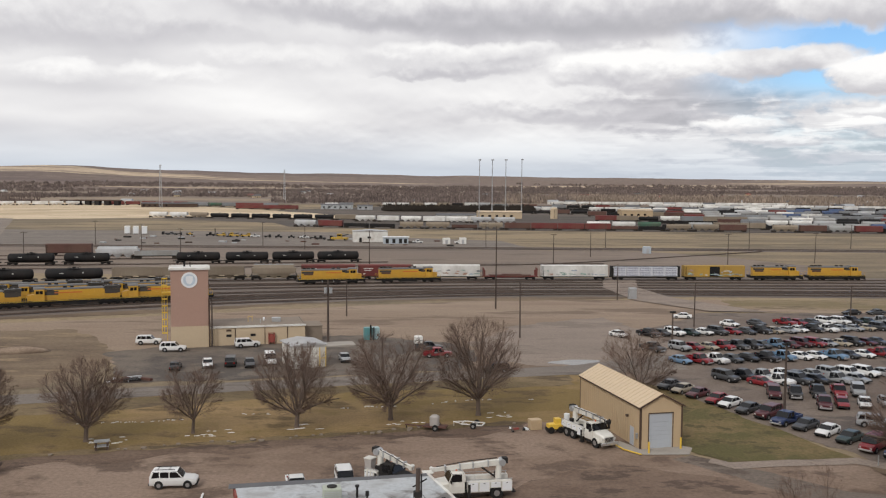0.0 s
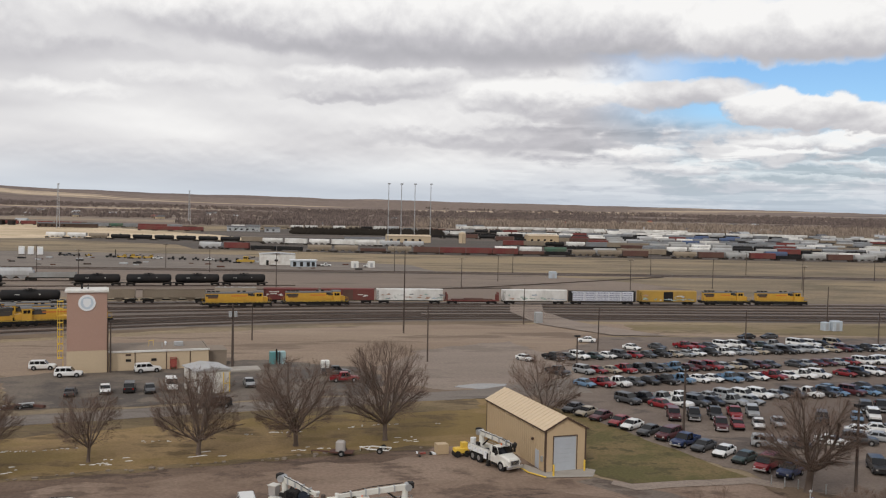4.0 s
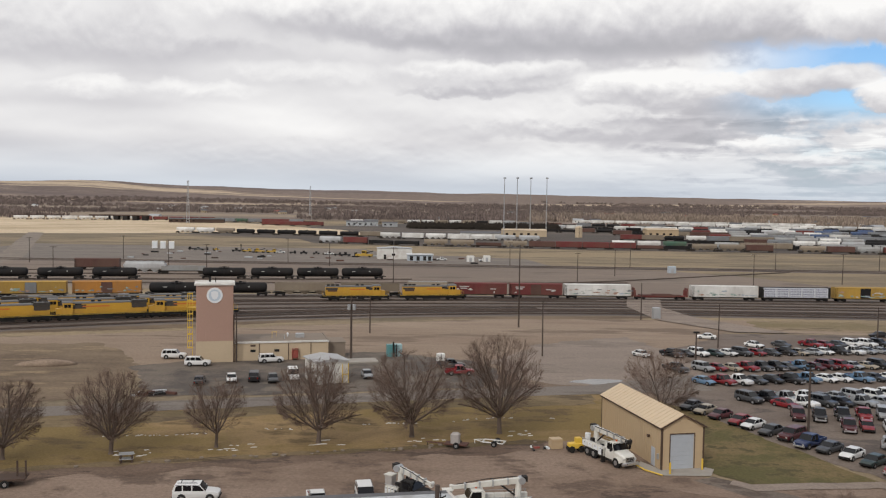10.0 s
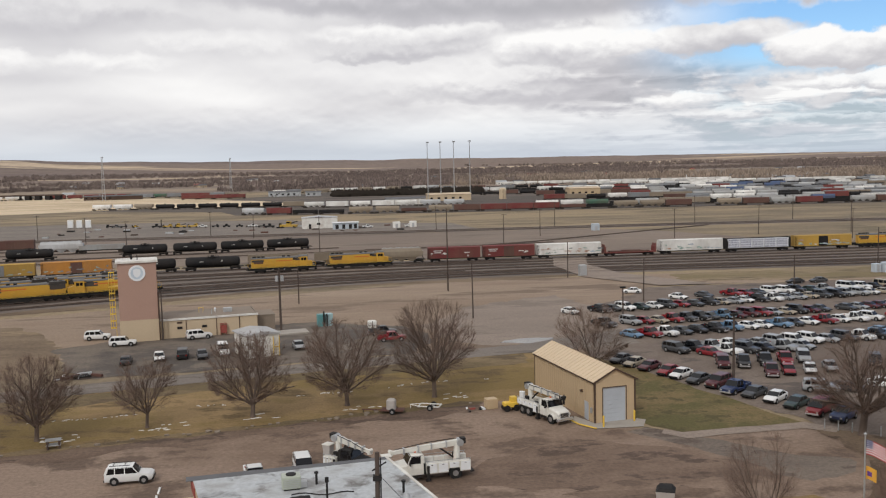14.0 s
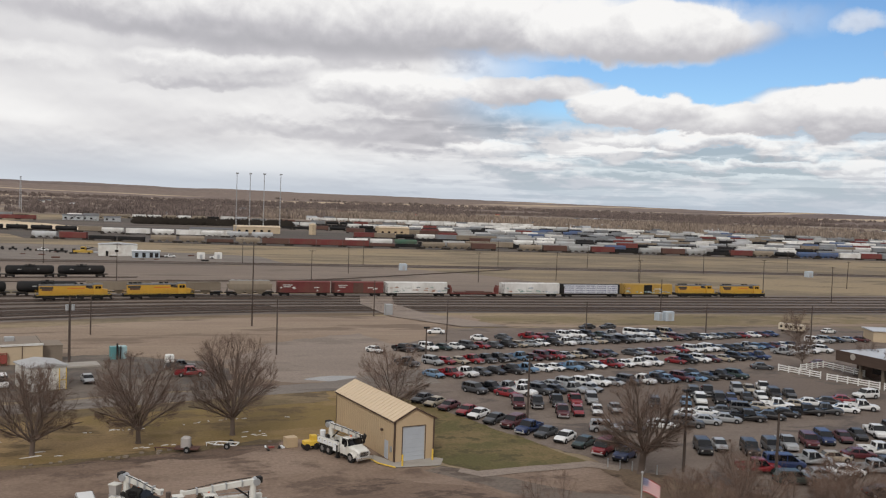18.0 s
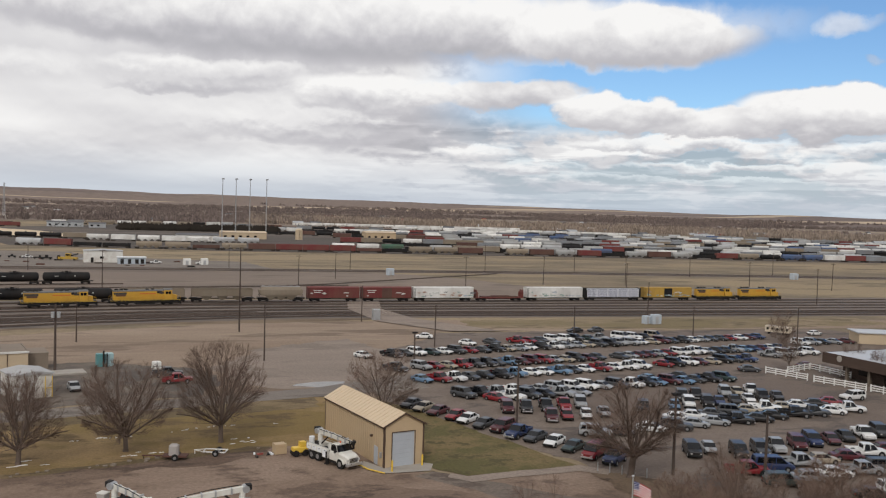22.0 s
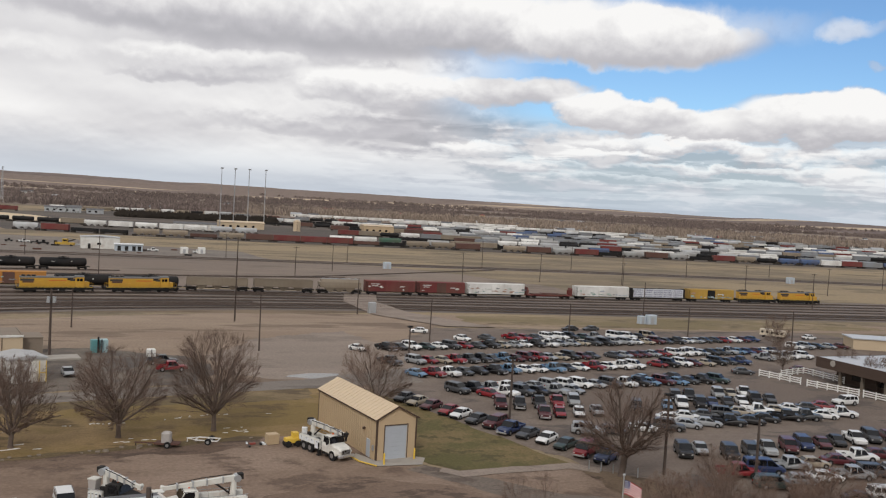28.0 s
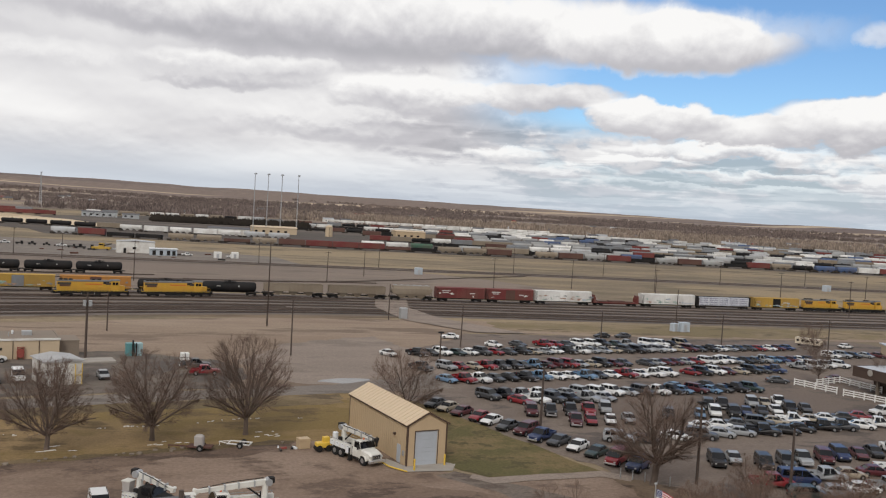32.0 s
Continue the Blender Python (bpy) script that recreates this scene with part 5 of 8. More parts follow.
MODELS = {
    "s": dict(l=4.75, w=1.8, z=0.92, h=1.43, r=0.32, st=((-2.37, 0.80, 0.42, 0.80), (-2.25, 0.93, 0.28, 0.93), (-1.2, 1, 0.22, 0.97), (0.9, 1, 0.22, 0.94), (1.9, 0.95, 0.24, 0.82), (2.37, 0.78, 0.40, 0.64)), cab=(-1.72, 1.12, -1.12, 0.42, 0.93), posts=(-0.35,), word="sedan"),
    "h": dict(l=4.3, w=1.76, z=0.92, h=1.46, r=0.31, st=((-2.15, 0.82, 0.42, 0.85), (-2.05, 0.95, 0.28, 0.98), (-1.2, 1, 0.22, 0.98), (0.8, 1, 0.22, 0.95), (1.75, 0.95, 0.24, 0.84), (2.15, 0.78, 0.40, 0.66)), cab=(-2.0, 1.1, -1.6, 0.42, 0.95), posts=(-0.5,), word="hatchback"),
    "u": dict(l=4.95, w=1.95, z=1.1, h=1.82, r=0.39, st=((-2.47, 0.86, 0.45, 1.02), (-2.40, 0.97, 0.36, 1.16), (-1.2, 1, 0.34, 1.20), (0.85, 1, 0.34, 1.18), (1.15, 1, 0.34, 1.12), (2.15, 0.97, 0.36, 1.04), (2.47, 0.86, 0.45, 0.88)), cab=(-2.36, 1.08, -2.1, 0.5, 1.16), posts=(-1.35, -0.35), word="suv"),
    "p": dict(l=5.6, w=1.98, z=1.1, h=1.85, r=0.39, st=((-2.8, 0.94, 0.50, 1.08), (-2.7, 0.97, 0.42, 1.10), (-0.9, 1, 0.38, 1.10), (1.2, 1, 0.38, 1.12), (2.3, 0.97, 0.40, 1.06), (2.8, 0.88, 0.48, 0.90)), cab=(-0.8, 1.32, -0.7, 0.72, 1.1), posts=(0.15,), word="pickup truck"),
    "v": dict(l=5.3, w=2.0, z=1.15, h=2.02, r=0.37, st=((-2.65, 0.92, 0.45, 1.2), (-2.55, 1, 0.38, 1.22), (-1.2, 1, 0.36, 1.22), (1.4, 1, 0.36, 1.18), (2.2, 0.96, 0.38, 1.05), (2.65, 0.86, 0.45, 0.88)), cab=(-2.55, 1.75, -2.4, 0.85, 1.2), posts=(-1.2, 0.1), word="van"),
}
CAR_STORE = {}


def road_car(code, m, label="", group="parked cars", extra=None):
    """code: paint letter and model letter. Alike cars share their meshes."""
    if code in CAR_STORE:
        ob = copy_thing(CAR_STORE[code], m)
        ob["group"] = group
        if label:
            ob["label"] = label
        return ob
    k, q = CAR[code[0]][0], MODELS[code[1]]
    mat = CAR_MATS[code[0]]
    word = q["word"]
    t = thing(word.lower().replace(" ", "_"), "%s %s parked in the open lot" % (k, word), "car" if code[1] != "p" else "pickup truck", m, group)
    body = body_loft(q["st"], q["w"])
    x0, x1, r0, r1, zb = q["cab"]
    if code[1] == "p":
        # open bed: two raised walls and a tailgate on the lowered rear
        st = [(x, a, b, zt - 0.45 if x < -0.85 else zt) for x, a, b, zt in q["st"]]
        body = body_loft(st, q["w"])
        for d in (-1, 1):
            body.box(-2.75, -0.8, *sorted((d * 0.99, d * 0.88)), 0.6, 1.12)
        body.box(-2.8, -2.7, -0.95, 0.95, 0.6, 1.12).box(-0.85, -0.72, -0.95, 0.95, 0.6, 1.15)
    part("body", body, mat, t)
    gl, rf = Shape(), Shape()
    cabin(gl, rf, x0, x1, r0, r1, q["w"], zb - 0.02, q["h"] - 0.05, q["posts"], 0.86 if code[1] in "uv" else 0.79)
    part("glasshouse", gl, M_GLASS, t)
    part("roof", rf, mat, t)
    xw = q["l"] * 0.29
    for x in (-xw, xw + 0.12):
        for d in (-1, 1):
            part("wheel", wheel_mesh(q["r"], 0.22), None, t, at=Matrix.Translation((x, d * (q["w"] / 2 - 0.085), 0)))
    hl = q["l"] / 2
    zl = q["st"][-1][3] - 0.08
    for name_, xa in (("front_bumper", hl - 0.14), ("rear_bumper", -hl - 0.06)):
        part(name_, Shape().bevel_box(xa, xa + 0.2, -q["w"] * 0.43, q["w"] * 0.43, 0.36, 0.58, 0.04), M_CHROME if code[1] in "pv" else M_TYRE, t)
    for d in (-1, 1):
        part("headlight", Shape().box(hl - 0.16, hl + 0.015, *sorted((d * q["w"] * 0.26, d * q["w"] * 0.39)), zl - 0.14, zl + 0.02), M_LAMP_W, t)
        zt = q["st"][0][3]
        part("tail_light", Shape().box(-hl - 0.015, -hl + 0.12, *sorted((d * q["w"] * 0.30, d * q["w"] * 0.42)), zt - 0.3, zt - 0.08), M_LAMP_R, t)
    t.scale = (0.9, 0.9, 0.9)
    CAR_STORE[code] = t
    if label:
        t["label"] = label
    return t


crng = random.Random(77)
FREE = ("Ss", "Gs", "Ws", "Ks", "Su", "Gu", "Gs", "Sp", "Gp", "Wp", "Kp", "Ms", "Gh", "Sh", "Ks", "Bs", "Ku", "Ts", "Ls", "Ns", "Mu", "Bp", "Rp", "Rs")


def car_row(x0, y0, x1, y1, turn, codes, group, spacing=None):
    """Cars side by side along a line; two dots leave a place free, a star takes any car."""
    codes = codes.split()
    for i, c in enumerate(codes):
        if c == "..":
            continue
        k = (i + 0.5) / len(codes)
        if c == "*":
            c = crng.choice(FREE)
        if c in ("Gs", "Ss", "Ms", "Ks") and crng.random() < 0.42:
            c = crng.choice({"G": ("Kp", "Ku", "Gu", "Gp", "Ks"), "S": ("Wp", "Su", "Sp", "Ws", "Wu"), "M": ("Mp", "Mu", "Ks"), "K": ("Ku", "Kp")}[c[0]])
        jx, jy = crng.uniform(-0.25, 0.25), crng.uniform(-0.35, 0.35)
        road_car(c, pose(x0 + (x1 - x0) * k + jx, y0 + (y1 - y0) * k + jy, 0.05, 0, 0, turn + crng.uniform(-3, 3)), group=group)


G1 = "cars parked in the big lot"
# row along the lawn, noses to the lawn
car_row(32.8, 135.0, 51.2, 98.8, 222, "Gs Ts Ms Rs Ws Gs Mu Bp Gs Ws Ns Rv Bu", G1)
# far double row
car_row(33, 178, 139, 198, 305, "Ws .. Kp Gs Wu Ns Ss Gu Rs Gs Ks Ts Ss Ws Ks Ss Ss Ss Ts Gu Ku Ss Su Ss Ts Mu Gs Kp Ws Ss Gs Gs Rs Ws Ms Bs", G1)
car_row(56, 192.5, 112, 200.5, 305, ".. Ws .. Gs .. Rp Rs Gs Wu Wu Gs * Sp .. Wv Wu Ks Tv", G1)
car_row(140, 186.5, 158, 189, 305, "Ss Su Ks Ss Ms", G1)
# second and third double rows
car_row(34, 162.5, 133, 181.5, 305, ".. Gs .. Su Rs Ts Rp Gs Kp Gs Lp Ms Ms Ru Ss Ts Gs Ms Gs .. Gs Ss Ms Ms Ss Rs Wu Wp Ss Ss Gs Gs Sp Ls Bs Ms Ws Ks", G1)
car_row(38.5, 151.8, 115, 167.0, 305, "Ls Rp Wp Gs Gs Kp Lp Ws Ws Lp Gs Ws Rp Ws Wp Wu .. Rs Ku Wu Ms Ts Ks Gs Bp", G1)
car_row(121, 171, 136, 174, 300, "Sp Wv Wu Wu", G1)
# fourth double row
car_row(42, 139.0, 97, 147.4, 305, "Gs Gs Sp Wp Gs Ss Su Wu Wu Ss Gs Ss * Ls Ms Ls Gs Ks Nu", G1)
car_row(46, 135.8, 64.5, 139.2, 305, "Rs Wp Gu Ks Sp Ss", G1)
car_row(79.5, 148, 94, 150.5, 300, "Ls .. Ks ..", G1)
# cars that face the camera
car_row(45.5, 128.2, 61.0, 129.8, 254, "Mu Kp Gs Rp Ss", G1)
car_row(46.8, 122.2, 62.0, 123.8, 254, ".. Mp Rs Ws Ss", G1)
car_row(66.5, 125.5, 97, 131.4, 248, "Ku .. * Wu Ku Bs Ks Ws Ku Gs", G1)
car_row(77.5, 132.8, 98, 137.0, 248, "Ku Ks .. Su Ts Wp ..", G1)
# fifth double row
car_row(49.5, 112.6, 58.5, 112.2, 335, "Su", G1)
car_row(54.5, 112.0, 59.5, 112.2, 335, "Gs", G1)
car_row(61, 113.2, 103, 121.0, 330, "Ws * Ss Ss Kp Gs Ks Ks Gs Ws Wp", G1)
car_row(68, 118.6, 103.5, 126.2, 330, "Ws Ws Gs Gu * Wp Ts Ws Ks Rs", G1)
# sixth row, noses to the camera, and the nearest cars
car_row(66.1, 99.6, 103, 108.6, 250, "Ku Gu Sp Ms Bu Ms Ks Wp Gu Ms Ws", G1)
car_row(60.2, 101.2, 66.8, 102.6, 250, "Ku Ss", G1)
car_row(62, 92.0, 99, 100.5, 345, "Rp Bv Ss Ts Ms Wp Ms Gs Cs", G1)
car_row(63.5, 87.6, 92, 93.0, 345, "Nu Ss Ws Ss Gs * Ss", G1)
car_row(70, 81.5, 96, 86.5, 345, "Ks Ss Gs * Gu Ms", G1)
# strays
for c, x, y, a in (("Ws", 53.5, 203.6, 170), ("Ks", 94.5, 211.2, 190), ("Gs", 100.4, 211.8, 190), ("Gs", 106.6, 155.3, 340), ("Ms", 121.5, 157.5, 350), ("Wu", 108.3, 128.5, 185), ("Ws", 158.0, 202.5, 10)):
    road_car(c, pose(x, y, 0.05, 0, 0, a), group="single parked cars")
# cars round the tower building
for c, x, y, a, lab in (("Wu", -53.2, 166.6, 8, "long white SUV parked by the tower"), ("Wu", -46.8, 159.8, 8, "white SUV parked before the tower"), ("Wu", -34.8, 164.4, 20, "white SUV parked at the cream wall"),
                        ("Gs", -42.0, 144.6, 100, "grey sedan on the tower car park"), ("Ws", -37.4, 146.6, 285, "white SUV nose out on the tower car park"), ("Ku", -34.0, 147.9, 100, "black SUV seen from behind"), ("Gs", -30.8, 147.3, 285, "dark sedan on the tower car park"),
                        ("Wv", -27.9, 149.6, 285, "white van on the tower car park"), ("Ss", -16.0, 152.2, 285, "silver sedan beside the white shed"), ("Rp", -0.6, 156.2, 6, "red pickup truck parked on asphalt"), ("Gp", -2.2, 162.2, 6, "dark pickup truck parked on asphalt")):
    road_car(c, pose(x, y, 0.06, 0, 0, a), lab, "cars by the tower")


# ---- buildings ----
def tan_garage():
    """Steel garage with its gable to the yard; local x across the front, y to the back."""
    t = thing("garage", "tan steel garage with brown trim and a pale roller door", "garage", pose(22.5, 102.1, 0.05, 0, 0, 13.8))
    w, l, e, a = 5.15, 17.6, 4.75, 6.1
    d0, d1, dh = 1.05, 3.95, 4.0
    front = Shape()
    for y in (0.0,):
        front.add([(0, 0, 0), (d0, 0, 0), (d0, 0, dh), (d1, 0, dh), (d1, 0, 0), (w, 0, 0), (w, 0, e), (w / 2, 0, a), (0, 0, e)], [(0, 1, 2, 8), (3, 4, 5, 6), (8, 2, 3, 6, 7)])
        front.add([(0, 0.2, 0), (d0, 0.2, 0), (d0, 0.2, dh), (d1, 0.2, dh), (d1, 0.2, 0), (w, 0.2, 0), (w, 0.2, e), (w / 2, 0.2, a), (0, 0.2, e)], [(8, 2, 1, 0), (6, 5, 4, 3), (7, 6, 3, 2, 8)])
        front.box(d0 - 0.01, d0, 0, 0.2, 0, dh).box(d1, d1 + 0.01, 0, 0.2, 0, dh).box(d0, d1, 0, 0.2, dh, dh + 0.01)
    part("front_wall", front, M_TAN, t)
    side = Shape().box(0, 0.15, 0.2, l, 0, e)
    other = Shape().box(w - 0.15, w, 0.2, l, 0, e)
    left = part("side_wall", side, M_TAN, t)
    right = part("side_wall", other, M_TAN, t)
    for i in range(28):
        y = 0.5 + 0.61 * i
        part("rib", shared("garage_rib", lambda: Shape().box(-0.03, 0, 0, 0.09, 0, e).mesh("rib", M_TAN)), None, left, at=Matrix.Translation((0, y, 0)))
        part("rib", shared("garage_rib_r", lambda: Shape().box(w, w + 0.03, 0, 0.09, 0, e).mesh("rib", M_TAN)), None, right, at=Matrix.Translation((0, y, 0)))
    part("back_wall", Shape().add([(0, l, 0), (w, l, 0), (w, l, e), (w / 2, l, a), (0, l, e)], [(4, 3, 2, 1, 0)]), M_TAN, t)
    for sgn in (0, 1):
        r = Shape()
        xa, xb = (-0.22, w / 2) if not sgn else (w + 0.22, w / 2)
        r.loft([[(xa, y, e - 0.02), (xb, y, a + 0.08), (xb, y, a + 0.16), (xa, y, e + 0.06)] for y in (-0.22, l + 0.2)])
        panel = part("roof_panel", r, M_TANROOF, t)
        for i in range(20):
            y = -0.1 + 0.9 * i
            part("seam", shared(("seam", sgn), lambda: Shape().loft([[(xa, o, e + 0.06), (xb, o, a + 0.16), (xb, o, a + 0.2), (xa, o, e + 0.1)] for o in (0, 0.05)]).mesh("seam", M_TANROOF)), None, panel, at=Matrix.Translation((0, y, 0)))
    part("corner_trim", Shape().box(-0.04, 0.15, -0.04, 0.2, 0, e), M_BROWNTRIM, t)
    part("corner_trim", Shape().box(w - 0.15, w + 0.04, -0.04, 0.2, 0, e), M_BROWNTRIM, t)
    for x in (-0.04, w - 0.1):
        part("corner_trim", Shape().box(x, x + 0.14, l - 0.1, l + 0.03, 0, e), M_BROWNTRIM, t)
    rake = Shape()
    for xa in (-0.24, w + 0.24):
        rake.loft([[(xa, -0.26, e - 0.14), (xa, -0.22, e - 0.14), (xa, -0.22, e + 0.08), (xa, -0.26, e + 0.08)], [(w / 2, -0.26, a - 0.02), (w / 2, -0.22, a - 0.02), (w / 2, -0.22, a + 0.19), (w / 2, -0.26, a + 0.19)]])
    part("rake_trim", rake, M_BROWNTRIM, t)
    part("eave_trim", Shape().box(-0.26, -0.2, -0.2, l, e - 0.12, e + 0.04).box(w + 0.2, w + 0.26, -0.2, l, e - 0.12, e + 0.04), M_BROWNTRIM, t)
    door = part("roller_door", Shape().box(d0, d1, 0.13, 0.15, 0, dh), M_DOORBLUE, t, "pale blue-grey roller door")
    for i in range(8):
        part("slat", Shape().box(d0, d1, 0.1, 0.13, dh * i / 8 + 0.01, dh * (i + 1) / 8 - 0.012), M_DOORBLUE, door)
    part("door_frame", Shape().box(d0 - 0.1, d0, -0.03, 0.0, 0, dh + 0.1).box(d1, d1 + 0.1, -0.03, 0.0, 0, dh + 0.1).box(d0, d1, -0.03, 0, dh, dh + 0.1), M_BROWNTRIM, t)
    part("side_door", Shape().box(-0.05, 0.0, 1.6, 2.55, 0, 2.1), M_DOORBLUE, t, "pale blue side door")
    part("wall_lamp", Shape().box(-0.3, 0, 3.0, 3.3, 3.0, 3.25), M_BROWNTRIM, t)
    part("meter_box", Shape().box(-0.2, 0, 0.5, 0.8, 1.1, 1.7), M_GALV, t)
    part("vent", Shape().box(w / 2 - 0.35, w / 2 + 0.35, -0.06, 0, e + 0.45, e + 0.75), M_TAN, t)
    for x, y in ((0.3, -1.6), (4.65, -0.7)):
        solid("bollard", Shape().tube((0, 0, 0), (0, 0, 1.25), 0.11, n=10).tube((0, 0, 1.25), (0, 0, 1.32), 0.11, 0.04, n=10), M_YELLOW, "yellow steel bollard before the garage door", "bollard", t.matrix_basis @ pose(x, y, 0), "garage bollards")
    sheet("apron", [(19.9, 102.9), (22.3, 100.0), (27.6, 100.2), (28.6, 102.8), (26.4, 104.5), (22.6, 102.0), (20.8, 105.5)], 0.09, M_CONC, "pale concrete apron round the garage door", 0.08, "apron")


tan_garage()


def tower_building():
    """Tall pinkish tower on a cream base, with a low cream building beside it."""
    base = pose(-47.9, 162.4, 0.05, 0, 0, 15.0)
    t = thing("tower", "tall windowless pinkish tower with cream base and round sign", "tower", base)
    w, d, h, b = 6.5, 6.0, 14.2, 3.85
    part("base", Shape().box(0, w, 0, d, 0, b), M_CREAM, t, "cream stucco base")
    s = Shape().box(0.03, w - 0.03, 0.03, d - 0.03, b, h - 0.25)
    n = 22
    for i in range(n):
        x = 0.05 + (w - 0.25) * i / (n - 1)
        s.box(x, x + 0.12, -0.045, 0.03, b + 0.05, h - 0.3).box(w - 0.03, w + 0.03, 0.05 + x * d / w * 0.97, 0.15 + x * d / w * 0.97, b + 0.05, h - 0.3)
    part("siding", s, M_PINK, t, "vertical ribbed pinkish siding")
    part("cornice", Shape().box(-0.3, w + 0.3, -0.3, d + 0.3, h - 0.25, h + 0.05).box(0, w, 0, d, h + 0.05, h + 0.12), M_WHITEDIRTY, t)
    part("round_sign", Shape().tube((3.25, -0.03, h - 2.05), (3.25, -0.15, h - 2.05), 1.4, n=36), M_SIGN, t, "round white sign with a pale blue emblem")
    part("sign_emblem", Shape().tube((3.25, -0.15, h - 2.05), (3.25, -0.17, h - 2.05), 1.05, n=30), M_EMBLEM, t)
    part("shield", Shape().extrude([(3.25 + u, h - 2.05 + q) for u, q in ((-0.62, 0.62), (0, 0.78), (0.62, 0.62), (0.62, -0.1), (0.4, -0.55), (0, -0.8), (-0.4, -0.55), (-0.62, -0.1))], -0.2, -0.172), M_SIGN, t)
    part("downpipe", Shape().tube((w + 0.12, -0.1, 0), (w + 0.12, -0.1, 8.6), 0.12, n=6), M_BROWNTRIM, t)
    part("roof_vent", Shape().tube((2.4, 3, h + 0.1), (2.4, 3, h + 0.8), 0.18).tube((3.4, 2, h + 0.1), (3.4, 2, h + 1.0), 0.08), M_DARK, t)
    # caged ladder up the side
    cage = Shape()
    for y in (0.6, 1.1):
        cage.box(-0.62, -0.55, y, y + 0.07, 1.0, 12.6)
    for i in range(28):
        cage.box(-0.6, -0.56, 0.6, 1.15, 1.2 + 0.4 * i, 1.25 + 0.4 * i)
    part("ladder", cage, M_YELLOW, t, "yellow caged ladder")
    hoops = Shape()
    for i in range(9):
        z = 2.6 + 1.22 * i
        hoops.box(-1.45, -0.55, 0.4, 0.48, z, z + 0.12).box(-1.45, -0.55, 1.3, 1.38, z, z + 0.12).box(-1.5, -1.42, 0.4, 1.38, z, z + 0.12)
    for x, y in ((-1.46, 0.44), (-1.46, 1.34), (-1.1, 0.42), (-1.1, 1.36), (-1.46, 0.9)):
        hoops.box(x - 0.03, x + 0.03, y - 0.03, y + 0.03, 2.6, 12.5)
    part("ladder_cage", hoops, M_YELLOW, t)
    part("platform", Shape().box(-1.6, 0, 0.1, 1.9, 9.9, 10.0).box(-1.6, -1.54, 0.1, 1.9, 10.0, 11.1).box(-1.6, 0, 0.1, 0.16, 10.95, 11.05), M_YELLOW, t)
    o = thing("low_building", "long low cream building with a flat roof and small vents", "building", base @ pose(w, 0.9, 0))
    l, dd, hh = 17.3, 10.0, 3.4
    part("wall", Shape().box(0, l, 0, dd, 0, hh - 0.2), M_CREAM, o)
    part("roof", Shape().box(0.2, l - 0.2, 0.2, dd - 0.2, hh - 0.2, hh + 0.05), M_GRAVELROOF, o)
    part("parapet", Shape().box(-0.0, l + 0.15, -0.18, 0.12, hh - 0.22, hh + 0.1), M_WHITEDIRTY, o)
    part("side_parapet", Shape().box(l - 0.1, l + 0.12, 0.2, dd, hh - 0.2, hh + 0.06), M_GRAVELROOF, o)
    for x in (3.1, 7.4):
        part("vent", Shape().box(x, x + 0.9, -0.06, 0, 1.55, 2.0), M_DARK, o)
    part("vent", Shape().box(3.1, 4.0, -0.06, 0, 2.55, 2.9), M_BROWNTRIM, o)
    for x in (4.6, 9.9, 14.0):
        part("downpipe", Shape().box(x, x + 0.12, -0.1, 0, 0, hh - 0.3), M_BROWNTRIM, o)
    part("air_conditioner", Shape().bevel_box(11.6, 13.2, 4, 5.2, hh + 0.05, hh + 0.8, 0.06), M_GALV, o)
    part("roof_pipe", Shape().tube((9.4, 3, hh), (9.4, 3, hh + 0.8), 0.07), M_GALV, o)
    part("hose_reel", Shape().tube((11.15, -0.5, 1.25), (11.15, -0.1, 1.25), 0.62, n=16).tube((11.15, -0.6, 0.75), (11.15, -0.2, 0.75), 0.45, n=14).box(10.6, 10.7, -0.6, 0, 0, 2.1).box(11.6, 11.7, -0.6, 0, 0, 2.1).box(10.6, 11.7, -0.3, -0.2, 2.0, 2.1), M_REDDOOR, o, "rusty red hose reel on a frame")
    part("roof_rail", Shape().box(7.2, 7.26, 5.0, 5.06, hh, hh + 1.1).box(8.0, 8.06, 5.6, 5.66, hh, hh + 1.1).box(7.2, 8.06, 5.3, 5.36, hh + 1.0, hh + 1.06), M_YELLOW, o)
    part("roof_cowl", Shape().tube((10.2, 6, hh), (10.2, 6, hh + 0.45), 0.14, n=10).tube((10.2, 6, hh + 0.45), (10.2, 6, hh + 0.75), 0.24, 0.1, n=12), M_SIGN, o)
    a = thing("annex", "cream lean-to annex on the low building", "building", base @ pose(w + l + 0.2, 2.5, 0))
    part("wall", Shape().box(0, 3.2, 0, 6, 0, 2.7), M_GRAVELROOF, a)
    part("roof", Shape().box(-0.1, 3.3, -0.1, 6.1, 2.7, 2.85), M_GRAVELROOF, a)


M_SIGN = paint("sign_white", (0.74, 0.76, 0.78), 0.5, var=0.06)
M_EMBLEM = paint("pale_blue_emblem", (0.50, 0.58, 0.66), 0.5, var=0.12)
M_GRAVELROOF = paint("gravel_roof", (0.235, 0.19, 0.148), 0.95, var=0.35, fine=5, coarse=0.3, dirt=0.3, dirt_col=(0.13, 0.10, 0.08))
M_REDDOOR = paint("rust_red_paint", (0.26, 0.06, 0.045), 0.6, var=0.25)
tower_building()


M_SHEDROOF = paint("grey_metal_roof", (0.40, 0.40, 0.40), 0.6, var=0.2, dirt=0.3)


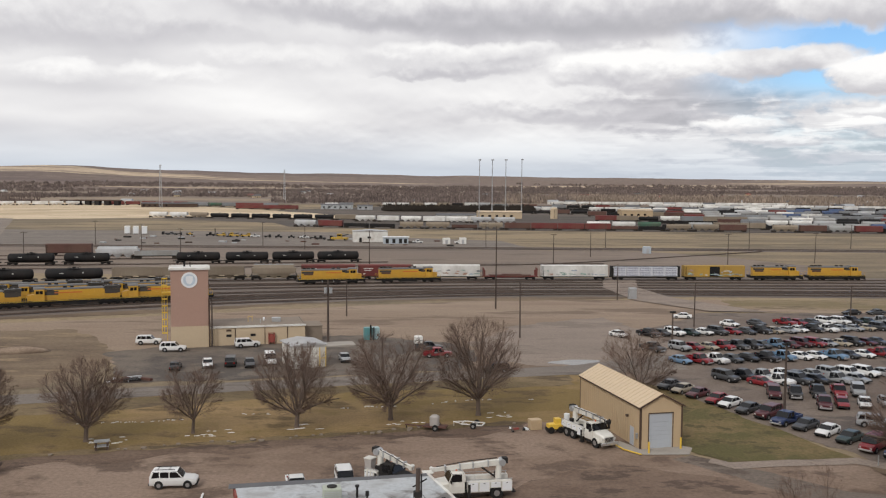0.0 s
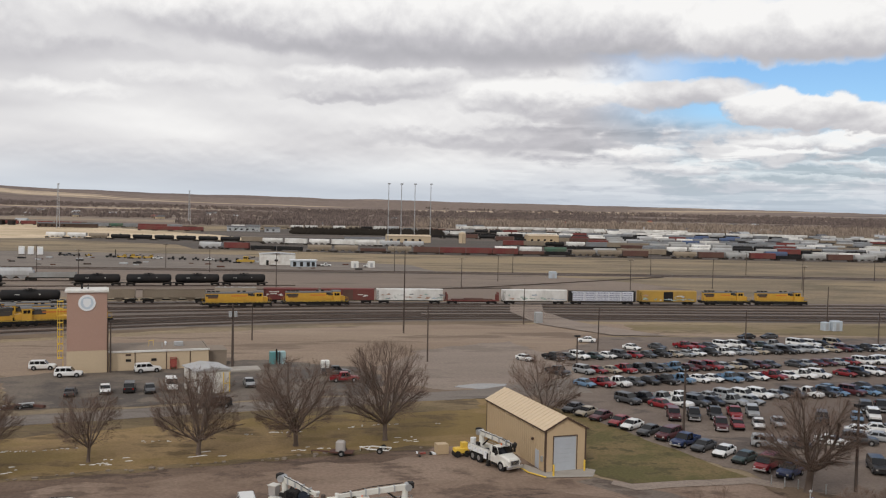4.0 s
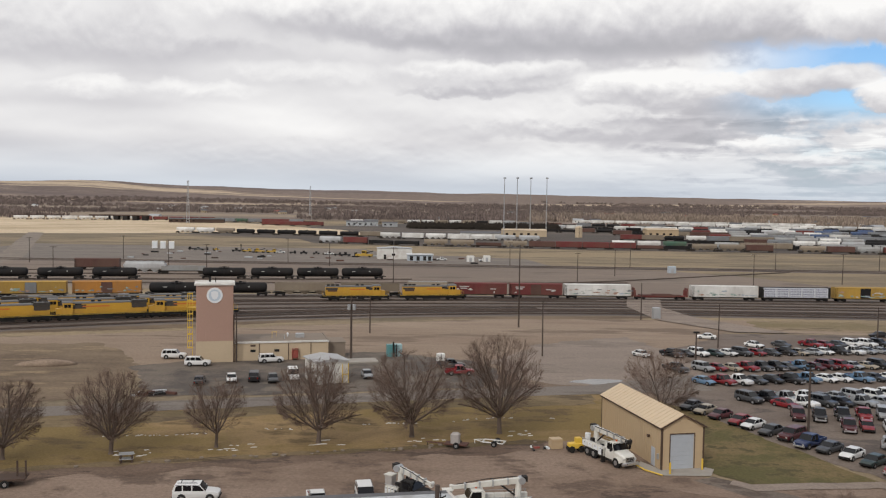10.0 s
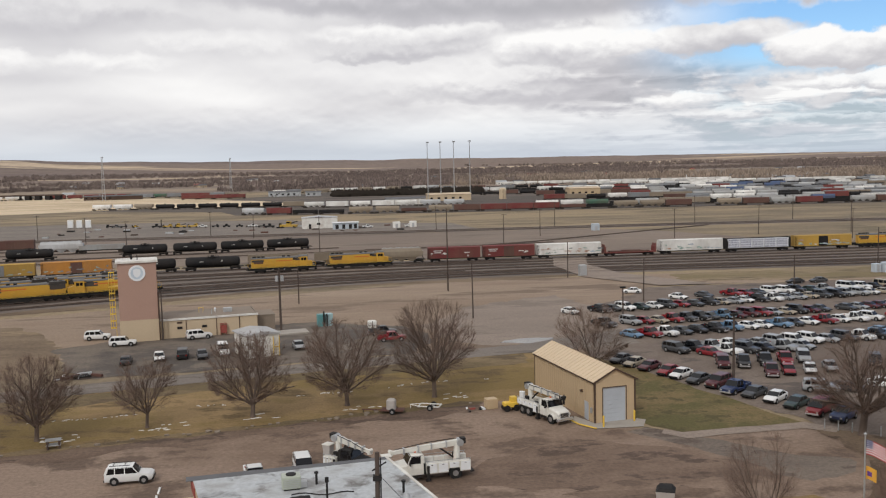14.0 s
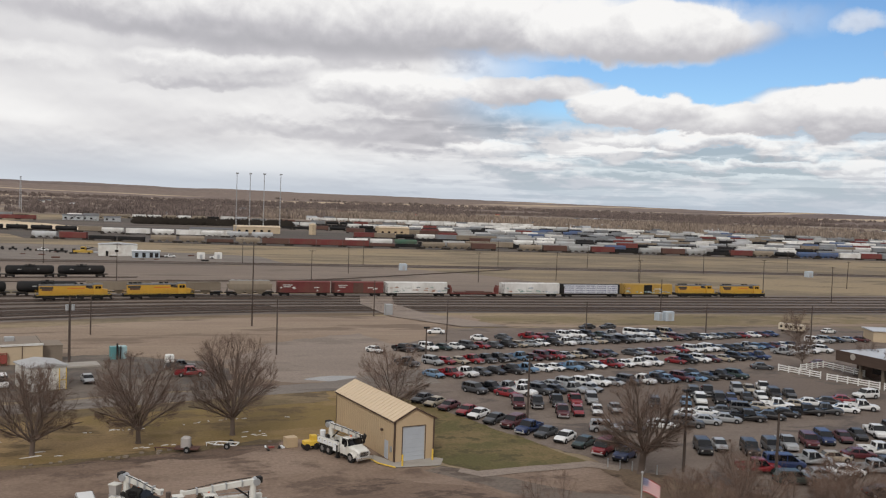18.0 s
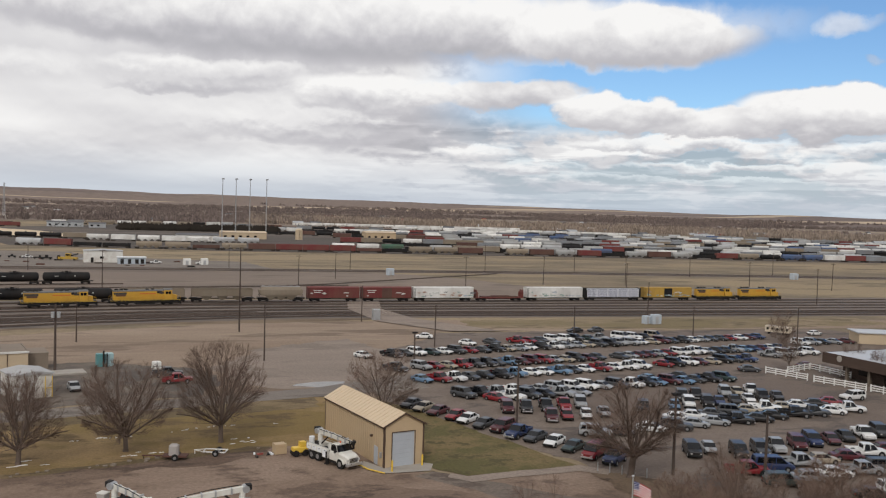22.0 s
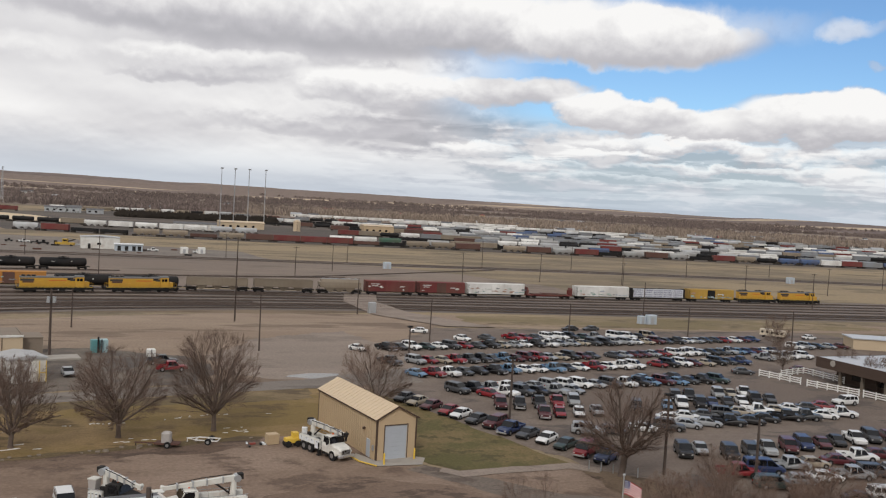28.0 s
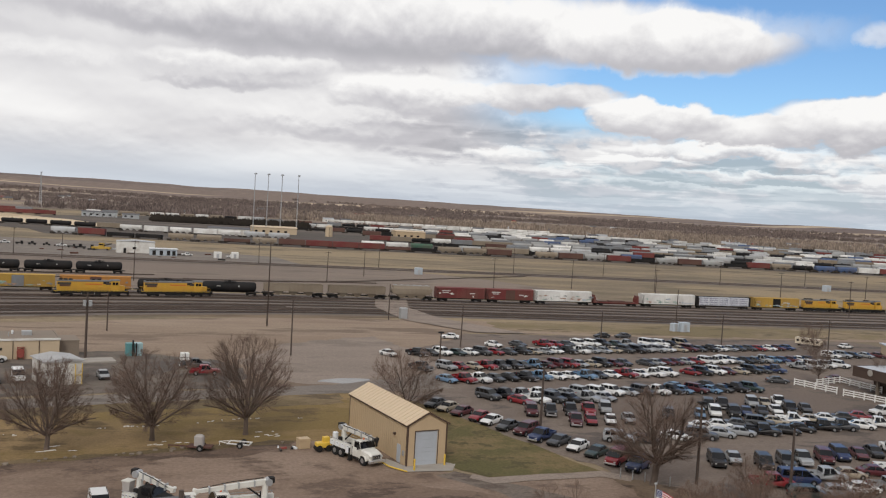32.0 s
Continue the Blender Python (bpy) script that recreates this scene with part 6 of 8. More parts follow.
def white_shed():
    t = thing("shed", "white metal shed with a shallow pale roof", "shed", pose(-23.4, 145.0, 0.06, 0, 0, 27))
    part("wall", Shape().box(0, 5.4, 0, 6, 0, 3.6), M_WHITEDIRTY, t)
    part("roof", Shape().loft([[(-0.3, y, 3.7), (2.7, y, 4.15), (5.7, y, 3.7), (5.7, y, 3.55), (-0.3, y, 3.55)] for y in (-0.3, 6.3)]), M_SHEDROOF, t)
    part("door", Shape().box(0.8, 2.8, -0.06, 0, 0, 3.0), M_WHITE, t)
    part("yellow_rail", Shape().box(4.3, 4.4, -0.3, -0.2, 0, 3.2).box(5.3, 5.4, -0.3, -0.2, 0, 3.2).box(4.3, 5.4, -0.3, -0.2, 1.4, 1.5), M_YELLOW, t)
    solid("slab", Shape().bevel_box(0, 5.4, 0, 4, 0, 0.3, 0.05), M_CONC, "pale concrete slab beside a pole", "slab", pose(-20.6, 164.5, 0.05, 0, 0, 15))
    k = thing("pump_house", "teal pump box with pale cabinet beside it", "utility box", pose(-14.4, 172.6, 0.04, 0, 0, 15))
    part("cabinet", Shape().bevel_box(0, 1.4, 0, 1.4, 0, 2.3, 0.08), M_TEAL, k)
    part("cabinet", Shape().bevel_box(1.5, 2.9, 0.1, 1.5, 0, 2.3, 0.08), M_PALETEAL, k)
    part("pipe", Shape().tube((1.1, -0.3, 0), (1.1, -0.3, 2.9), 0.16).tube((1.7, -0.3, 0), (1.7, -0.3, 2.4), 0.12), M_DARK, k)
    q = thing("tote", "white caged tote on the asphalt", "tank", pose(-4.8, 168.0, 0.05, 0, 0, 10))
    part("bottle", Shape().bevel_box(0, 1.5, 0, 1.3, 0.15, 1.5, 0.12), M_WHITE, q)
    part("cage", Shape().box(-0.05, 1.55, -0.05, 0.0, 0.7, 0.76).box(-0.05, 1.55, -0.05, 0, 0.15, 0.2).box(0.7, 0.8, -0.06, 0, 0, 1.5), M_DARK, q)


M_PALETEAL = paint("pale_teal", (0.32, 0.46, 0.48), 0.5, var=0.12)
white_shed()


def near_building():
    """Flat-roofed building below the camera: only its roof and a corner are seen."""
    t = thing("flat_roof_building", "low building with a weathered grey-white flat roof", "building", kind="structure")
    h = 4.0
    far_l, far_r, near_r = (-17.4, 77.3), (-1.0, 80.6), (9.0, 53.5)
    near_l = (-9.0, 50.0)
    foot = [far_l, far_r, near_r, near_l]
    part("wall", Shape().loft([[(x, y, 0.0) for x, y in foot], [(x, y, h - 0.05) for x, y in foot]]), M_CREAM, t)
    part("roof", Shape().loft([[(x, y, h - 0.05) for x, y in foot], [(x, y, h) for x, y in foot]]), M_ROOFGREY, t)
    ax = Vector((far_r[0] - far_l[0], far_r[1] - far_l[1], 0)).normalized()
    ay = Vector((-ax.y, ax.x, 0))
    part("roof_edge", Shape().loft([[tuple(Vector((*far_l, 0)) - ax * 0.5 + ay * o + Vector((0, 0, z))) for o, z in ((-0.9, h + 0.02), (0.25, h + 0.02), (0.25, h - 0.3), (-0.9, h - 0.02))], [tuple(Vector((*far_r, 0)) + ay * o + Vector((0, 0, z))) for o, z in ((-0.5, h + 0.02), (0.25, h + 0.02), (0.25, h - 0.3), (-0.5, h - 0.02))]]), M_ROOFDARK, t)
    e0, e1 = Vector((*far_r, h)), Vector((*near_r, h))
    d = (e1 - e0).normalized()
    sd = Vector((-d.y, d.x, 0))
    part("roof_edge", Shape().loft([[tuple(p + sd * o + Vector((0, 0, z))) for o, z in ((-0.12, 0.0), (0.12, 0.0), (0.12, 0.06), (-0.12, 0.06))] for p in (e0, e1)]), M_WHITEDIRTY, t)
    part("fascia", Shape().loft([[(far_l[0] - 0.03, far_l[1], h - 0.9), (far_l[0] - 0.03, far_l[1], h - 0.1), (far_l[0] + 0.8, far_l[1] - 2.5, h - 0.1), (far_l[0] + 0.8, far_l[1] - 2.5, h - 0.9)], [(far_l[0] - 0.15, far_l[1], h - 0.9), (far_l[0] - 0.15, far_l[1], h - 0.1), (far_l[0] + 0.65, far_l[1] - 2.5, h - 0.1), (far_l[0] + 0.65, far_l[1] - 2.5, h - 0.9)]]), M_REDDOOR, t)
    low = [(-16.6, 70.9), (-8.0, 70.0), (-6.0, 50.0), (-14.0, 50.0)]
    part("annex_roof", Shape().loft([[(x, y, 0) for x, y in low], [(x, y, h + 0.03) for x, y in low]]), M_ROOFGREY, t)

    def unit(name, label, x, y, w, d, hh, mat):
        u = thing(name, label, "roof unit", pose(x, y, h, 0, 0, 11), "roof units")
        part("casing", Shape().bevel_box(0, w, 0, d, 0.15, hh, 0.05), mat, u)
        part("curb", Shape().box(0.1, w - 0.1, 0.1, d - 0.1, 0, 0.15), M_DARK, u)
        g = Shape()
        for i in range(5):
            g.box(0.1, w - 0.1, -0.03, 0.0, 0.25 + (hh - 0.4) * i / 5, 0.3 + (hh - 0.4) * i / 5)
        part("grille", g, M_GALV, u)
        part("fan_guard", Shape().tube((w / 2, d / 2, hh), (w / 2, d / 2, hh + 0.08), min(w, d) * 0.35, n=14), M_DARK, u)
        part("duct", Shape().box(w, w + 0.5, 0.2, d - 0.3, 0.1, hh * 0.5), M_GALV, u)
        return u
    unit("air_conditioner", "pale cream rooftop air conditioner", -9.3, 72.9, 1.5, 1.2, 1.15, M_PALEUNIT)
    unit("air_conditioner", "black rooftop condenser with open grilles", -8.0, 67.6, 1.5, 1.1, 1.1, M_DARK)
    unit("air_conditioner", "pale cream rooftop unit beside pipes", -5.0, 65.5, 1.4, 1.3, 1.2, M_PALEUNIT)
    unit("air_conditioner", "small pale rooftop box", -2.0, 67.2, 0.8, 0.8, 1.0, M_PALEUNIT)
    v = thing("vent_pipe", "dark vent pipe on the roof", "pipe", pose(-6.7, 74.4, h), "roof pipes")
    part("pipe", Shape().tube((0, 0, 0), (0, 0, 0.9), 0.1).tube((0, 0, 0.9), (0, 0, 1.05), 0.18), M_DARK, v)
    copy_thing(v, pose(-5.4, 68.6, h, 0, 0, 0)).scale = (0.8, 0.8, 2.4)
    copy_thing(v, pose(0.4, 71.5, h))
    k = thing("roof_vent", "round metal turbine vent on the roof", "vent", pose(0.6, 69.2, h))
    part("cap", Shape().tube((0, 0, 0.5), (0, 0, 0.85), 0.32, 0.2, n=12), M_GALV, k)
    part("stem", Shape().tube((0, 0, 0), (0, 0, 0.5), 0.18), M_GALV, k)
    c = thing("conduit_pole", "dark service pole with wires and clamps standing at the roof", "utility pole", pose(-1.55, 66.6, h - 0.05))
    part("pole", Shape().tube((0, 0, 0), (0.05, 0, 5.0), 0.2, 0.17), M_WOODPOLE, c)
    part("crossarm", Shape().tube((-0.35, 0, 3.6), (0.7, 0.1, 4.2), 0.06, n=6).box(-0.3, 0.35, -0.3, 0.3, 2.9, 3.25), M_DARK, c)
    part("conduit", Shape().tube((0.25, -0.1, 0), (0.3, -0.1, 4.6), 0.05, n=6), M_DARK, c)
    part("cable", Shape().tube((0.05, 0, 3.4), (3.2, -2.2, 0.6), 0.02, n=4), M_DARK, c)
    for y in (69.6, 66.0):
        hose = Shape()
        for i in range(9):
            hose.tube((-8.5 + 0.55 * i, y + 2.4 + 0.3 * math.sin(i), h + 0.06), (-8.5 + 0.55 * (i + 1), y + 2.4 + 0.3 * math.sin(i + 1), h + 0.06), 0.05, n=5)
        solid("gas_pipe", hose, M_DARK, "thin dark pipe lying on the roof", "pipe", group="roof pipes")


M_PALEUNIT = paint("pale_unit_paint", (0.40, 0.43, 0.36), 0.5, var=0.12)
near_building()


M_DARKPOST = paint("weathered_post", (0.16, 0.13, 0.10), 0.85, var=0.2)


def log_building():
    """Dark building with a snowy pale roof and posts, beside the white fence."""
    t = thing("dark_lodge", "dark brown building with a pale flat roof and a porch", "building", pose(121.2, 148.4, 0.05, 0, 0, -83))
    part("roof", Shape().box(-1.0, 60, -2.4, 30, 4.4, 4.65), M_LODGEROOF, t)
    part("fascia", Shape().box(-1.1, 60, -2.6, -2.4, 2.75, 4.7).box(-1.2, -1.0, -2.6, 30, 2.75, 4.7), M_DARKWOOD, t)
    part("wall", Shape().box(0, 60, 1.6, 30, 0, 4.4), M_DARKWOOD, t)
    for i in range(10):
        part("post", shared("lodge_post", lambda: Shape().box(-0.25, 0.25, -0.25, 0.25, 0, 3.4).mesh("post", M_DARKPOST)), None, t, at=Matrix.Translation((4.0 + 5.2 * i, -1.6, 0)))
    part("round_emblem", Shape().tube((3.0, -2.62, 4.0), (3.0, -2.7, 4.0), 0.6, n=18), M_CONC, t)
    for i in range(8):
        part("window", shared("lodge_window", lambda: Shape().box(-1.2, 1.2, -0.06, 0, 0.9, 2.6).mesh("window", M_GLASS)), None, t, at=Matrix.Translation((5 + 6 * i, 1.6, 0)))


log_building()


def rail_fence(name, a, b, label, n, h=1.25):
    """White fence with three rails."""
    t = thing(name, label, "fence", pose(*a, 0.05, 0, 0, math.degrees(math.atan2(b[1] - a[1], b[0] - a[0]))))
    l = math.hypot(b[0] - a[0], b[1] - a[1])
    for i in range(n + 1):
        part("post", shared(("fence_post", h), lambda: Shape().box(-0.09, 0.09, -0.09, 0.09, 0, h + 0.1).mesh("post", M_WHITE)), None, t, at=Matrix.Translation((l * i / n, 0, 0)))
    for z in (0.35, 0.75, 1.15):
        part("rail", Shape().box(0, l, -0.04, 0.04, z * h / 1.25 - 0.09, z * h / 1.25 + 0.09), M_WHITE, t)


rail_fence("white_fence", (109.0, 153.4), (112.2, 145.2), "white three-rail fence at the car park", 4)
rail_fence("white_fence", (112.4, 143.6), (116.6, 135.0), "white three-rail fence at the car park", 5)
rail_fence("white_fence", (116.9, 134.2), (124.0, 112.0), "white three-rail fence along the dark building", 10)
rail_fence("white_fence", (113.5, 152.8), (121.0, 156.0), "white three-rail fence round a corner", 4)
rail_fence("white_fence", (121.0, 156.0), (122.5, 146.0), "white three-rail fence round a corner", 4)


M_PALEBLUE = paint("pale_blue_grey", (0.42, 0.47, 0.52), 0.55, var=0.12)


def far_buildings():
    t = thing("workshop", "white metal workshop with a flat roof by the far tracks", "building", pose(-43.7, 452.0, 0.05, 0, 0, 8))
    part("hall", Shape().box(0, 17, 0, 9, 0, 5.4), M_WHITEDIRTY, t)
    part("roof", Shape().loft([[(-0.3, y, 5.4), (8.5, y, 6.0), (17.3, y, 5.4)] for y in (-0.3, 9.3)]), M_GALV, t)
    part("door", Shape().box(3, 4.2, -0.06, 0, 0, 2.3), M_DARK, t)
    part("window", Shape().box(7, 8.6, -0.06, 0, 1.8, 2.8), M_GLASS, t)
    o = thing("office", "pale blue-grey office hut with dark openings", "building", pose(-28.2, 443.0, 0.05, 0, 0, 8))
    part("wall", Shape().box(0, 12, 0, 5, 0, 3.0), M_PALEBLUE, o)
    part("roof", Shape().box(-0.4, 12.4, -0.6, 5.4, 3.0, 3.3), M_SIGN, o)
    for x in (1.0, 4.2, 7.4, 9.8):
        part("opening", shared("hut_open", lambda: Shape().box(0, 1.5, -0.06, 0, 0.2, 2.3).mesh("opening", M_DARK)), None, o, at=Matrix.Translation((x, 0, 0)))
    for x, y, w, d, h, mat, lab in ((86.0, 391, 3.0, 2.6, 3.0, M_PALEBLUE, "grey-white signal hut beside the line"), (289.0, 388, 3.4, 2.6, 3.0, M_PALEBLUE, "grey-white signal hut beside the line"), (0.5, 441, 3.4, 2.6, 3.0, M_WHITE, "white steel tool hut on the yard"), (8.5, 444, 3.2, 2.6, 3.0, M_WHITE, "white steel tool hut on the yard"),
                                    (121.9, 226.0, 1.8, 1.8, 2.2, M_PALEBLUE, "white relay box beside the tracks"), (124.0, 225.4, 2.8, 1.8, 2.6, M_PALEBLUE, "pale blue relay cabinet beside the tracks"), (48.5, 236.5, 1.9, 1.6, 2.9, M_GALV, "pale signal cabinet near the crossing")):
        k = thing("signal_hut", lab, "hut", pose(x, y, 0.05, 0, 0, 8), "track huts")
        part("casing", Shape().bevel_box(0, w, 0, d, 0.1, h, 0.12), mat, k)
        part("plinth", Shape().box(-0.1, w + 0.1, -0.1, d + 0.1, 0, 0.1), M_CONC, k)
        part("door", Shape().box(w * 0.3, w * 0.65, -0.05, 0, 0.2, 2.1), M_GALV, k)
    for i in range(3):
        k = thing("container", "white storage container on the equipment yard", "container", pose(-175.5 + 5.0 * i, 508.5 - 0.8 * i, 0.05, 0, 0, 17), "storage containers")
        part("shell", Shape().bevel_box(0, 3.0, 0, 6, 0.2, 4.2, 0.1), M_WHITE, k)
        part("skid", Shape().box(0.2, 2.8, 0.2, 5.8, 0, 0.2), M_DARK, k)
        part("door", Shape().box(0.3, 2.7, -0.05, 0, 0.4, 3.8), M_SIGN, k)
    s = thing("water_tank", "pale cylindrical water tank with a domed top", "water tank", pose(92.5, 766, 0.05))
    part("tank", Shape().tube((0, 0, 0), (0, 0, 8.2), 3.0, n=20).tube((0, 0, 8.2), (0, 0, 9.4), 3.0, 0.8, n=20), M_CREAM, s)
    part("ladder", ladder(0, -3.1, 0.2, 8.2), M_DARK, s)
    for x, y, w, d, h, mat, lab in ((30, 760, 36, 14, 5.2, M_CREAM, "long low cream yard building"), (-4, 700, 30, 12, 4.6, M_WHITEDIRTY, "long low white yard building"), (-130, 985, 34, 14, 4.6, M_ROOFGREY, "dark shed roof far off"), (-90, 975, 16, 12, 4, M_GALV, "dark hall far off"), (158, 812, 28, 14, 6, M_TAN, "long tan yard shed"), (-330, 1010, 60, 8, 4, M_DARKWOOD, "long dark loading platform"), (735, 1235, 48, 14, 5.5, M_WHITE, "long white storage hall before pale trees"), (800, 1200, 60, 14, 6, M_WHITE, "long white storage hall before pale trees"), (880, 1155, 54, 14, 5, M_WHITE, "low white storage hall before pale trees")):
        k = thing("yard_building", lab, "building", pose(x, y, 0.05, 0, 0, 6), "yard buildings")
        part("wall", Shape().box(0, w, 0, d, 0, h), mat, k)
        part("roof", Shape().loft([[(-0.5, -0.5, h), (-0.5, d / 2, h + 1.2), (-0.5, d + 0.5, h)], [(w + 0.5, -0.5, h), (w + 0.5, d / 2, h + 1.2), (w + 0.5, d + 0.5, h)]]), M_TANROOF if mat in (M_CREAM, M_TAN) else M_ROOFDARK, k)
        for i in range(min(5, int(w / 6))):
            part("window", shared("yard_win", lambda: Shape().box(0, 2.2, -0.08, 0, 1.4, 2.9).mesh("window", M_GLASS)), None, k, at=Matrix.Translation((1.8 + 6 * i, 0, 0)))
    k = thing("loading_bridge", "dark timber unloading bridge on a sand bank", "bridge", pose(-432, 1080, 0.05, 0, 0, -12))
    part("deck", Shape().box(0, 60, 0, 6, 5.0, 6.2).box(-18, 0, 0, 6, 3.4, 6.0), M_DARKWOOD, k)
    for i in range(5):
        part("pier", shared("pier", lambda: Shape().box(0, 6, 0, 6, 0, 5).mesh("pier", M_DARK)), None, k, at=Matrix.Translation((2 + 12.5 * i, 0, 0)))
    tr = thing("road_trailer", "long pale trailer with round dark openings", "trailer", pose(145.8, 206.4, 0.05, 0, 0, -55))
    tr.scale = (0.75, 0.75, 0.75)
    part("box", Shape().bevel_box(0, 8.6, 0, 2.4, 0.8, 2.9, 0.12), M_TRAILER, tr)
    for i in range(5):
        part("opening", shared("trailer_hole", lambda: Shape().tube((0, -0.05, 0), (0, 0.06, 0), 0.45, n=14).mesh("opening", M_DARK)), None, tr, at=Matrix.Translation((1.0 + 1.65 * i, 0, 1.95)))
    part("wheels", Shape().tube((6.5, 0.1, 0.5), (6.5, 2.4, 0.5), 0.5).tube((7.7, 0.1, 0.5), (7.7, 2.4, 0.5), 0.5).box(1, 1.2, 0.2, 2.3, 0, 0.9), M_TYRE, tr)
    sh = thing("long_shed", "long cream shed with a flat roof behind the lodge", "shed", pose(159.2, 187.6, 0.05, 0, 0, -21))
    part("wall", Shape().box(0, 12, 0, 7, 0, 2.6), M_CREAM, sh)
    part("roof", Shape().box(-0.4, 12.4, -0.4, 7.4, 2.6, 2.85), M_LODGEROOF, sh)


M_TRAILER = paint("pale_trailer_paint", (0.60, 0.52, 0.40), 0.55, var=0.12, dirt=0.2)
far_buildings()


# ---- bare trees ----
def twig(v, f, p, q, rad):
    """A thin spike from p to q."""
    dx, dy, dz = q[0] - p[0], q[1] - p[1], q[2] - p[2]
    k = rad / (abs(dx) + abs(dy) + abs(dz) + 1e-6)
    o = len(v)
    v += [(p[0] + dz * k, p[1] + rad * 0.3, p[2] - dx * k), (p[0] - dz * k * 0.5 + dy * k, p[1] - dx * k, p[2] + dx * k * 0.5), (p[0] - dz * k * 0.5 - dy * k, p[1] + dx * k, p[2]), q]
    f += [(o, o + 1, o + 3), (o + 1, o + 2, o + 3), (o + 2, o, o + 3)]


def tree_shapes(seed, spread=1.0, trunk=0.16, limbs=10, thick=1.0, low=0.0, mid=0.56, flat=0.44, kids=3):
    """Trunk and crown meshes of a leafless tree one metre high whose twigs fill a rounded crown."""
    r = random.Random(seed)
    wood, v, f = Shape(), [], []
    bumps = [(r.uniform(0, 6.28), r.uniform(-0.5, 0.9), r.uniform(-0.24, 0.14)) for _ in range(11)]

    def reach(p, d):
        """How far a branch from p along d may go before it leaves the crown."""
        a, el = math.atan2(d.y, d.x), d.z
        k = 1.0 + sum(h * max(0.0, 1 - 1.6 * abs((a - b + 3.1416) % 6.2832 - 3.1416) - 1.2 * abs(el - e)) for b, e, h in bumps)
        rx, rz = 0.5 * k, flat * k
        q = Vector((p.x / rx, p.y / rx, (p.z - mid) / rz))
        e = Vector((d.x / rx, d.y / rx, d.z / rz))
        aa, bb, cc = e.dot(e), q.dot(e), q.dot(q) - 1
        g = bb * bb - aa * cc
        return max(0.0, (-bb + math.sqrt(g)) / aa) if g > 0 else 0.0

    def side_of(d, out, a, b, lift):
        s = Matrix.Rotation(r.uniform(0, 6.2832), 3, d) @ d.orthogonal().normalized()
        return (d + s * r.uniform(a, b) + Vector((out.x, out.y, lift)) * 0.35).normalized()

    def fine(p, d, length):
        bend = (d + Vector((r.gauss(0, 0.2), r.gauss(0, 0.2), r.gauss(0.05, 0.2)))).normalized()
        e = p + d * length * 0.55
        twig(v, f, tuple(p), tuple(e), 0.0019)
        twig(v, f, tuple(e), tuple(e + bend * length * 0.5), 0.0014)
        for _ in range(9):
            k = r.uniform(0.1, 0.98)
            nd = side_of(d, p, 0.35, 1.0, 0.05)
            q = p + d * (length * 0.55 * k)
            twig(v, f, tuple(q), tuple(q + nd * length * r.uniform(0.3, 0.75)), 0.00125)

    def branch(p, d, length, rad, level, arch=0.0):
        n = 7 if level == 1 else 4
        for i in range(n):
            d = (d + Vector((r.gauss(0, 0.10), r.gauss(0, 0.10), r.gauss(arch, 0.06)))).normalized()
            q = p + d * (length / n)
            r2 = rad * (1 - 0.55 / n) if level == 1 else rad * (1 - 0.75 / n)
            wood.tube(p, q, rad, r2, n=6 if level == 1 else 3, caps=False)
            if level == 1:
                for _ in range(kids if i else 1):
                    nd = side_of(d, q, 0.4, 1.15, 0.0)
                    ln = min(reach(q, nd) * r.uniform(0.6, 0.98), 0.34)
                    if ln > 0.04:
                        branch(q, nd, ln, r2 * r.uniform(0.3, 0.5), 2, r.uniform(-0.02, 0.08))
            else:
                for _ in range(2 if i else 1):
                    nd = side_of(d, q, 0.4, 1.0, 0.05)
                    ln = min(reach(q, nd) + 0.02, r.uniform(0.09, 0.2))
                    if ln > 0.02:
                        fine(q, nd, ln)
            p, rad = q, r2
        fine(p, d, min(max(reach(p, d), 0.03) * 1.1, 0.15))

    b = 0.024 * thick
    wood.tube((0, 0, -0.02), (0, 0, 0.035), b * 1.5, b * 1.05, n=10, caps=False)
    top = Vector((r.uniform(-0.015, 0.015), r.uniform(-0.015, 0.015), trunk))
    wood.tube((0, 0, 0.035), top, b * 1.05, b * 0.95, n=10, caps=False)
    for i in range(limbs):
        a = 6.2832 * (i * 0.382 + r.uniform(-0.06, 0.06))
        k = (i + 0.5) / limbs
        lean = spread * (0.08 + 1.6 * k)
        d = Vector((math.cos(a) * lean, math.sin(a) * lean, 1)).normalized()
        p = top - Vector((0, 0, r.uniform(0, trunk * 0.25 + low)))
        branch(p, d, reach(p, d) * r.uniform(0.75, 0.95), b * r.uniform(0.42, 0.64) * (1.1 - 0.3 * k), 1, 0.03 - 0.08 * k)
    crown = bpy.data.meshes.new("crown")
    crown.from_pydata(v, [], f)
    return wood, crown


TREES = {}


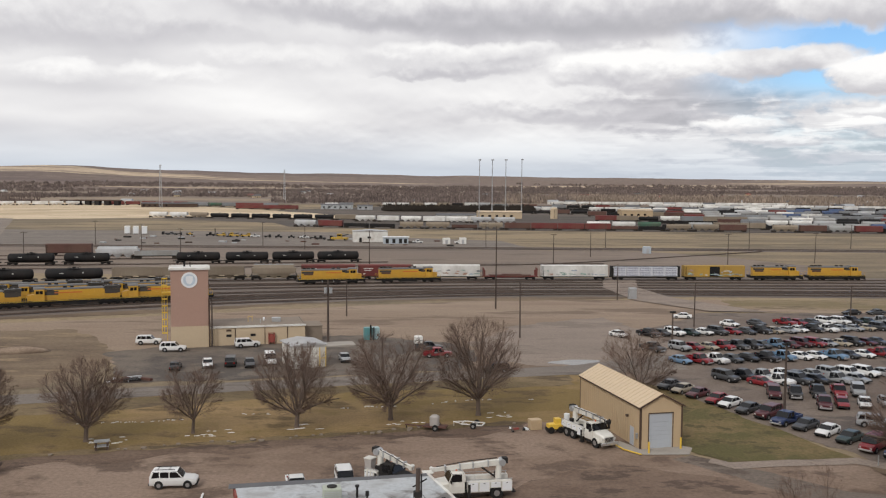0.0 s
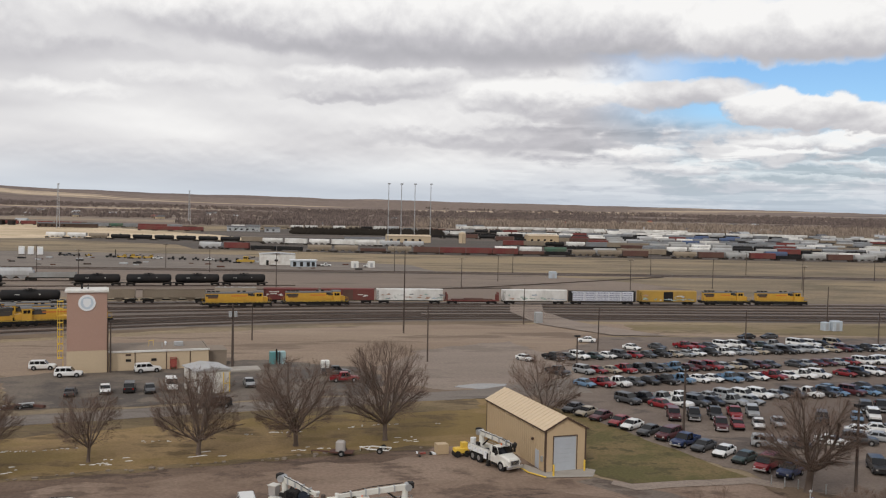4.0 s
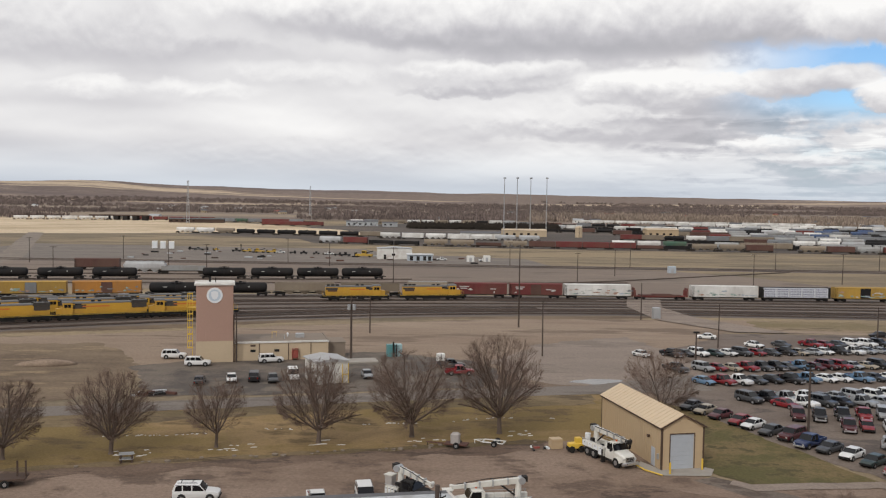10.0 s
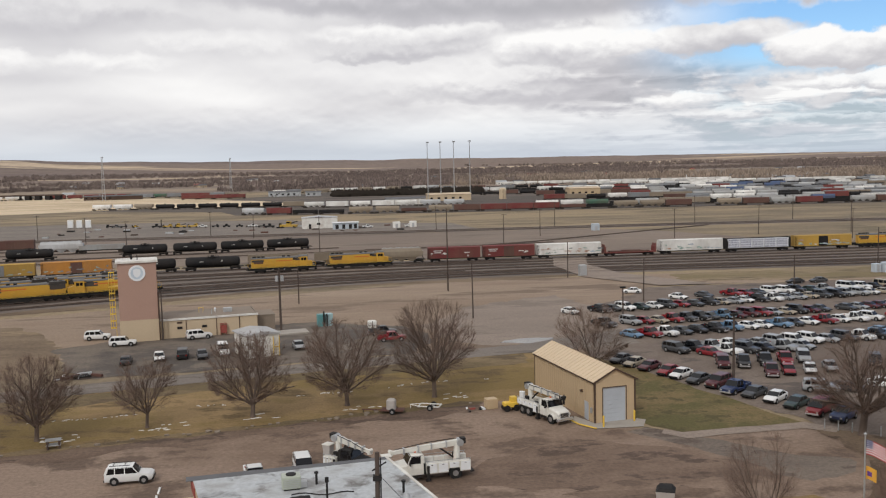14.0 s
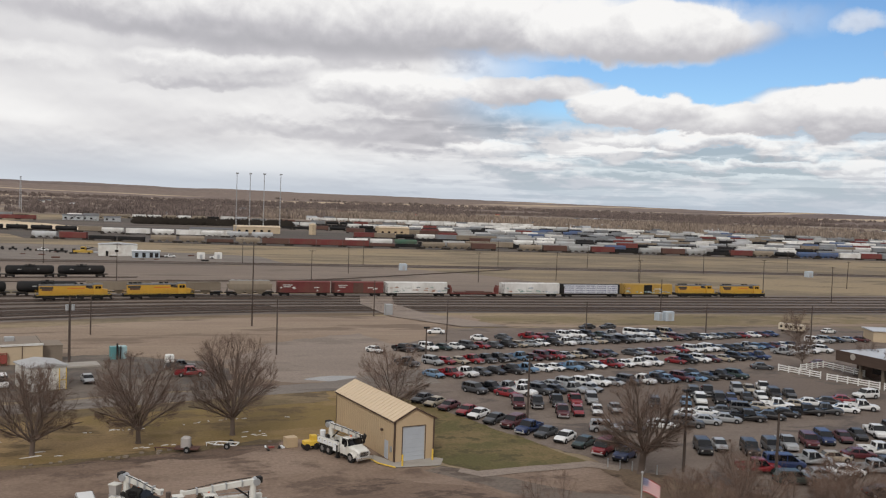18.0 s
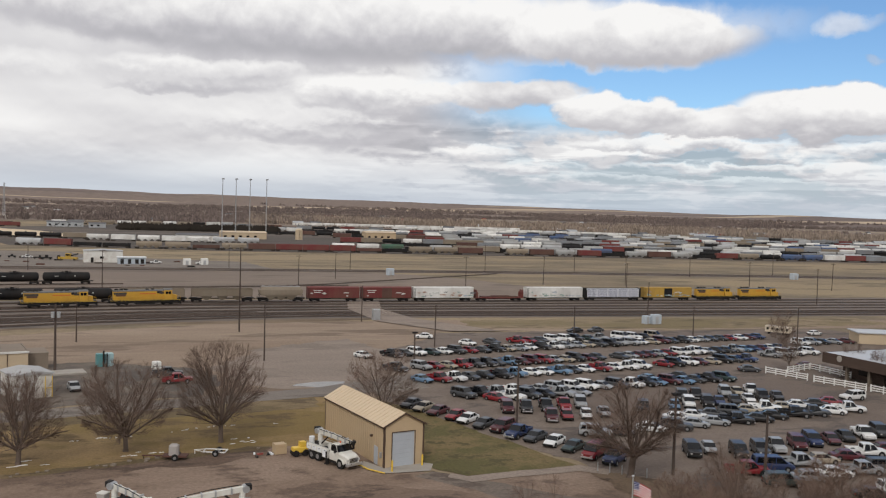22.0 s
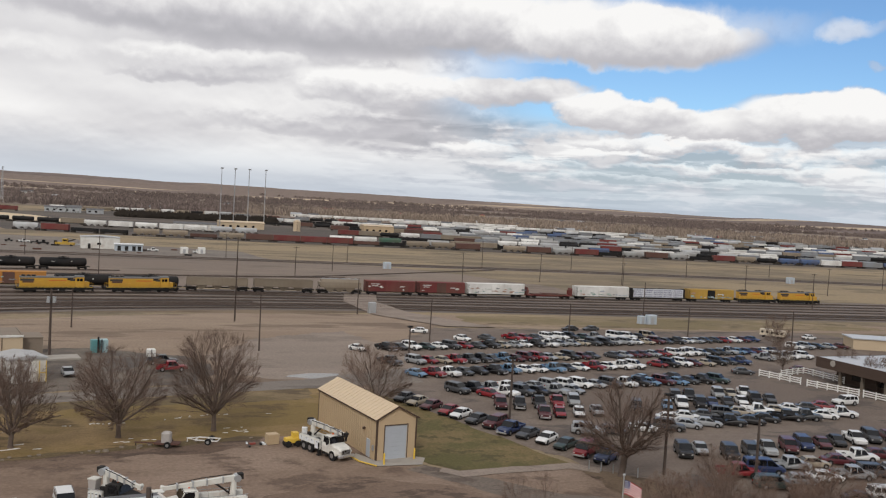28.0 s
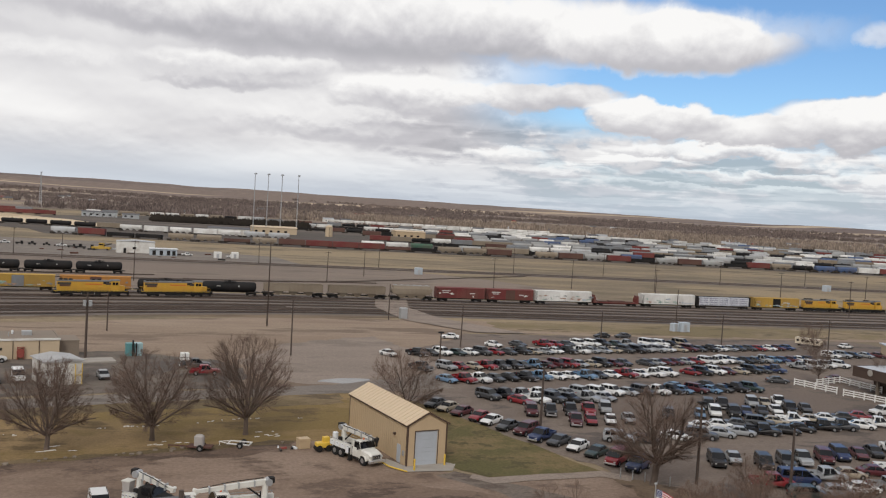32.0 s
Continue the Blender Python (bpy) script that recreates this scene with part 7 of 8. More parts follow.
def bare_tree(name, label, x, y, height, width, kind, group="row of bare trees", turn=0.0, crown=None):
    """A leafless tree; kind picks one of the grown forms, scaled to height and width."""
    key = (kind, name)
    args = {"a": (3, 1.15, 0.17, 12), "b": (8, 1.2, 0.16, 12), "c": (14, 1.0, 0.19, 8), "d": (27, 1.3, 0.16, 12), "big": (31, 1.55, 0.27, 13, 1.35, 0.0, 0.62, 0.4, 4), "s1": (41, 1.1, 0.04, 11, 0.55, 0.02, 0.52, 0.5, 3), "s2": (43, 1.2, 0.04, 11, 0.5, 0.02, 0.52, 0.5, 3), "s3": (45, 1.0, 0.04, 10, 0.5, 0.02, 0.52, 0.5, 3)}[kind]
    m = pose(x, y, 0.02, 0, 0, turn) @ Matrix.Diagonal((width, width, height, 1))
    if key in TREES:
        t = copy_thing(TREES[key], pose(x, y, 0.02, 0, 0, turn))
    else:
        wood, fine = tree_shapes(*args)
        t = TREES[key] = thing(name, label, "tree", None, group)
        part("trunk", wood, M_BARK, t, smooth=True)
        fine.materials.append(crown or (M_TWIG_RED if kind[0] == "s" or kind == "big" else M_TWIG))
        part("crown", fine, None, t)
    t.location, t.rotation_euler, t.scale = (x, y, 0.02), (0, 0, radians(turn)), (width, width, height)
    t["label"], t["group"] = label, group
    return t


for x, y, h, w, k, a in ((-51.5, 100.6, 9.8, 9.4, "b", 40), (-40.4, 103.8, 9.9, 10.4, "a", 0), (-29.2, 107.6, 8.8, 7.8, "c", 10), (-17.4, 110.6, 10.8, 11.0, "d", 0), (-6.2, 114.3, 11.4, 11.6, "b", 200), (4.9, 116.9, 13.2, 12.0, "a", 120)):
    bare_tree("bare_tree", "bare brown deciduous tree on the winter lawn", x, y, h, w, k, turn=a)
bare_tree("bare_tree", "broad bare shrubby tree behind the garage", 28.3, 131.0, 9.4, 11.2, "s1", "bare trees round the lot")
bare_tree("bare_tree", "large spreading bare tree beside the car park", 49.5, 93.8, 11.0, 11.8, "big", "bare trees round the lot", 30)
for x, y, h, w, k, a in ((29.6, 71.6, 7.8, 7.0, "s1", 50), (40.6, 67.4, 8.4, 8.0, "s2", 0), (46.5, 70.5, 8.4, 7.4, "s3", 0), (53.5, 77.5, 7.2, 7.4, "s2", 90), (62.0, 75.0, 7.0, 8.0, "s1", 140), (58.5, 88.5, 5.0, 5.4, "s3", 70), (52.0, 68.0, 8.0, 8.0, "s1", 220), (70.0, 76.0, 6.4, 8.0, "s2", 200), (78.0, 78.0, 6.0, 8.0, "s3", 190), (35.5, 60.5, 7.5, 7.0, "s2", 270), (66.0, 82.0, 4.6, 6.0, "s3", 300), (49.0, 82.5, 4.2, 5.0, "s1", 300)):
    bare_tree("bare_shrub", "tangled reddish brown bare shrub", x, y, h, w, k, "bare shrubs below the tower", a)
for x, y, h, w, k, a in ((116.5, 156.5, 7.5, 5.5, "c", 0), (124.5, 148.5, 7.0, 5.5, "b", 20), (123.5, 138.5, 7.5, 6.0, "c", 90), (140.5, 192.0, 8.0, 7.0, "s1", 0)):
    bare_tree("bare_tree", "small bare tree beside the dark lodge", x, y, h, w, k, "small trees by the lodge", a)


def far_woods(name, label, mat, spots, seed, hmin, hmax):
    """Distant leafless trees, each a ragged rounded clump of thin leaning shards, in one mesh."""
    r = random.Random(seed)
    v, f = [], []
    for x, y in spots:
        h = r.uniform(hmin, hmax)
        w = h * r.uniform(0.4, 0.75)
        g0 = hill_z(x, y) - 0.3
        for _ in range(22):
            a, k = r.uniform(0, 6.28), r.random() ** 0.6
            cx, cy = x + math.cos(a) * k * w, y + math.sin(a) * k * w * 0.6
            top = math.sqrt(max(0.0, 1 - 0.85 * k * k))
            z0, z1 = g0 + h * r.uniform(0.0, 0.45), g0 + h * r.uniform(0.5, 1.0) * top
            lean, s = (cx - x) * r.uniform(0.0, 0.35), h * r.uniform(0.02, 0.055)
            o = len(v)
            v += [(cx - s, cy, z0), (cx + s, cy + s * 0.5, z0), (cx + lean * 0.6 + s * 1.5, cy, z0 + (z1 - z0) * 0.65), (cx + lean, cy, z1), (cx + lean * 0.6 - s * 1.5, cy + s, z0 + (z1 - z0) * 0.6)]
            f += [(o, o + 1, o + 2, o + 3, o + 4)]
    me = bpy.data.meshes.new(name)
    me.from_pydata(v, [], f)
    me.materials.append(mat)
    return tagged(new(name, me), label, "woods", kind="stuff")


wr = random.Random(9)


def band(n, a0, a1, r0, r1, keep=0.0, k=0.004):
    out = []
    while len(out) < n:
        a, rr = radians(wr.uniform(a0, a1)), wr.uniform(r0, r1)
        x, y = rr * math.sin(a), rr * math.cos(a)
        if noise.noise((x * k * 0.4, y * k, 7)) > keep:
            out.append((x, y))
    return out


far_woods("far_woods", "distant band of grey-brown leafless woods", M_FARWOOD, band(4600, -45, 55, 1750, 3000, 0.03), 1, 6, 11)
far_woods("far_woods", "dark woods at the foot of the hills", M_FARWOOD, band(8200, -48, 58, 2900, 3900, -0.08, 0.002), 5, 7, 14)
far_woods("far_woods", "nearer scattered leafless trees beyond the yard", M_FARWOOD, band(2000, -42, 8, 1230, 1800, 0.0), 2, 6, 13)
far_woods("far_woods", "pale leafless cottonwoods beyond the yard", M_FARWOOD2, band(2600, 4, 58, 1270, 1850, -0.12), 3, 8, 14)
far_woods("dark_cedars", "dense row of dark cedars behind the masts", M_EVERGREEN, [(-58 + 0.62 * i + wr.uniform(-1, 1), 930 + wr.uniform(-6, 6)) for i in range(240)], 4, 7, 10)


def far_houses():
    """Houses and pale sheds scattered through the distant trees."""
    r = random.Random(12)
    kinds = []
    for wall, roof, word in ((M_CREAM, M_ROOFDARK, "cream"), (M_WHITE, M_GALV, "white"), (M_WHITE, M_ROOFDARK, "white dark-roofed"), (M_TAN, M_REDDOOR, "red-roofed tan")):
        h0 = thing("house", "small %s house among far trees" % word, "house", None, "far houses")
        part("wall", Shape().box(-7, 7, -4, 4, 0, 3.6), wall, h0)
        part("roof", Shape().loft([[(-7.5, -4.5, 3.6), (-7.5, 0, 6), (-7.5, 4.5, 3.6)], [(7.5, -4.5, 3.6), (7.5, 0, 6), (7.5, 4.5, 3.6)]]), roof, h0)
        part("door", Shape().box(-0.6, 0.6, -4.06, -4, 0, 2.1), M_DARK, h0)
        for x in (-4.5, 3.2):
            part("window", Shape().box(x, x + 1.5, -4.06, -4, 1.0, 2.3), M_GLASS, h0)
        kinds.append([h0, False])
    for i in range(86):
        a, rr = radians(r.uniform(-30, 48)), r.uniform(1220, 2500)
        if i > 50:
            a, rr = radians(r.gauss(30, 6)), r.uniform(1220, 1500)
        m = pose(rr * math.sin(a), rr * math.cos(a), 0, 0, 0, r.uniform(-40, 40))
        k = kinds[r.choice((0, 1, 1, 2, 3))] if i >= 4 else kinds[i]
        if k[1]:
            copy_thing(k[0], m)
        else:
            k[0].matrix_basis, k[1] = m, True


far_houses()


# ---- poles and masts ----
def utility_pole(x, y, h, label, arms=1, group="utility poles", can=False, lean=0.0, lamp=False, r=0.16):
    t = thing("light_pole" if lamp else "utility_pole", label, "pole", pose(x, y, 0, lean, lean * 0.6, 8), group)
    part("pole", Shape().tube((0, 0, -0.2), (0, 0, h), r, r * 0.65), M_WOODPOLE, t)
    for i in range(arms):
        z = h - 0.3 - 0.9 * i
        part("crossarm", Shape().box(-1.2, 1.2, -0.06, 0.06, z - 0.07, z + 0.07), M_WOODPOLE, t)
        part("insulator", Shape().tube((-1.05, 0, z), (-1.05, 0, z + 0.25), 0.06, n=6).tube((1.05, 0, z), (1.05, 0, z + 0.25), 0.06, n=6), M_GALV, t)
    if can:
        for d in (-0.45, 0.5):
            part("transformer", Shape().tube((d, -0.35, h - 2.3), (d, -0.35, h - 1.3), 0.3, n=12), M_GALV, t)
    if lamp:
        part("lamp_head", Shape().box(-0.5, -0.05, -0.25, 0.25, h - 0.2, h + 0.1).box(0.05, 0.5, -0.25, 0.25, h - 0.2, h + 0.1), M_DARK, t)
    return t


for x, y, h in ((44.6, 118.0, 9.4), (55.0, 94.0, 9.5), (42.2, 167.0, 6.6), (64.9, 90.6, 7.7)):
    utility_pole(x, y, h, "wooden floodlight pole in the car park", 0, "lot light poles", lamp=True, r=0.19)
utility_pole(-20.8, 168.6, 11.7, "wooden pole with transformer cans beside the slab", 1, can=True, r=0.24)
for x, y, h, l in ((-21.0, 203.3, 8.2, 0.4), (15.2, 176.5, 10.8, -0.5), (44.9, 234.5, 9.4, 0), (52.7, 191.0, 9.2, 0.6), (88.4, 198.0, 8.3, 0), (125.6, 231.7, 11.1, 0.3), (121.6, 201.0, 7.7, 0), (137.0, 181.4, 9.6, -0.6), (-78.7, 148.5, 7.2, 0.3), (-41.0, 164.0, 8.8, 0)):
    utility_pole(x, y, h, "slender dark wooden pole beside the gravel", 0, "single poles", lean=l)
for x, y, h in ((-25.0, 316.9, 13.2), (41.2, 340.3, 11.1), (105.4, 339.1, 11.6), (139.9, 419.5, 13.0), (142.1, 350.6, 11.6), (178.8, 350.0, 11.9), (210.9, 309.5, 12.7), (215.3, 275.5, 12.6), (-100.0, 352.0, 11.5), (-128.0, 392.0, 11.0), (-60.0, 402.0, 10.5), (20.0, 421.0, 11.0), (75.0, 423.0, 11.5), (190.0, 428.0, 11.5), (240.0, 402.0, 11.5), (265.0, 330.0, 11.5), (300.0, 420.0, 11.5), (-160.0, 425.0, 11.0), (-150.0, 330.0, 11.0), (-190.0, 395.0, 11.0), (330.0, 372.0, 11.5), (60.0, 372.0, 11.0), (165.0, 322.0, 11.0), (-82.0, 421.0, 11.0)):
    utility_pole(x, y, h, "dark line pole with a crossarm beside the railway", 1, "line poles", lean=wr.uniform(-0.8, 0.8))


def lattice(name, x, y, h, w, label, group, mat=M_GALV, lights=4):
    """A floodlight mast: lattice shaft with a head of lamps."""
    t = thing(name, label, "mast", pose(x, y, 0, 0, 0, 20), group)
    s = Shape()
    for dx, dy in ((-1, -1), (1, -1), (1, 1), (-1, 1)):
        s.tube((dx * w, dy * w, 0), (dx * w * 0.35, dy * w * 0.35, h), 0.03 + w * 0.13, n=4)
    n = int(h / 3)
    for i in range(n):
        z0, z1 = h * i / n, h * (i + 1) / n
        k0, k1 = w * (1 - 0.65 * i / n), w * (1 - 0.65 * (i + 1) / n)
        for a, b in (((-1, -1), (1, -1)), ((1, -1), (1, 1)), ((1, 1), (-1, 1)), ((-1, 1), (-1, -1))):
            s.tube((a[0] * k0, a[1] * k0, z0), (b[0] * k1, b[1] * k1, z1), 0.02 + w * 0.07, n=3)
    part("shaft", s, mat, t)
    if lights:
        part("platform", Shape().box(-0.9, 0.9, -0.9, 0.9, h, h + 0.2), mat, t)
    for i in range(lights):
        a = 2 * math.pi * i / lights
        part("floodlight", shared("flood", lambda: Shape().box(-0.4, 0.4, -0.3, 0.3, 0, 0.9).mesh("floodlight", M_GALV)), None, t, at=Matrix.Translation((0.3 + math.cos(a) * 0.7, math.sin(a) * 0.7, h + 0.2)))
    return t


for x, y in ((30.1, 760), (40.8, 763), (52.4, 770), (67.0, 785)):
    lattice("floodlight_mast", x, y, 47.6 + 0.04 * (y - 760), 0.36, "very tall slim steel floodlight mast", "four tall masts")
lattice("floodlight_mast", -303.7, 994, 45, 1.6, "tall steel floodlight mast with a wide platform", "yard masts")
lattice("floodlight_mast", -218.7, 1276, 44, 1.4, "tall steel floodlight mast far off", "yard masts")
lattice("radio_mast", 12.8, 216.4, 19.6, 0.12, "slim lattice radio mast beside the tracks", "yard masts", M_WOODPOLE, 0)


# ---- service trucks and small things in the yard ----
def bucket_truck(name, label, m, axles=2, group="service trucks", l=7.4, rise=0.0, tail=2.75, cab_paint=None, bucket=None, derrick=False):
    """White service truck with cab, tool lockers and a folded boom. The front points to +x; the boom's foot stands over the rear."""
    t = thing(name, label, "truck", m, group)
    hl = l / 2
    coat = cab_paint or M_TRUCKWHITE
    part("chassis", Shape().box(-hl, hl - 0.2, -0.45, 0.45, 0.55, 0.85), M_DARK, t)
    xw = hl - 1.2
    hood = Shape().loft([[(x, -a, 0.72), (x, -a, z - 0.18), (x, -a + 0.22, z), (x, a - 0.22, z), (x, a, z - 0.18), (x, a, 0.72)] for x, a, z in ((hl - 1.75, 1.0, 1.78), (hl - 0.9, 0.95, 1.66), (hl - 0.25, 0.86, 1.52), (hl - 0.08, 0.78, 1.36))])
    part("hood", hood, coat, t)
    for d in (-1, 1):
        f = Shape().loft([[(xw + math.cos(a) * 0.66, *sorted((d * 0.8, d * 1.16))[:1], 0.52 + math.sin(a) * 0.66), (xw + math.cos(a) * 0.66, *sorted((d * 0.8, d * 1.16))[1:], 0.52 + math.sin(a) * 0.66), (xw + math.cos(a) * 0.57, *sorted((d * 0.8, d * 1.16))[1:], 0.52 + math.sin(a) * 0.57), (xw + math.cos(a) * 0.57, *sorted((d * 0.8, d * 1.16))[:1], 0.52 + math.sin(a) * 0.57)] for a in [0.15 + 2.84 * i / 8 for i in range(9)]])
        part("fender", f, coat, t)
        part("headlight", Shape().box(hl - 0.2, hl - 0.06, *sorted((d * 0.62, d * 0.9)), 0.98, 1.2), M_LAMP_W, t)
        part("cab_step", Shape().box(hl - 3.0, hl - 2.0, *sorted((d * 0.95, d * 1.2)), 0.45, 0.55), M_DARK, t)
        part("mirror", Shape().box(hl - 1.92, hl - 1.82, *sorted((d * 1.22, d * 1.48)), 1.7, 2.2), M_DARK, t)
    grille = part("grille", Shape().box(hl - 0.08, hl - 0.03, -0.6, 0.6, 0.8, 1.32), M_CHROME, t)
    for i in range(5):
        part("slot", shared("grille_slot", lambda: Shape().box(0, 0.02, -0.56, 0.56, 0, 0.055).mesh("slot", M_DARK)), None, grille, at=Matrix.Translation((hl - 0.03, 0, 0.84 + 0.095 * i)))
    part("bumper", Shape().bevel_box(hl - 0.1, hl + 0.15, -1.15, 1.15, 0.45, 0.75, 0.05), M_CHROME, t)
    part("cab", Shape().loft([[(x, -1.1, 0.7), (x, -1.12, 1.3), (x, -1.06, 1.78), (x, 1.06, 1.78), (x, 1.12, 1.3), (x, 1.1, 0.7)] for x in (hl - 3.2, hl - 1.72)]), coat, t)
    gl, rf = Shape(), Shape()
    cabin(gl, rf, hl - 3.2, hl - 1.65, hl - 3.15, hl - 2.0, 2.36, 1.76, 2.5, (hl - 3.0,), 0.84)
    part("glasshouse", gl, M_GLASS, t)
    part("cab_roof", rf, coat, t)
    part("beacon", Shape().tube((hl - 2.6, 0, 2.52), (hl - 2.6, 0, 2.7), 0.1, n=8), M_ORANGE, t)
    part("cab_gap", Shape().box(hl - 3.4, hl - 3.2, -1.0, 1.0, 0.7, 1.7), M_DARK, t)
    wx = (xw,) + ((-hl + 1.5,) if axles == 2 else (-hl + 0.95, -hl + 2.15))
    for x in wx:
        for d in (-0.98, 0.98):
            part("wheel", wheel_mesh(0.52, 0.34), None, t, at=Matrix.Translation((x, d, 0)))
    x0, x1 = -hl, hl - 3.45
    for d in (-1, 1):
        n = 4
        for i in range(n):
            a, b = x0 + (x1 - x0) * i / n, x0 + (x1 - x0) * (i + 1) / n
            over = any(a - 0.3 < w < b + 0.3 for w in wx[1:])
            k = part("tool_locker", Shape().bevel_box(a, b - 0.03, *sorted((d * 1.2, d * 0.72)), 1.08 if over else 0.72, 1.72, 0.03), M_TRUCKWHITE, t)
            part("locker_door", Shape().box(a + 0.08, b - 0.11, *sorted((d * 1.2, d * 1.225)), 1.14 if over else 0.8, 1.64), M_SIGN, k)
            part("latch", Shape().box((a + b) / 2 - 0.08, (a + b) / 2 + 0.08, *sorted((d * 1.225, d * 1.25)), 1.5, 1.56), M_DARK, k)
        part("rack_rail", Shape().box(x0, x1, *sorted((d * 1.16, d * 1.2)), 1.9, 1.95).box(x0 + 0.1, x0 + 0.15, *sorted((d * 1.16, d * 1.2)), 1.7, 1.92).box(x1 - 0.15, x1 - 0.1, *sorted((d * 1.16, d * 1.2)), 1.7, 1.92), M_GALV, t)
        part("outrigger", Shape().box(x1 - 0.3, x1 - 0.05, *sorted((d * 1.26, d * 0.9)), 0.15, 1.5).box(x1 - 0.42, x1 + 0.07, *sorted((d * 1.34, d * 0.9)), 0.05, 0.15), M_DARK, t)
        part("tail_light", Shape().box(-hl - 0.03, -hl + 0.02, d * 0.96 - 0.12, d * 0.96 + 0.12, 1.0, 1.3), M_LAMP_R, t)
    part("bed", Shape().box(x0, x1, -0.72, 0.72, 0.85, 1.05), M_GALV if cab_paint is None else M_DARK, t)
    part("rear_step", Shape().box(-hl - 0.35, -hl, -1.1, 1.1, 0.5, 0.62), M_DARK, t)
    part("coiled_rope", Shape().tube((x0 + 1.9, 0.2, 1.05), (x0 + 1.9, 0.2, 1.4), 0.36, 0.3, n=12), M_ORANGE if derrick is False else M_DARK, t)
    xa = -hl + 1.15
    part("turret", Shape().tube((xa, 0, 1.0), (xa, 0, 1.35), 0.5, 0.46, n=14).tube((xa, 0, 1.35), (xa - 0.1, 0, tail - 0.1), 0.34, 0.27, n=10), M_TRUCKWHITE, t)
    part("control_box", Shape().bevel_box(xa - 0.25, xa + 0.25, -0.72, -0.38, 1.5, 2.1, 0.04), M_DARK, t)
    a, b = Vector((xa - 0.35, 0, tail)), Vector((hl - 0.3, 0, tail + rise))

    def beam(name_, p0, p1, q0, q1, y, mat):
        return part(name_, Shape().loft([[(p.x, y - q * 0.8, p.z - q), (p.x, y + q * 0.8, p.z - q), (p.x, y + q * 0.8, p.z + q), (p.x, y - q * 0.8, p.z + q)] for p, q in ((p0, q0), (p1, q1))]), mat, t)
    beam("boom", a, a.lerp(b, 0.62), 0.26, 0.24, 0, M_TRUCKWHITE)
    beam("boom_extension", a.lerp(b, 0.6), b, 0.19, 0.16, 0, M_TRUCKWHITE)
    part("boom_joint", Shape().tube((a.x, -0.42, a.z), (a.x, 0.42, a.z), 0.34, n=12), M_GALV, t)
    part("hydraulic_ram", Shape().tube((xa + 0.2, 0, 1.7), a.lerp(b, 0.3) - Vector((0, 0, 0.25)), 0.09, n=8), M_DARK, t)
    for q in (0.2, 0.42, 0.61, 0.82):
        p_ = a.lerp(b, q)
        part("boom_collar", Shape().box(p_.x - 0.07, p_.x + 0.07, -0.27, 0.27, p_.z - 0.29, p_.z + 0.29), M_GALV, t)
    part("hose", Shape().tube((a.x + 0.4, -0.28, a.z + 0.3), a.lerp(b, 0.5) + Vector((0, -0.28, 0.36)), 0.045, n=5).tube(a.lerp(b, 0.5) + Vector((0, -0.28, 0.36)), b + Vector((-0.4, -0.22, 0.2)), 0.04, n=5), M_DARK, t)
    part("boom_tip", Shape().box(b.x - 0.12, b.x + 0.22, -0.2, 0.2, b.z - 0.24, b.z + 0.22).tube((b.x + 0.1, -0.26, b.z + 0.1), (b.x + 0.1, 0.26, b.z + 0.1), 0.17, n=10), M_DARK if derrick else M_TRUCKWHITE, t)
    part("tail_block", Shape().box(a.x - 0.55, a.x - 0.05, -0.3, 0.34, a.z - 0.1, a.z + 0.42), M_DARK, t)
    if bucket is not None:
        bx, by, bz = bucket
        k = part("bucket", Shape().loft([[(bx - 0.36, by - 0.36, bz), (bx + 0.36, by - 0.36, bz), (bx + 0.36, by + 0.36, bz), (bx - 0.36, by + 0.36, bz)], [(bx - 0.42, by - 0.42, bz + 1.02), (bx + 0.42, by - 0.42, bz + 1.02), (bx + 0.42, by + 0.42, bz + 1.02), (bx - 0.42, by + 0.42, bz + 1.02)]]), M_BIN, t)
        part("rim", Shape().box(bx - 0.47, bx + 0.47, by - 0.47, by + 0.47, bz + 1.0, bz + 1.08), M_TRUCKWHITE, k)
    if derrick:
        part("pole_guide", Shape().tube((b.x - 0.2, -0.3, b.z - 0.5), (b.x - 0.2, -0.3, b.z + 0.3), 0.08, n=6).tube((b.x - 0.2, 0.3, b.z - 0.5), (b.x - 0.2, 0.3, b.z + 0.3), 0.08, n=6), M_DARK, t)
        part("auger", Shape().tube(a + Vector((0.6, 0.45, 0.0)), a.lerp(b, 0.75) + Vector((0, 0.45, 0.0)), 0.17, 0.13, n=8), M_DARK, t)
    return t


M_TRUCKWHITE = paint("truck_white", (0.70, 0.69, 0.64), 0.45, var=0.12, fine=3, coarse=0.8, dirt=0.35, dirt_col=(0.33, 0.28, 0.22))
M_BIN = paint("grey_bin_paint", (0.40, 0.37, 0.35), 0.6, var=0.15, dirt=0.3)
M_ORANGE = paint("orange_plastic", (0.75, 0.14, 0.03), 0.5, var=0.1)
bucket_truck("derrick_truck", "white three-axle line truck with folded boom beside the garage", pose(17.3, 105.6, 0.05, 0, 0, -62), 3, l=7.6, rise=-0.15, tail=3.15, derrick=True)
bucket_truck("bucket_truck", "white bucket truck with long horizontal boom in the yard", pose(2.9, 86.4, 0.04, 0, 0, 190), 2, l=7.8, rise=-0.5, tail=3.2, bucket=(4.2, 0.75, 1.7))
bucket_truck("bucket_truck", "white truck with black bed and raised folded boom", pose(-4.6, 88.6, 0.04, 0, 0, -32), 2, l=5.0, rise=-0.95, tail=3.35, cab_paint=M_DARK, bucket=(-2.4, -0.35, 1.65))
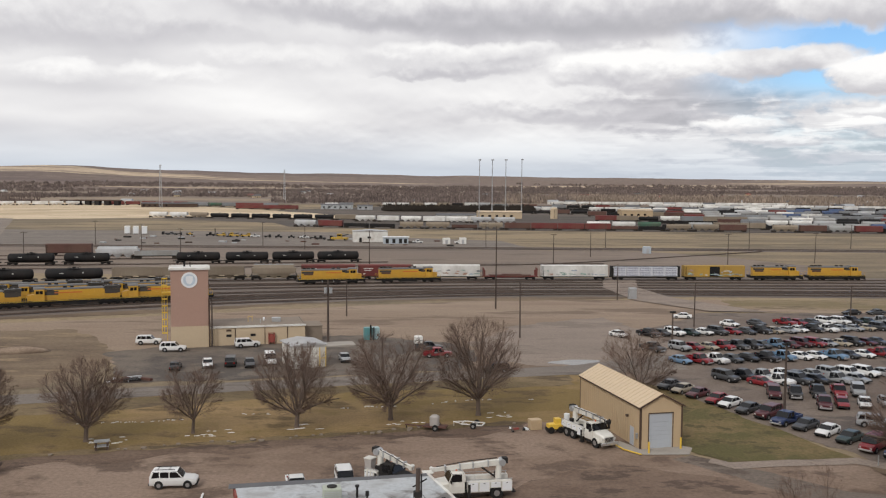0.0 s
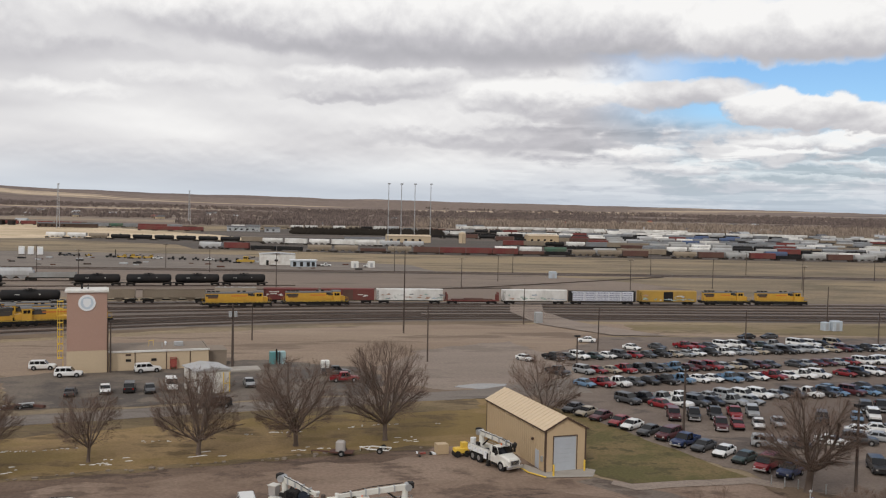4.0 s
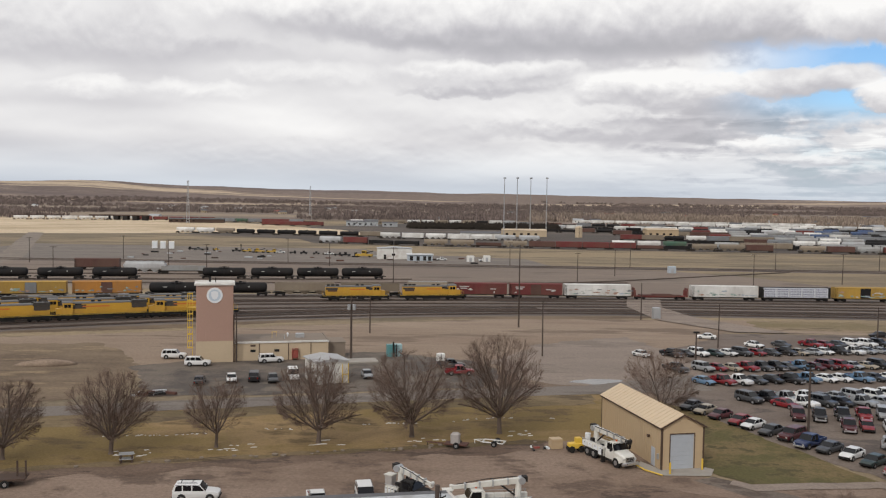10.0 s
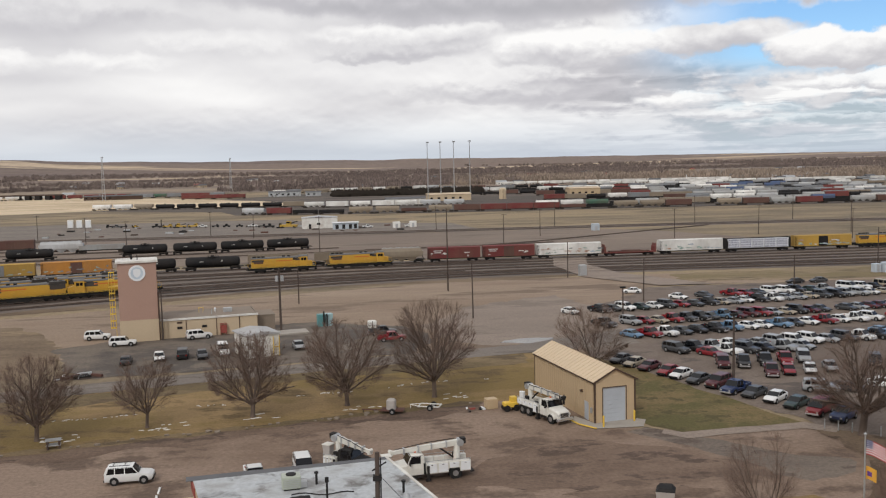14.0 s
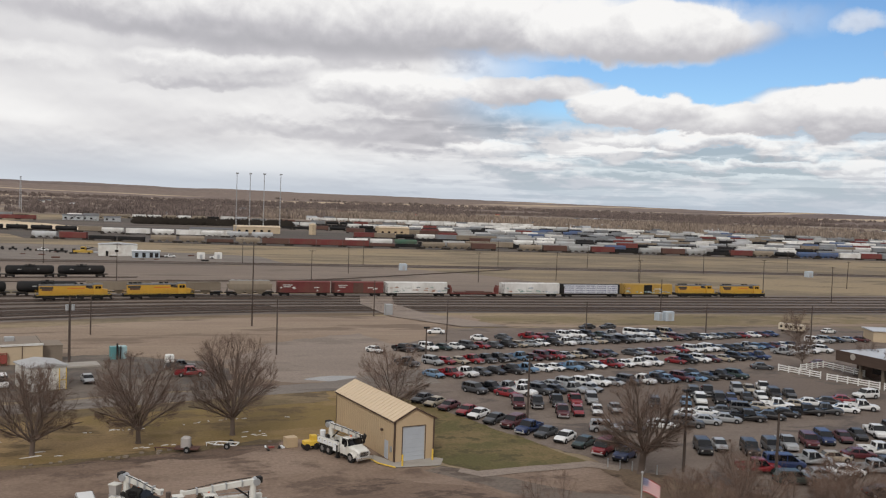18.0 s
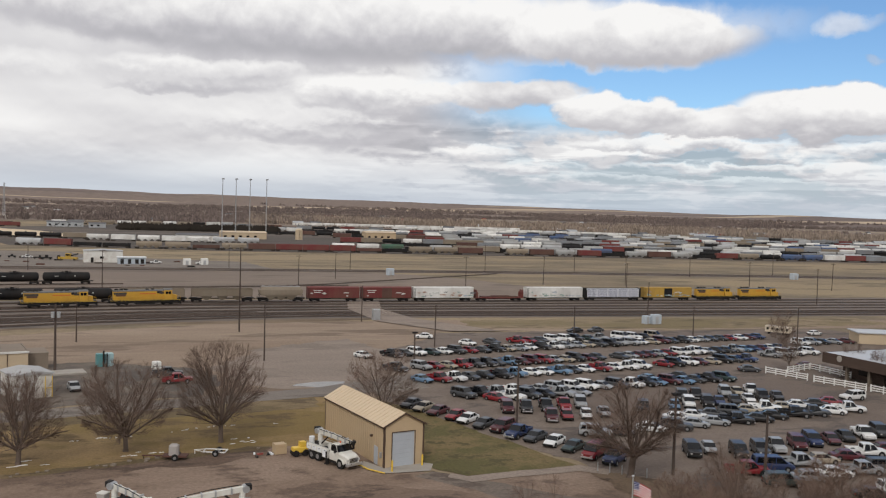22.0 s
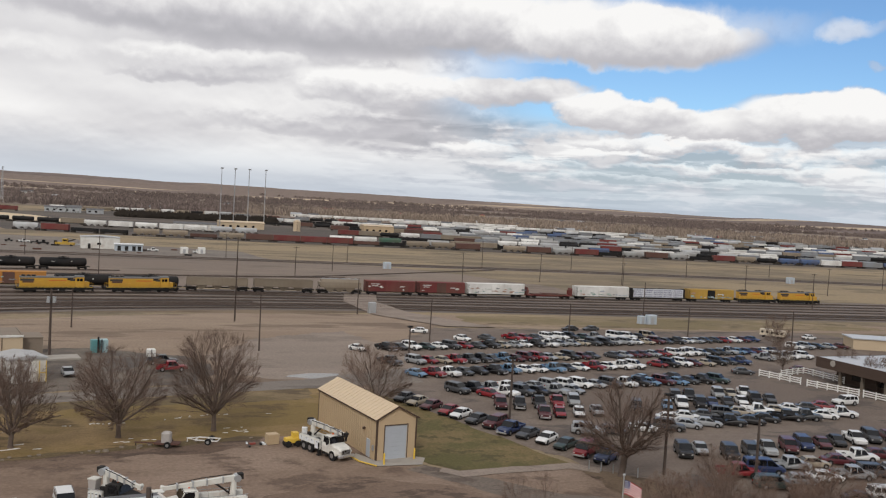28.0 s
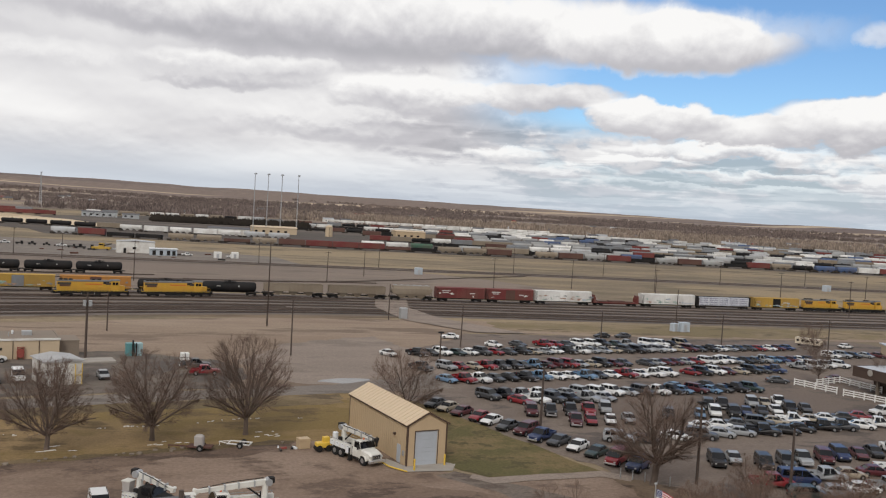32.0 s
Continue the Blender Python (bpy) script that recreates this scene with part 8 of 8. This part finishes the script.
solid("traffic_cone", Shape().tube((0, 0, 0), (0, 0, 1.0), 0.2, 0.05, n=10).box(-0.25, 0.25, -0.25, 0.25, 0, 0.05), M_ORANGE, "orange marker standing at the truck's rear", "traffic cone", pose(7.0, 88.2, 0.03))
road_car("Wp", pose(-13.7, 87.0, 0.05, 0, 0, -76), "white pickup truck parked nose to the flat-roofed building", "yard vehicles")
road_car("Wu", pose(-9.3, 89.2, 0.05, 0, 0, 282), "white utility vehicle parked nose to the flat-roofed building", "yard vehicles")
road_car("Wp", pose(15.0, 71.6, 0.05, 0, 0, 350), "white service pickup parked in the yard", "yard vehicles")
WSUV = road_car("Wu", pose(-25.9, 88.6, 0.04, 0, 0, 6), "white SUV with dark trim parked in the dirt yard", "yard vehicles")
part("roof_rack", Shape().box(-1.9, 0.2, -0.62, -0.56, 1.9, 1.95).box(-1.9, 0.2, 0.56, 0.62, 1.9, 1.95).box(-1.6, -1.55, -0.6, 0.6, 1.9, 1.94).box(-0.4, -0.35, -0.6, 0.6, 1.9, 1.94), M_DARK, WSUV)
WSUV.scale = (0.91, 0.94, 0.95)
for x, y, a in ((-22.4, 85.6, 98), (-22.1, 83.4, 104), (-21.3, 81.0, 112), (-20.6, 79.2, 110), (-19.9, 77.4, 112)):
    solid("parking_bumper", Shape().bevel_box(-0.8, 0.8, -0.1, 0.1, 0, 0.16, 0.04), M_WHITE, "white concrete parking bumper on dirt", "parking bumper", pose(x, y, 0.02, 0, 0, a), "parking bumpers")

solid("plank", Shape().box(-1.3, 1.3, -0.12, 0.12, 0, 0.06), M_TAN, "pale loose plank on the dirt beside the building", "plank", pose(-19.2, 83.3, 0.04, 0, 0, 12))
M_RUSTFRAME = paint("rusty_frame", (0.10, 0.045, 0.033), 0.85, var=0.3)
d = thing("dumpster", "pale grey steel dumpster with dark open lid", "dumpster", pose(22.3, 77.0, 0.03, 0, 0, -20))
part("bin", Shape().loft([[(0.1, 0.1, 0.12), (1.6, 0.1, 0.12), (1.6, 1.4, 0.12), (0.1, 1.4, 0.12)], [(-0.05, -0.05, 1.35), (1.75, -0.05, 1.35), (1.75, 1.55, 1.35), (-0.05, 1.55, 1.35)]]), M_BIN, d)
part("lid", Shape().loft([[(-0.05, -0.05, 1.36), (1.75, -0.05, 1.36), (1.75, 1.55, 1.36), (-0.05, 1.55, 1.36)], [(0.3, 0.4, 1.65), (1.4, 0.4, 1.65), (1.4, 1.5, 1.8), (0.3, 1.5, 1.8)]]), M_DARK, d)
d.scale = (0.92, 0.92, 0.82)
part("foot", Shape().box(0.2, 0.4, 0.2, 1.3, 0, 0.12).box(1.3, 1.5, 0.2, 1.3, 0, 0.12), M_DARK, d)


def yard_clutter():
    t = thing("roller", "small yellow roller compactor parked by the garage", "machine", pose(13.2, 108.4, 0.04, 0, 0, 15))
    part("drum", Shape().tube((0.1, 0, 0.4), (0.1, 1.1, 0.4), 0.4, n=14), M_DARK, t)
    part("frame", Shape().bevel_box(-0.2, 1.6, 0.05, 1.05, 0.5, 1.1, 0.08).box(0.7, 1.4, 0.2, 0.9, 1.1, 1.7), M_YELLOW, t)
    part("drum", Shape().tube((1.3, 0, 0.4), (1.3, 1.1, 0.4), 0.4, n=14), M_DARK, t)
    c = thing("crate", "tan wooden crate beside the roller", "crate", pose(11.0, 109.8, 0.04, 0, 0, 15))
    for i in range(4):
        part("board", Shape().box(0, 1.4, -0.02, 0.02, 0.06 + 0.3 * i, 0.32 + 0.3 * i), M_TAN, c)
    part("crate_body", Shape().box(0, 1.4, 0.03, 1.2, 0, 1.2), M_TAN, c)
    p = thing("tall_tank", "pale upright tank on a skid by the garage corner", "tank", pose(15.4, 110.6, 0.04))
    part("tank", Shape().tube((0, 0, 0.1), (0, 0, 1.9), 0.35, n=12), M_SIGN, p)
    part("skid", Shape().box(-0.5, 0.5, -0.4, 0.4, 0, 0.1), M_DARK, p)
    k = thing("sprayer_trailer", "rusty trailer carrying a pale round tank", "trailer", pose(-0.7, 110.0, 0.05, 0, 0, -12))
    part("tank", Shape().bevel_box(-0.5, 0.6, -0.5, 0.5, 0.5, 1.75, 0.18), M_BIN, k)
    part("frame", Shape().box(-1.2, 1.6, -0.7, 0.7, 0.35, 0.5).box(-3.6, -1.2, -0.08, 0.08, 0.3, 0.42), M_RUSTFRAME, k)
    for y in (-0.8, 0.8):
        part("wheel", wheel_mesh(0.32, 0.22), None, k, at=Matrix.Translation((0.3, y, 0)))
    part("jack", Shape().box(-3.5, -3.4, -0.05, 0.05, 0, 0.4), M_DARK, k)
    f = thing("boat_trailer", "empty white frame trailer", "trailer", pose(3.9, 111.2, 0.05, 0, 0, -18))
    part("frame", Shape().box(-1.2, 1.5, -0.75, -0.65, 0.4, 0.52).box(-1.2, 1.5, 0.65, 0.75, 0.4, 0.52).box(-1.2, -1.1, -0.7, 0.7, 0.4, 0.52).box(1.4, 1.5, -0.7, 0.7, 0.4, 0.52).box(0.1, 0.2, -0.7, 0.7, 0.4, 0.52), M_WHITE, f)
    part("tongue", Shape().tube((-1.2, -0.6, 0.46), (-2.4, 0, 0.46), 0.05, n=6).tube((-1.2, 0.6, 0.46), (-2.4, 0, 0.46), 0.05, n=6).tube((-2.3, 0, 0), (-2.3, 0, 0.46), 0.05, n=6), M_WHITE, f)
    for y in (-0.85, 0.85):
        part("wheel", wheel_mesh(0.32, 0.22), None, f, at=Matrix.Translation((0.4, y, 0)))
    r = random.Random(4)
    for i in range(26):
        a = r.uniform(0, 1)
        x = -44 + 55 * a
        s = r.uniform(0.15, 0.4)
        solid("rock", Shape().loft([[(math.cos(j * 1.05) * s * r.uniform(0.7, 1.1), math.sin(j * 1.05) * s * r.uniform(0.6, 1.0), z * s) for j in range(6)] for z in (-0.2, 0.3, 0.55)]), M_GRAVELROOF, "rough grey-tan rock along the lawn's edge", "rock", pose(x, near_edge(x) + r.uniform(-0.6, 0.6), 0.05), "rocks along the lawn")
    for i in range(14):
        x, y = 9.4 + r.uniform(-1.6, 2.2), 110 + r.uniform(-1, 1.2)
        s = r.uniform(0.15, 0.45)
        solid("scrap", Shape().box(-s, s, -s * 0.4, s * 0.4, 0, s * 0.5, 0.03), r.choice((M_DARK, M_REDDOOR, M_SIGN, M_WOODPOLE)), "small piece of scrap on the dirt", "scrap", pose(x, y, 0.04, 0, 0, r.uniform(0, 180)), "scrap heap")
    b = thing("bench", "weathered grey picnic bench at the lawn's edge", "bench", pose(-37.4, 100.6, 0.04, 0, 0, 16))
    part("top", Shape().box(-0.8, 0.8, -0.5, 0.5, 0.95, 1.05), M_GALV, b)
    for d_ in (-0.6, 0.6):
        part("leg", Shape().box(d_ - 0.1, d_ + 0.1, -0.45, 0.45, 0, 0.95), M_DARKWOOD, b)
    part("shelf", Shape().box(-0.75, 0.75, -0.45, 0.45, 0.4, 0.5), M_GALV, b)
    fl = thing("flatbed_trailer", "brown flatbed trailer with upright stakes", "trailer", pose(-47.0, 91.5, 0.03, 0, 0, 14))
    part("deck", Shape().box(-2.5, 2.5, -1.1, 1.1, 0.7, 0.9), M_DARKWOOD, fl)
    for x in (1.6, 2.4):
        part("stake", Shape().box(x - 0.08, x + 0.08, -0.1, 0.1, 0.9, 2.5), M_DARKWOOD, fl)
    for x in (-0.6, 0.6):
        for y in (-1.0, 1.0):
            part("wheel", wheel_mesh(0.36, 0.24), None, fl, at=Matrix.Translation((x, y, 0)))
    solid("earth_mound", Shape().loft([[(math.cos(j * 0.5236) * 5.5 * k, math.sin(j * 0.5236) * 2.2 * k, z) for j in range(12)] for k, z in ((1, 0), (0.75, 0.5), (0.35, 0.85), (0.05, 0.95))]), M_GRAVEL, "low pale gravel mound", "mound", pose(-73.0, 158.0, 0.02, 0, 0, 12), smooth=True)
    for i in range(5):
        solid("marker_post", Shape().box(-0.05, 0.05, -0.05, 0.05, 0, 1.1), M_GALV, "short grey marker post at the car park corner", "post", pose(46.8 + 1.1 * i, 96.8 - 0.9 * i, 0.04), "marker posts")
    for i in range(150):
        x = -46 + 60 * r.random()
        kind = r.random()
        if kind < 0.72:
            y, l, w = near_edge(x) + 12.7 + 0.5 * math.sin(x * 0.4) + r.gauss(0, 0.22), r.uniform(0.08, 0.42), r.uniform(0.04, 0.15)
            if noise.noise((x * 0.16, 3.0, 0.0)) < -0.08:
                continue
        else:
            x = r.choice((-40.4, -29.2, -17.4, -6.2, 4.9)) + r.uniform(-0.5, 4.5)
            y, l, w = near_edge(x) + r.choice((3.2, 4.0, 5.6)) + r.uniform(-0.3, 0.3), r.uniform(0.12, 0.8), r.uniform(0.05, 0.16)
        ring = [(math.cos(j * 0.628) * l * r.uniform(0.3, 1), math.sin(j * 0.628) * w * r.uniform(0.3, 1), 0.0) for j in range(10)]
        solid("snow_patch", Shape().loft([ring, [(a * 0.7, b_ * 0.7, 0.06) for a, b_, _ in ring]]), M_SNOW, "thin strip of old snow on the lawn", "snow", pose(x, y, 0.03, 0, 0, 14), "snow remains")


yard_clutter()
sheet("dirt_stain", [(-50, 136), (-47, 138.2), (-43.5, 137.6), (-42.5, 135.4), (-46, 134.2), (-49.5, 134.4)], 0.066, M_MUD, "dark oily ground round a scrap pile", 0.6, "ground", 0.7)
pile = random.Random(31)
for i in range(16):
    h_ = pile.uniform(0.12, 0.5)
    solid("scrap", Shape().box(-h_ * 2.2, h_ * 2.2, -h_ * 0.6, h_ * 0.6, 0, h_ * 0.8, 0.04), pile.choice((M_DARK, M_WOODPOLE, M_SIGN, M_RUSTFRAME, M_GALV, M_DARK)), "piece of scrap in a pile by the road", "scrap", pose(-46.3 + pile.gauss(0, 1.5), 136.1 + pile.gauss(0, 0.7), 0.07, 0, 0, pile.uniform(0, 180)), "scrap pile by the road")
for (xa, ya), (xb, yb) in (((19.5, 105.2), (20.6, 101.9)), ((20.6, 101.9), (22.2, 99.9))):
    l_ = math.hypot(xb - xa, yb - ya)
    solid("painted_kerb", Shape().bevel_box(0, l_, -0.09, 0.09, 0, 0.1, 0.02), M_YELLOW, "yellow painted kerb beside the garage", "kerb", pose(xa, ya, 0.1, 0, 0, math.degrees(math.atan2(yb - ya, xb - xa))), "painted kerbs")


def flagpole():
    t = thing("flagpole", "white flagpole with a striped flag above a yellow flag", "flagpole", pose(35.3, 66.5, 0))
    h = 8.75
    part("pole", Shape().tube((0, 0, 0), (0, 0, h), 0.075, 0.05, n=10), M_GALV, t)
    part("ball", Shape().loft([[(math.cos(j * 0.785) * q, math.sin(j * 0.785) * q, h + z) for j in range(8)] for q, z in ((0.03, 0), (0.12, 0.08), (0.12, 0.16), (0.02, 0.24))]), M_GALV, t)

    def wave(u):
        return 0.16 * math.sin(u * 5.0), -0.3 * u * u - 0.62 * u

    def cloth(z0, hh, l, rows, cols, pick):
        out = {}
        for i in range(rows):
            for j in range(cols):
                s = out.setdefault(pick(i, j), Shape())
                q = []
                for du, dv in ((0, 0), (1, 0), (1, 1), (0, 1)):
                    u, v = (j + du) / cols, (i + dv) / rows
                    wy, wz = wave(u)
                    q.append((0.1 + l * u * 0.92, wy + 0.3 * u, z0 - hh * v + wz * l * 0.5))
                s.loft([[(x, y, z) for x, y, z in q], [(x, y + 0.012, z) for x, y, z in q]])
        return out
    red, white, blue = paint("flag_red", (0.42, 0.03, 0.045), 0.8, var=0.1), paint("flag_white", (0.72, 0.71, 0.70), 0.8, var=0.06), paint("flag_blue", (0.035, 0.045, 0.16), 0.8, var=0.1)
    yel, vio = paint("flag_yellow", (0.68, 0.36, 0.05), 0.8, var=0.12), paint("flag_violet", (0.13, 0.05, 0.24), 0.8, var=0.1)
    for key, s in cloth(h - 0.3, 1.15, 1.8, 13, 10, lambda i, j: "canton" if i < 7 and j < 4 else ("stripe_red" if i % 2 == 0 else "stripe_white")).items():
        piece = part(key, s, {"canton": blue, "stripe_red": red, "stripe_white": white}[key], t)
        bm = bmesh.new()
        bm.from_mesh(piece.data)
        bmesh.ops.remove_doubles(bm, verts=bm.verts, dist=0.0005)
        bm.to_mesh(piece.data)
        bm.free()
    stars = Shape()
    for i in range(4):
        for j in range(5):
            x = 0.16 + 0.135 * j
            u = (x - 0.1) / 1.66
            wy, wz = wave(u)
            stars.box(x, x + 0.055, wy + 0.3 * u - 0.02, wy + 0.3 * u - 0.005, h - 0.42 - 0.145 * i + wz * 0.9, h - 0.365 - 0.145 * i + wz * 0.9)
    part("star_field", stars, white, t)
    for key, s in cloth(h - 2.35, 1.0, 1.0, 8, 8, lambda i, j: "flag_emblem" if 2 < i < 6 and 1 < j < 5 else "yellow_cloth").items():
        part(key, s, {"flag_emblem": vio, "yellow_cloth": yel}[key], t)


flagpole()


def track_machines():
    """Yellow and dark machines on the equipment yard beyond the tracks."""
    r = random.Random(8)
    for x, y, s, mat in ((-52.0, 466.5, 1.35, 0), (-118.0, 492, 0.75, 0), (-110.5, 489.5, 0.85, 0), (-104.0, 488.5, 0.8, 0), (-92.0, 485.5, 0.55, 2), (-86, 484, 0.6, 2), (-79, 482, 0.55, 2), (-124.5, 494.5, 0.75, 3), (-152, 505, 0.6, 2), (-143.5, 501.5, 0.55, 2), (-137, 500, 0.5, 0), (-62, 470, 0.8, 2), (-66.5, 474, 0.6, 2)):
        mt = (M_MACHINE, M_WHITE, M_DARK, M_DARK)[mat]
        t = thing("track_machine", ("yellow track maintenance machine", "white service vehicle", "dark rail trolley", "dark forklift with a raised mast")[mat] + " on the gravel yard", "machine", pose(x, y, 0.05, 0, 0, r.uniform(-15, 15)), "machines on the yard")
        part("body", Shape().bevel_box(-3.2 * s, 3.2 * s, -1.0 * s, 1.0 * s, 0.5, 0.5 + 0.8 * s, 0.1), mt, t)
        c = r.choice((-2.6, -0.8, 1.0)) * s
        part("cab", Shape().bevel_box(c, c + 1.7 * s, -0.95 * s, 0.95 * s, 0.5 + 0.8 * s, 0.5 + 2.1 * s, 0.12), mt, t)
        part("window", Shape().box(c + 0.15 * s, c + 1.5 * s, -0.98 * s, 0.98 * s, 0.6 + 1.2 * s, 0.4 + 1.9 * s), M_GLASS, t)
        if mat == 0:
            part("work_head", Shape().box(-3.6 * s, -2.9 * s, -0.8 * s, 0.8 * s, 0.2, 0.9 + s).tube((0, 0, 0.5 + s), (3.4 * s, 0, 0.7 + 1.8 * s), 0.2 * s, n=6), M_DARK, t)
        if mat == 3:
            part("mast", Shape().box(3.2 * s, 3.5 * s, -0.8 * s, -0.5 * s, 0.2, 4.2).box(3.2 * s, 3.5 * s, 0.5 * s, 0.8 * s, 0.2, 4.2).box(3.2 * s, 3.5 * s, -0.8 * s, 0.8 * s, 3.9, 4.2), M_DARK, t)
        for dx in (-2.2, 2.2):
            part("axle", Shape().tube((dx * s, -1.05 * s, 0.42), (dx * s, 1.05 * s, 0.42), 0.42, n=10), M_TYRE, t)
    for c, x, y, a in (("Wp", -99.0, 487.0, 10), ("Wp", -72.0, 480.5, 15), ("Wp", 8.5, 447.5, 5), ("Wp", -12.0, 450.0, 5), ("Gp", -148.0, 503.5, 20)):
        road_car(c, pose(x, y, 0.05, 0, 0, a), "%s service pickup on the far gravel yard" % ("white" if c[0] == "W" else "grey"), "vehicles on the far yard")
    q = random.Random(21)
    for i in range(46):
        x, y = q.uniform(-165, 15), q.uniform(428, 500)
        if y < 470 - 0.35 * x - 12 or q.random() < 0.3:
            s = q.uniform(0.4, 1.1)
            solid("scrap", Shape().bevel_box(-s * 1.8, s * 1.8, -s * 0.6, s * 0.6, 0, s * 0.7, 0.05), q.choice((M_DARK, M_RUSTFRAME, M_WOODPOLE, M_GALV, M_RUSTFRAME)), "stacked track material on the gravel yard", "scrap", pose(x, y, 0.05, 0, 0, q.uniform(-20, 20)), "stacked track material")


M_MACHINE = paint("machine_yellow", (0.46, 0.29, 0.035), 0.6, var=0.2, dirt=0.3)
track_machines()

# ---- what moves ----
BLACK_SUV = road_car("Ku", pose(9, road_mid(9), 0.07, 0, 0, 195), "black SUV driving along the access road", "moving car")
SUV_AT = [(0.0, 8.5), (2.0, -5.0), (3.0, -12.0), (4.0, -19.0), (9.0, -57.4), (10.0, -66.0), (14.0, -98.0), (20.0, -146.0), (32.0, -240.0)]


def motions():
    move_train()
    rows = []
    for t, x in SUV_AT:
        a = math.degrees(math.atan(0.262 - 0.0012 * x)) if x > -150 else math.degrees(math.atan(0.44))
        y = road_mid(x) + 0.6 if x > -150 else road_mid(-150) + 0.6 + 0.44 * (x + 150)
        rows.append((t, pose(x, y, 0.07, 0, 0, 180 + a)))
    walk(BLACK_SUV, rows)


motions()
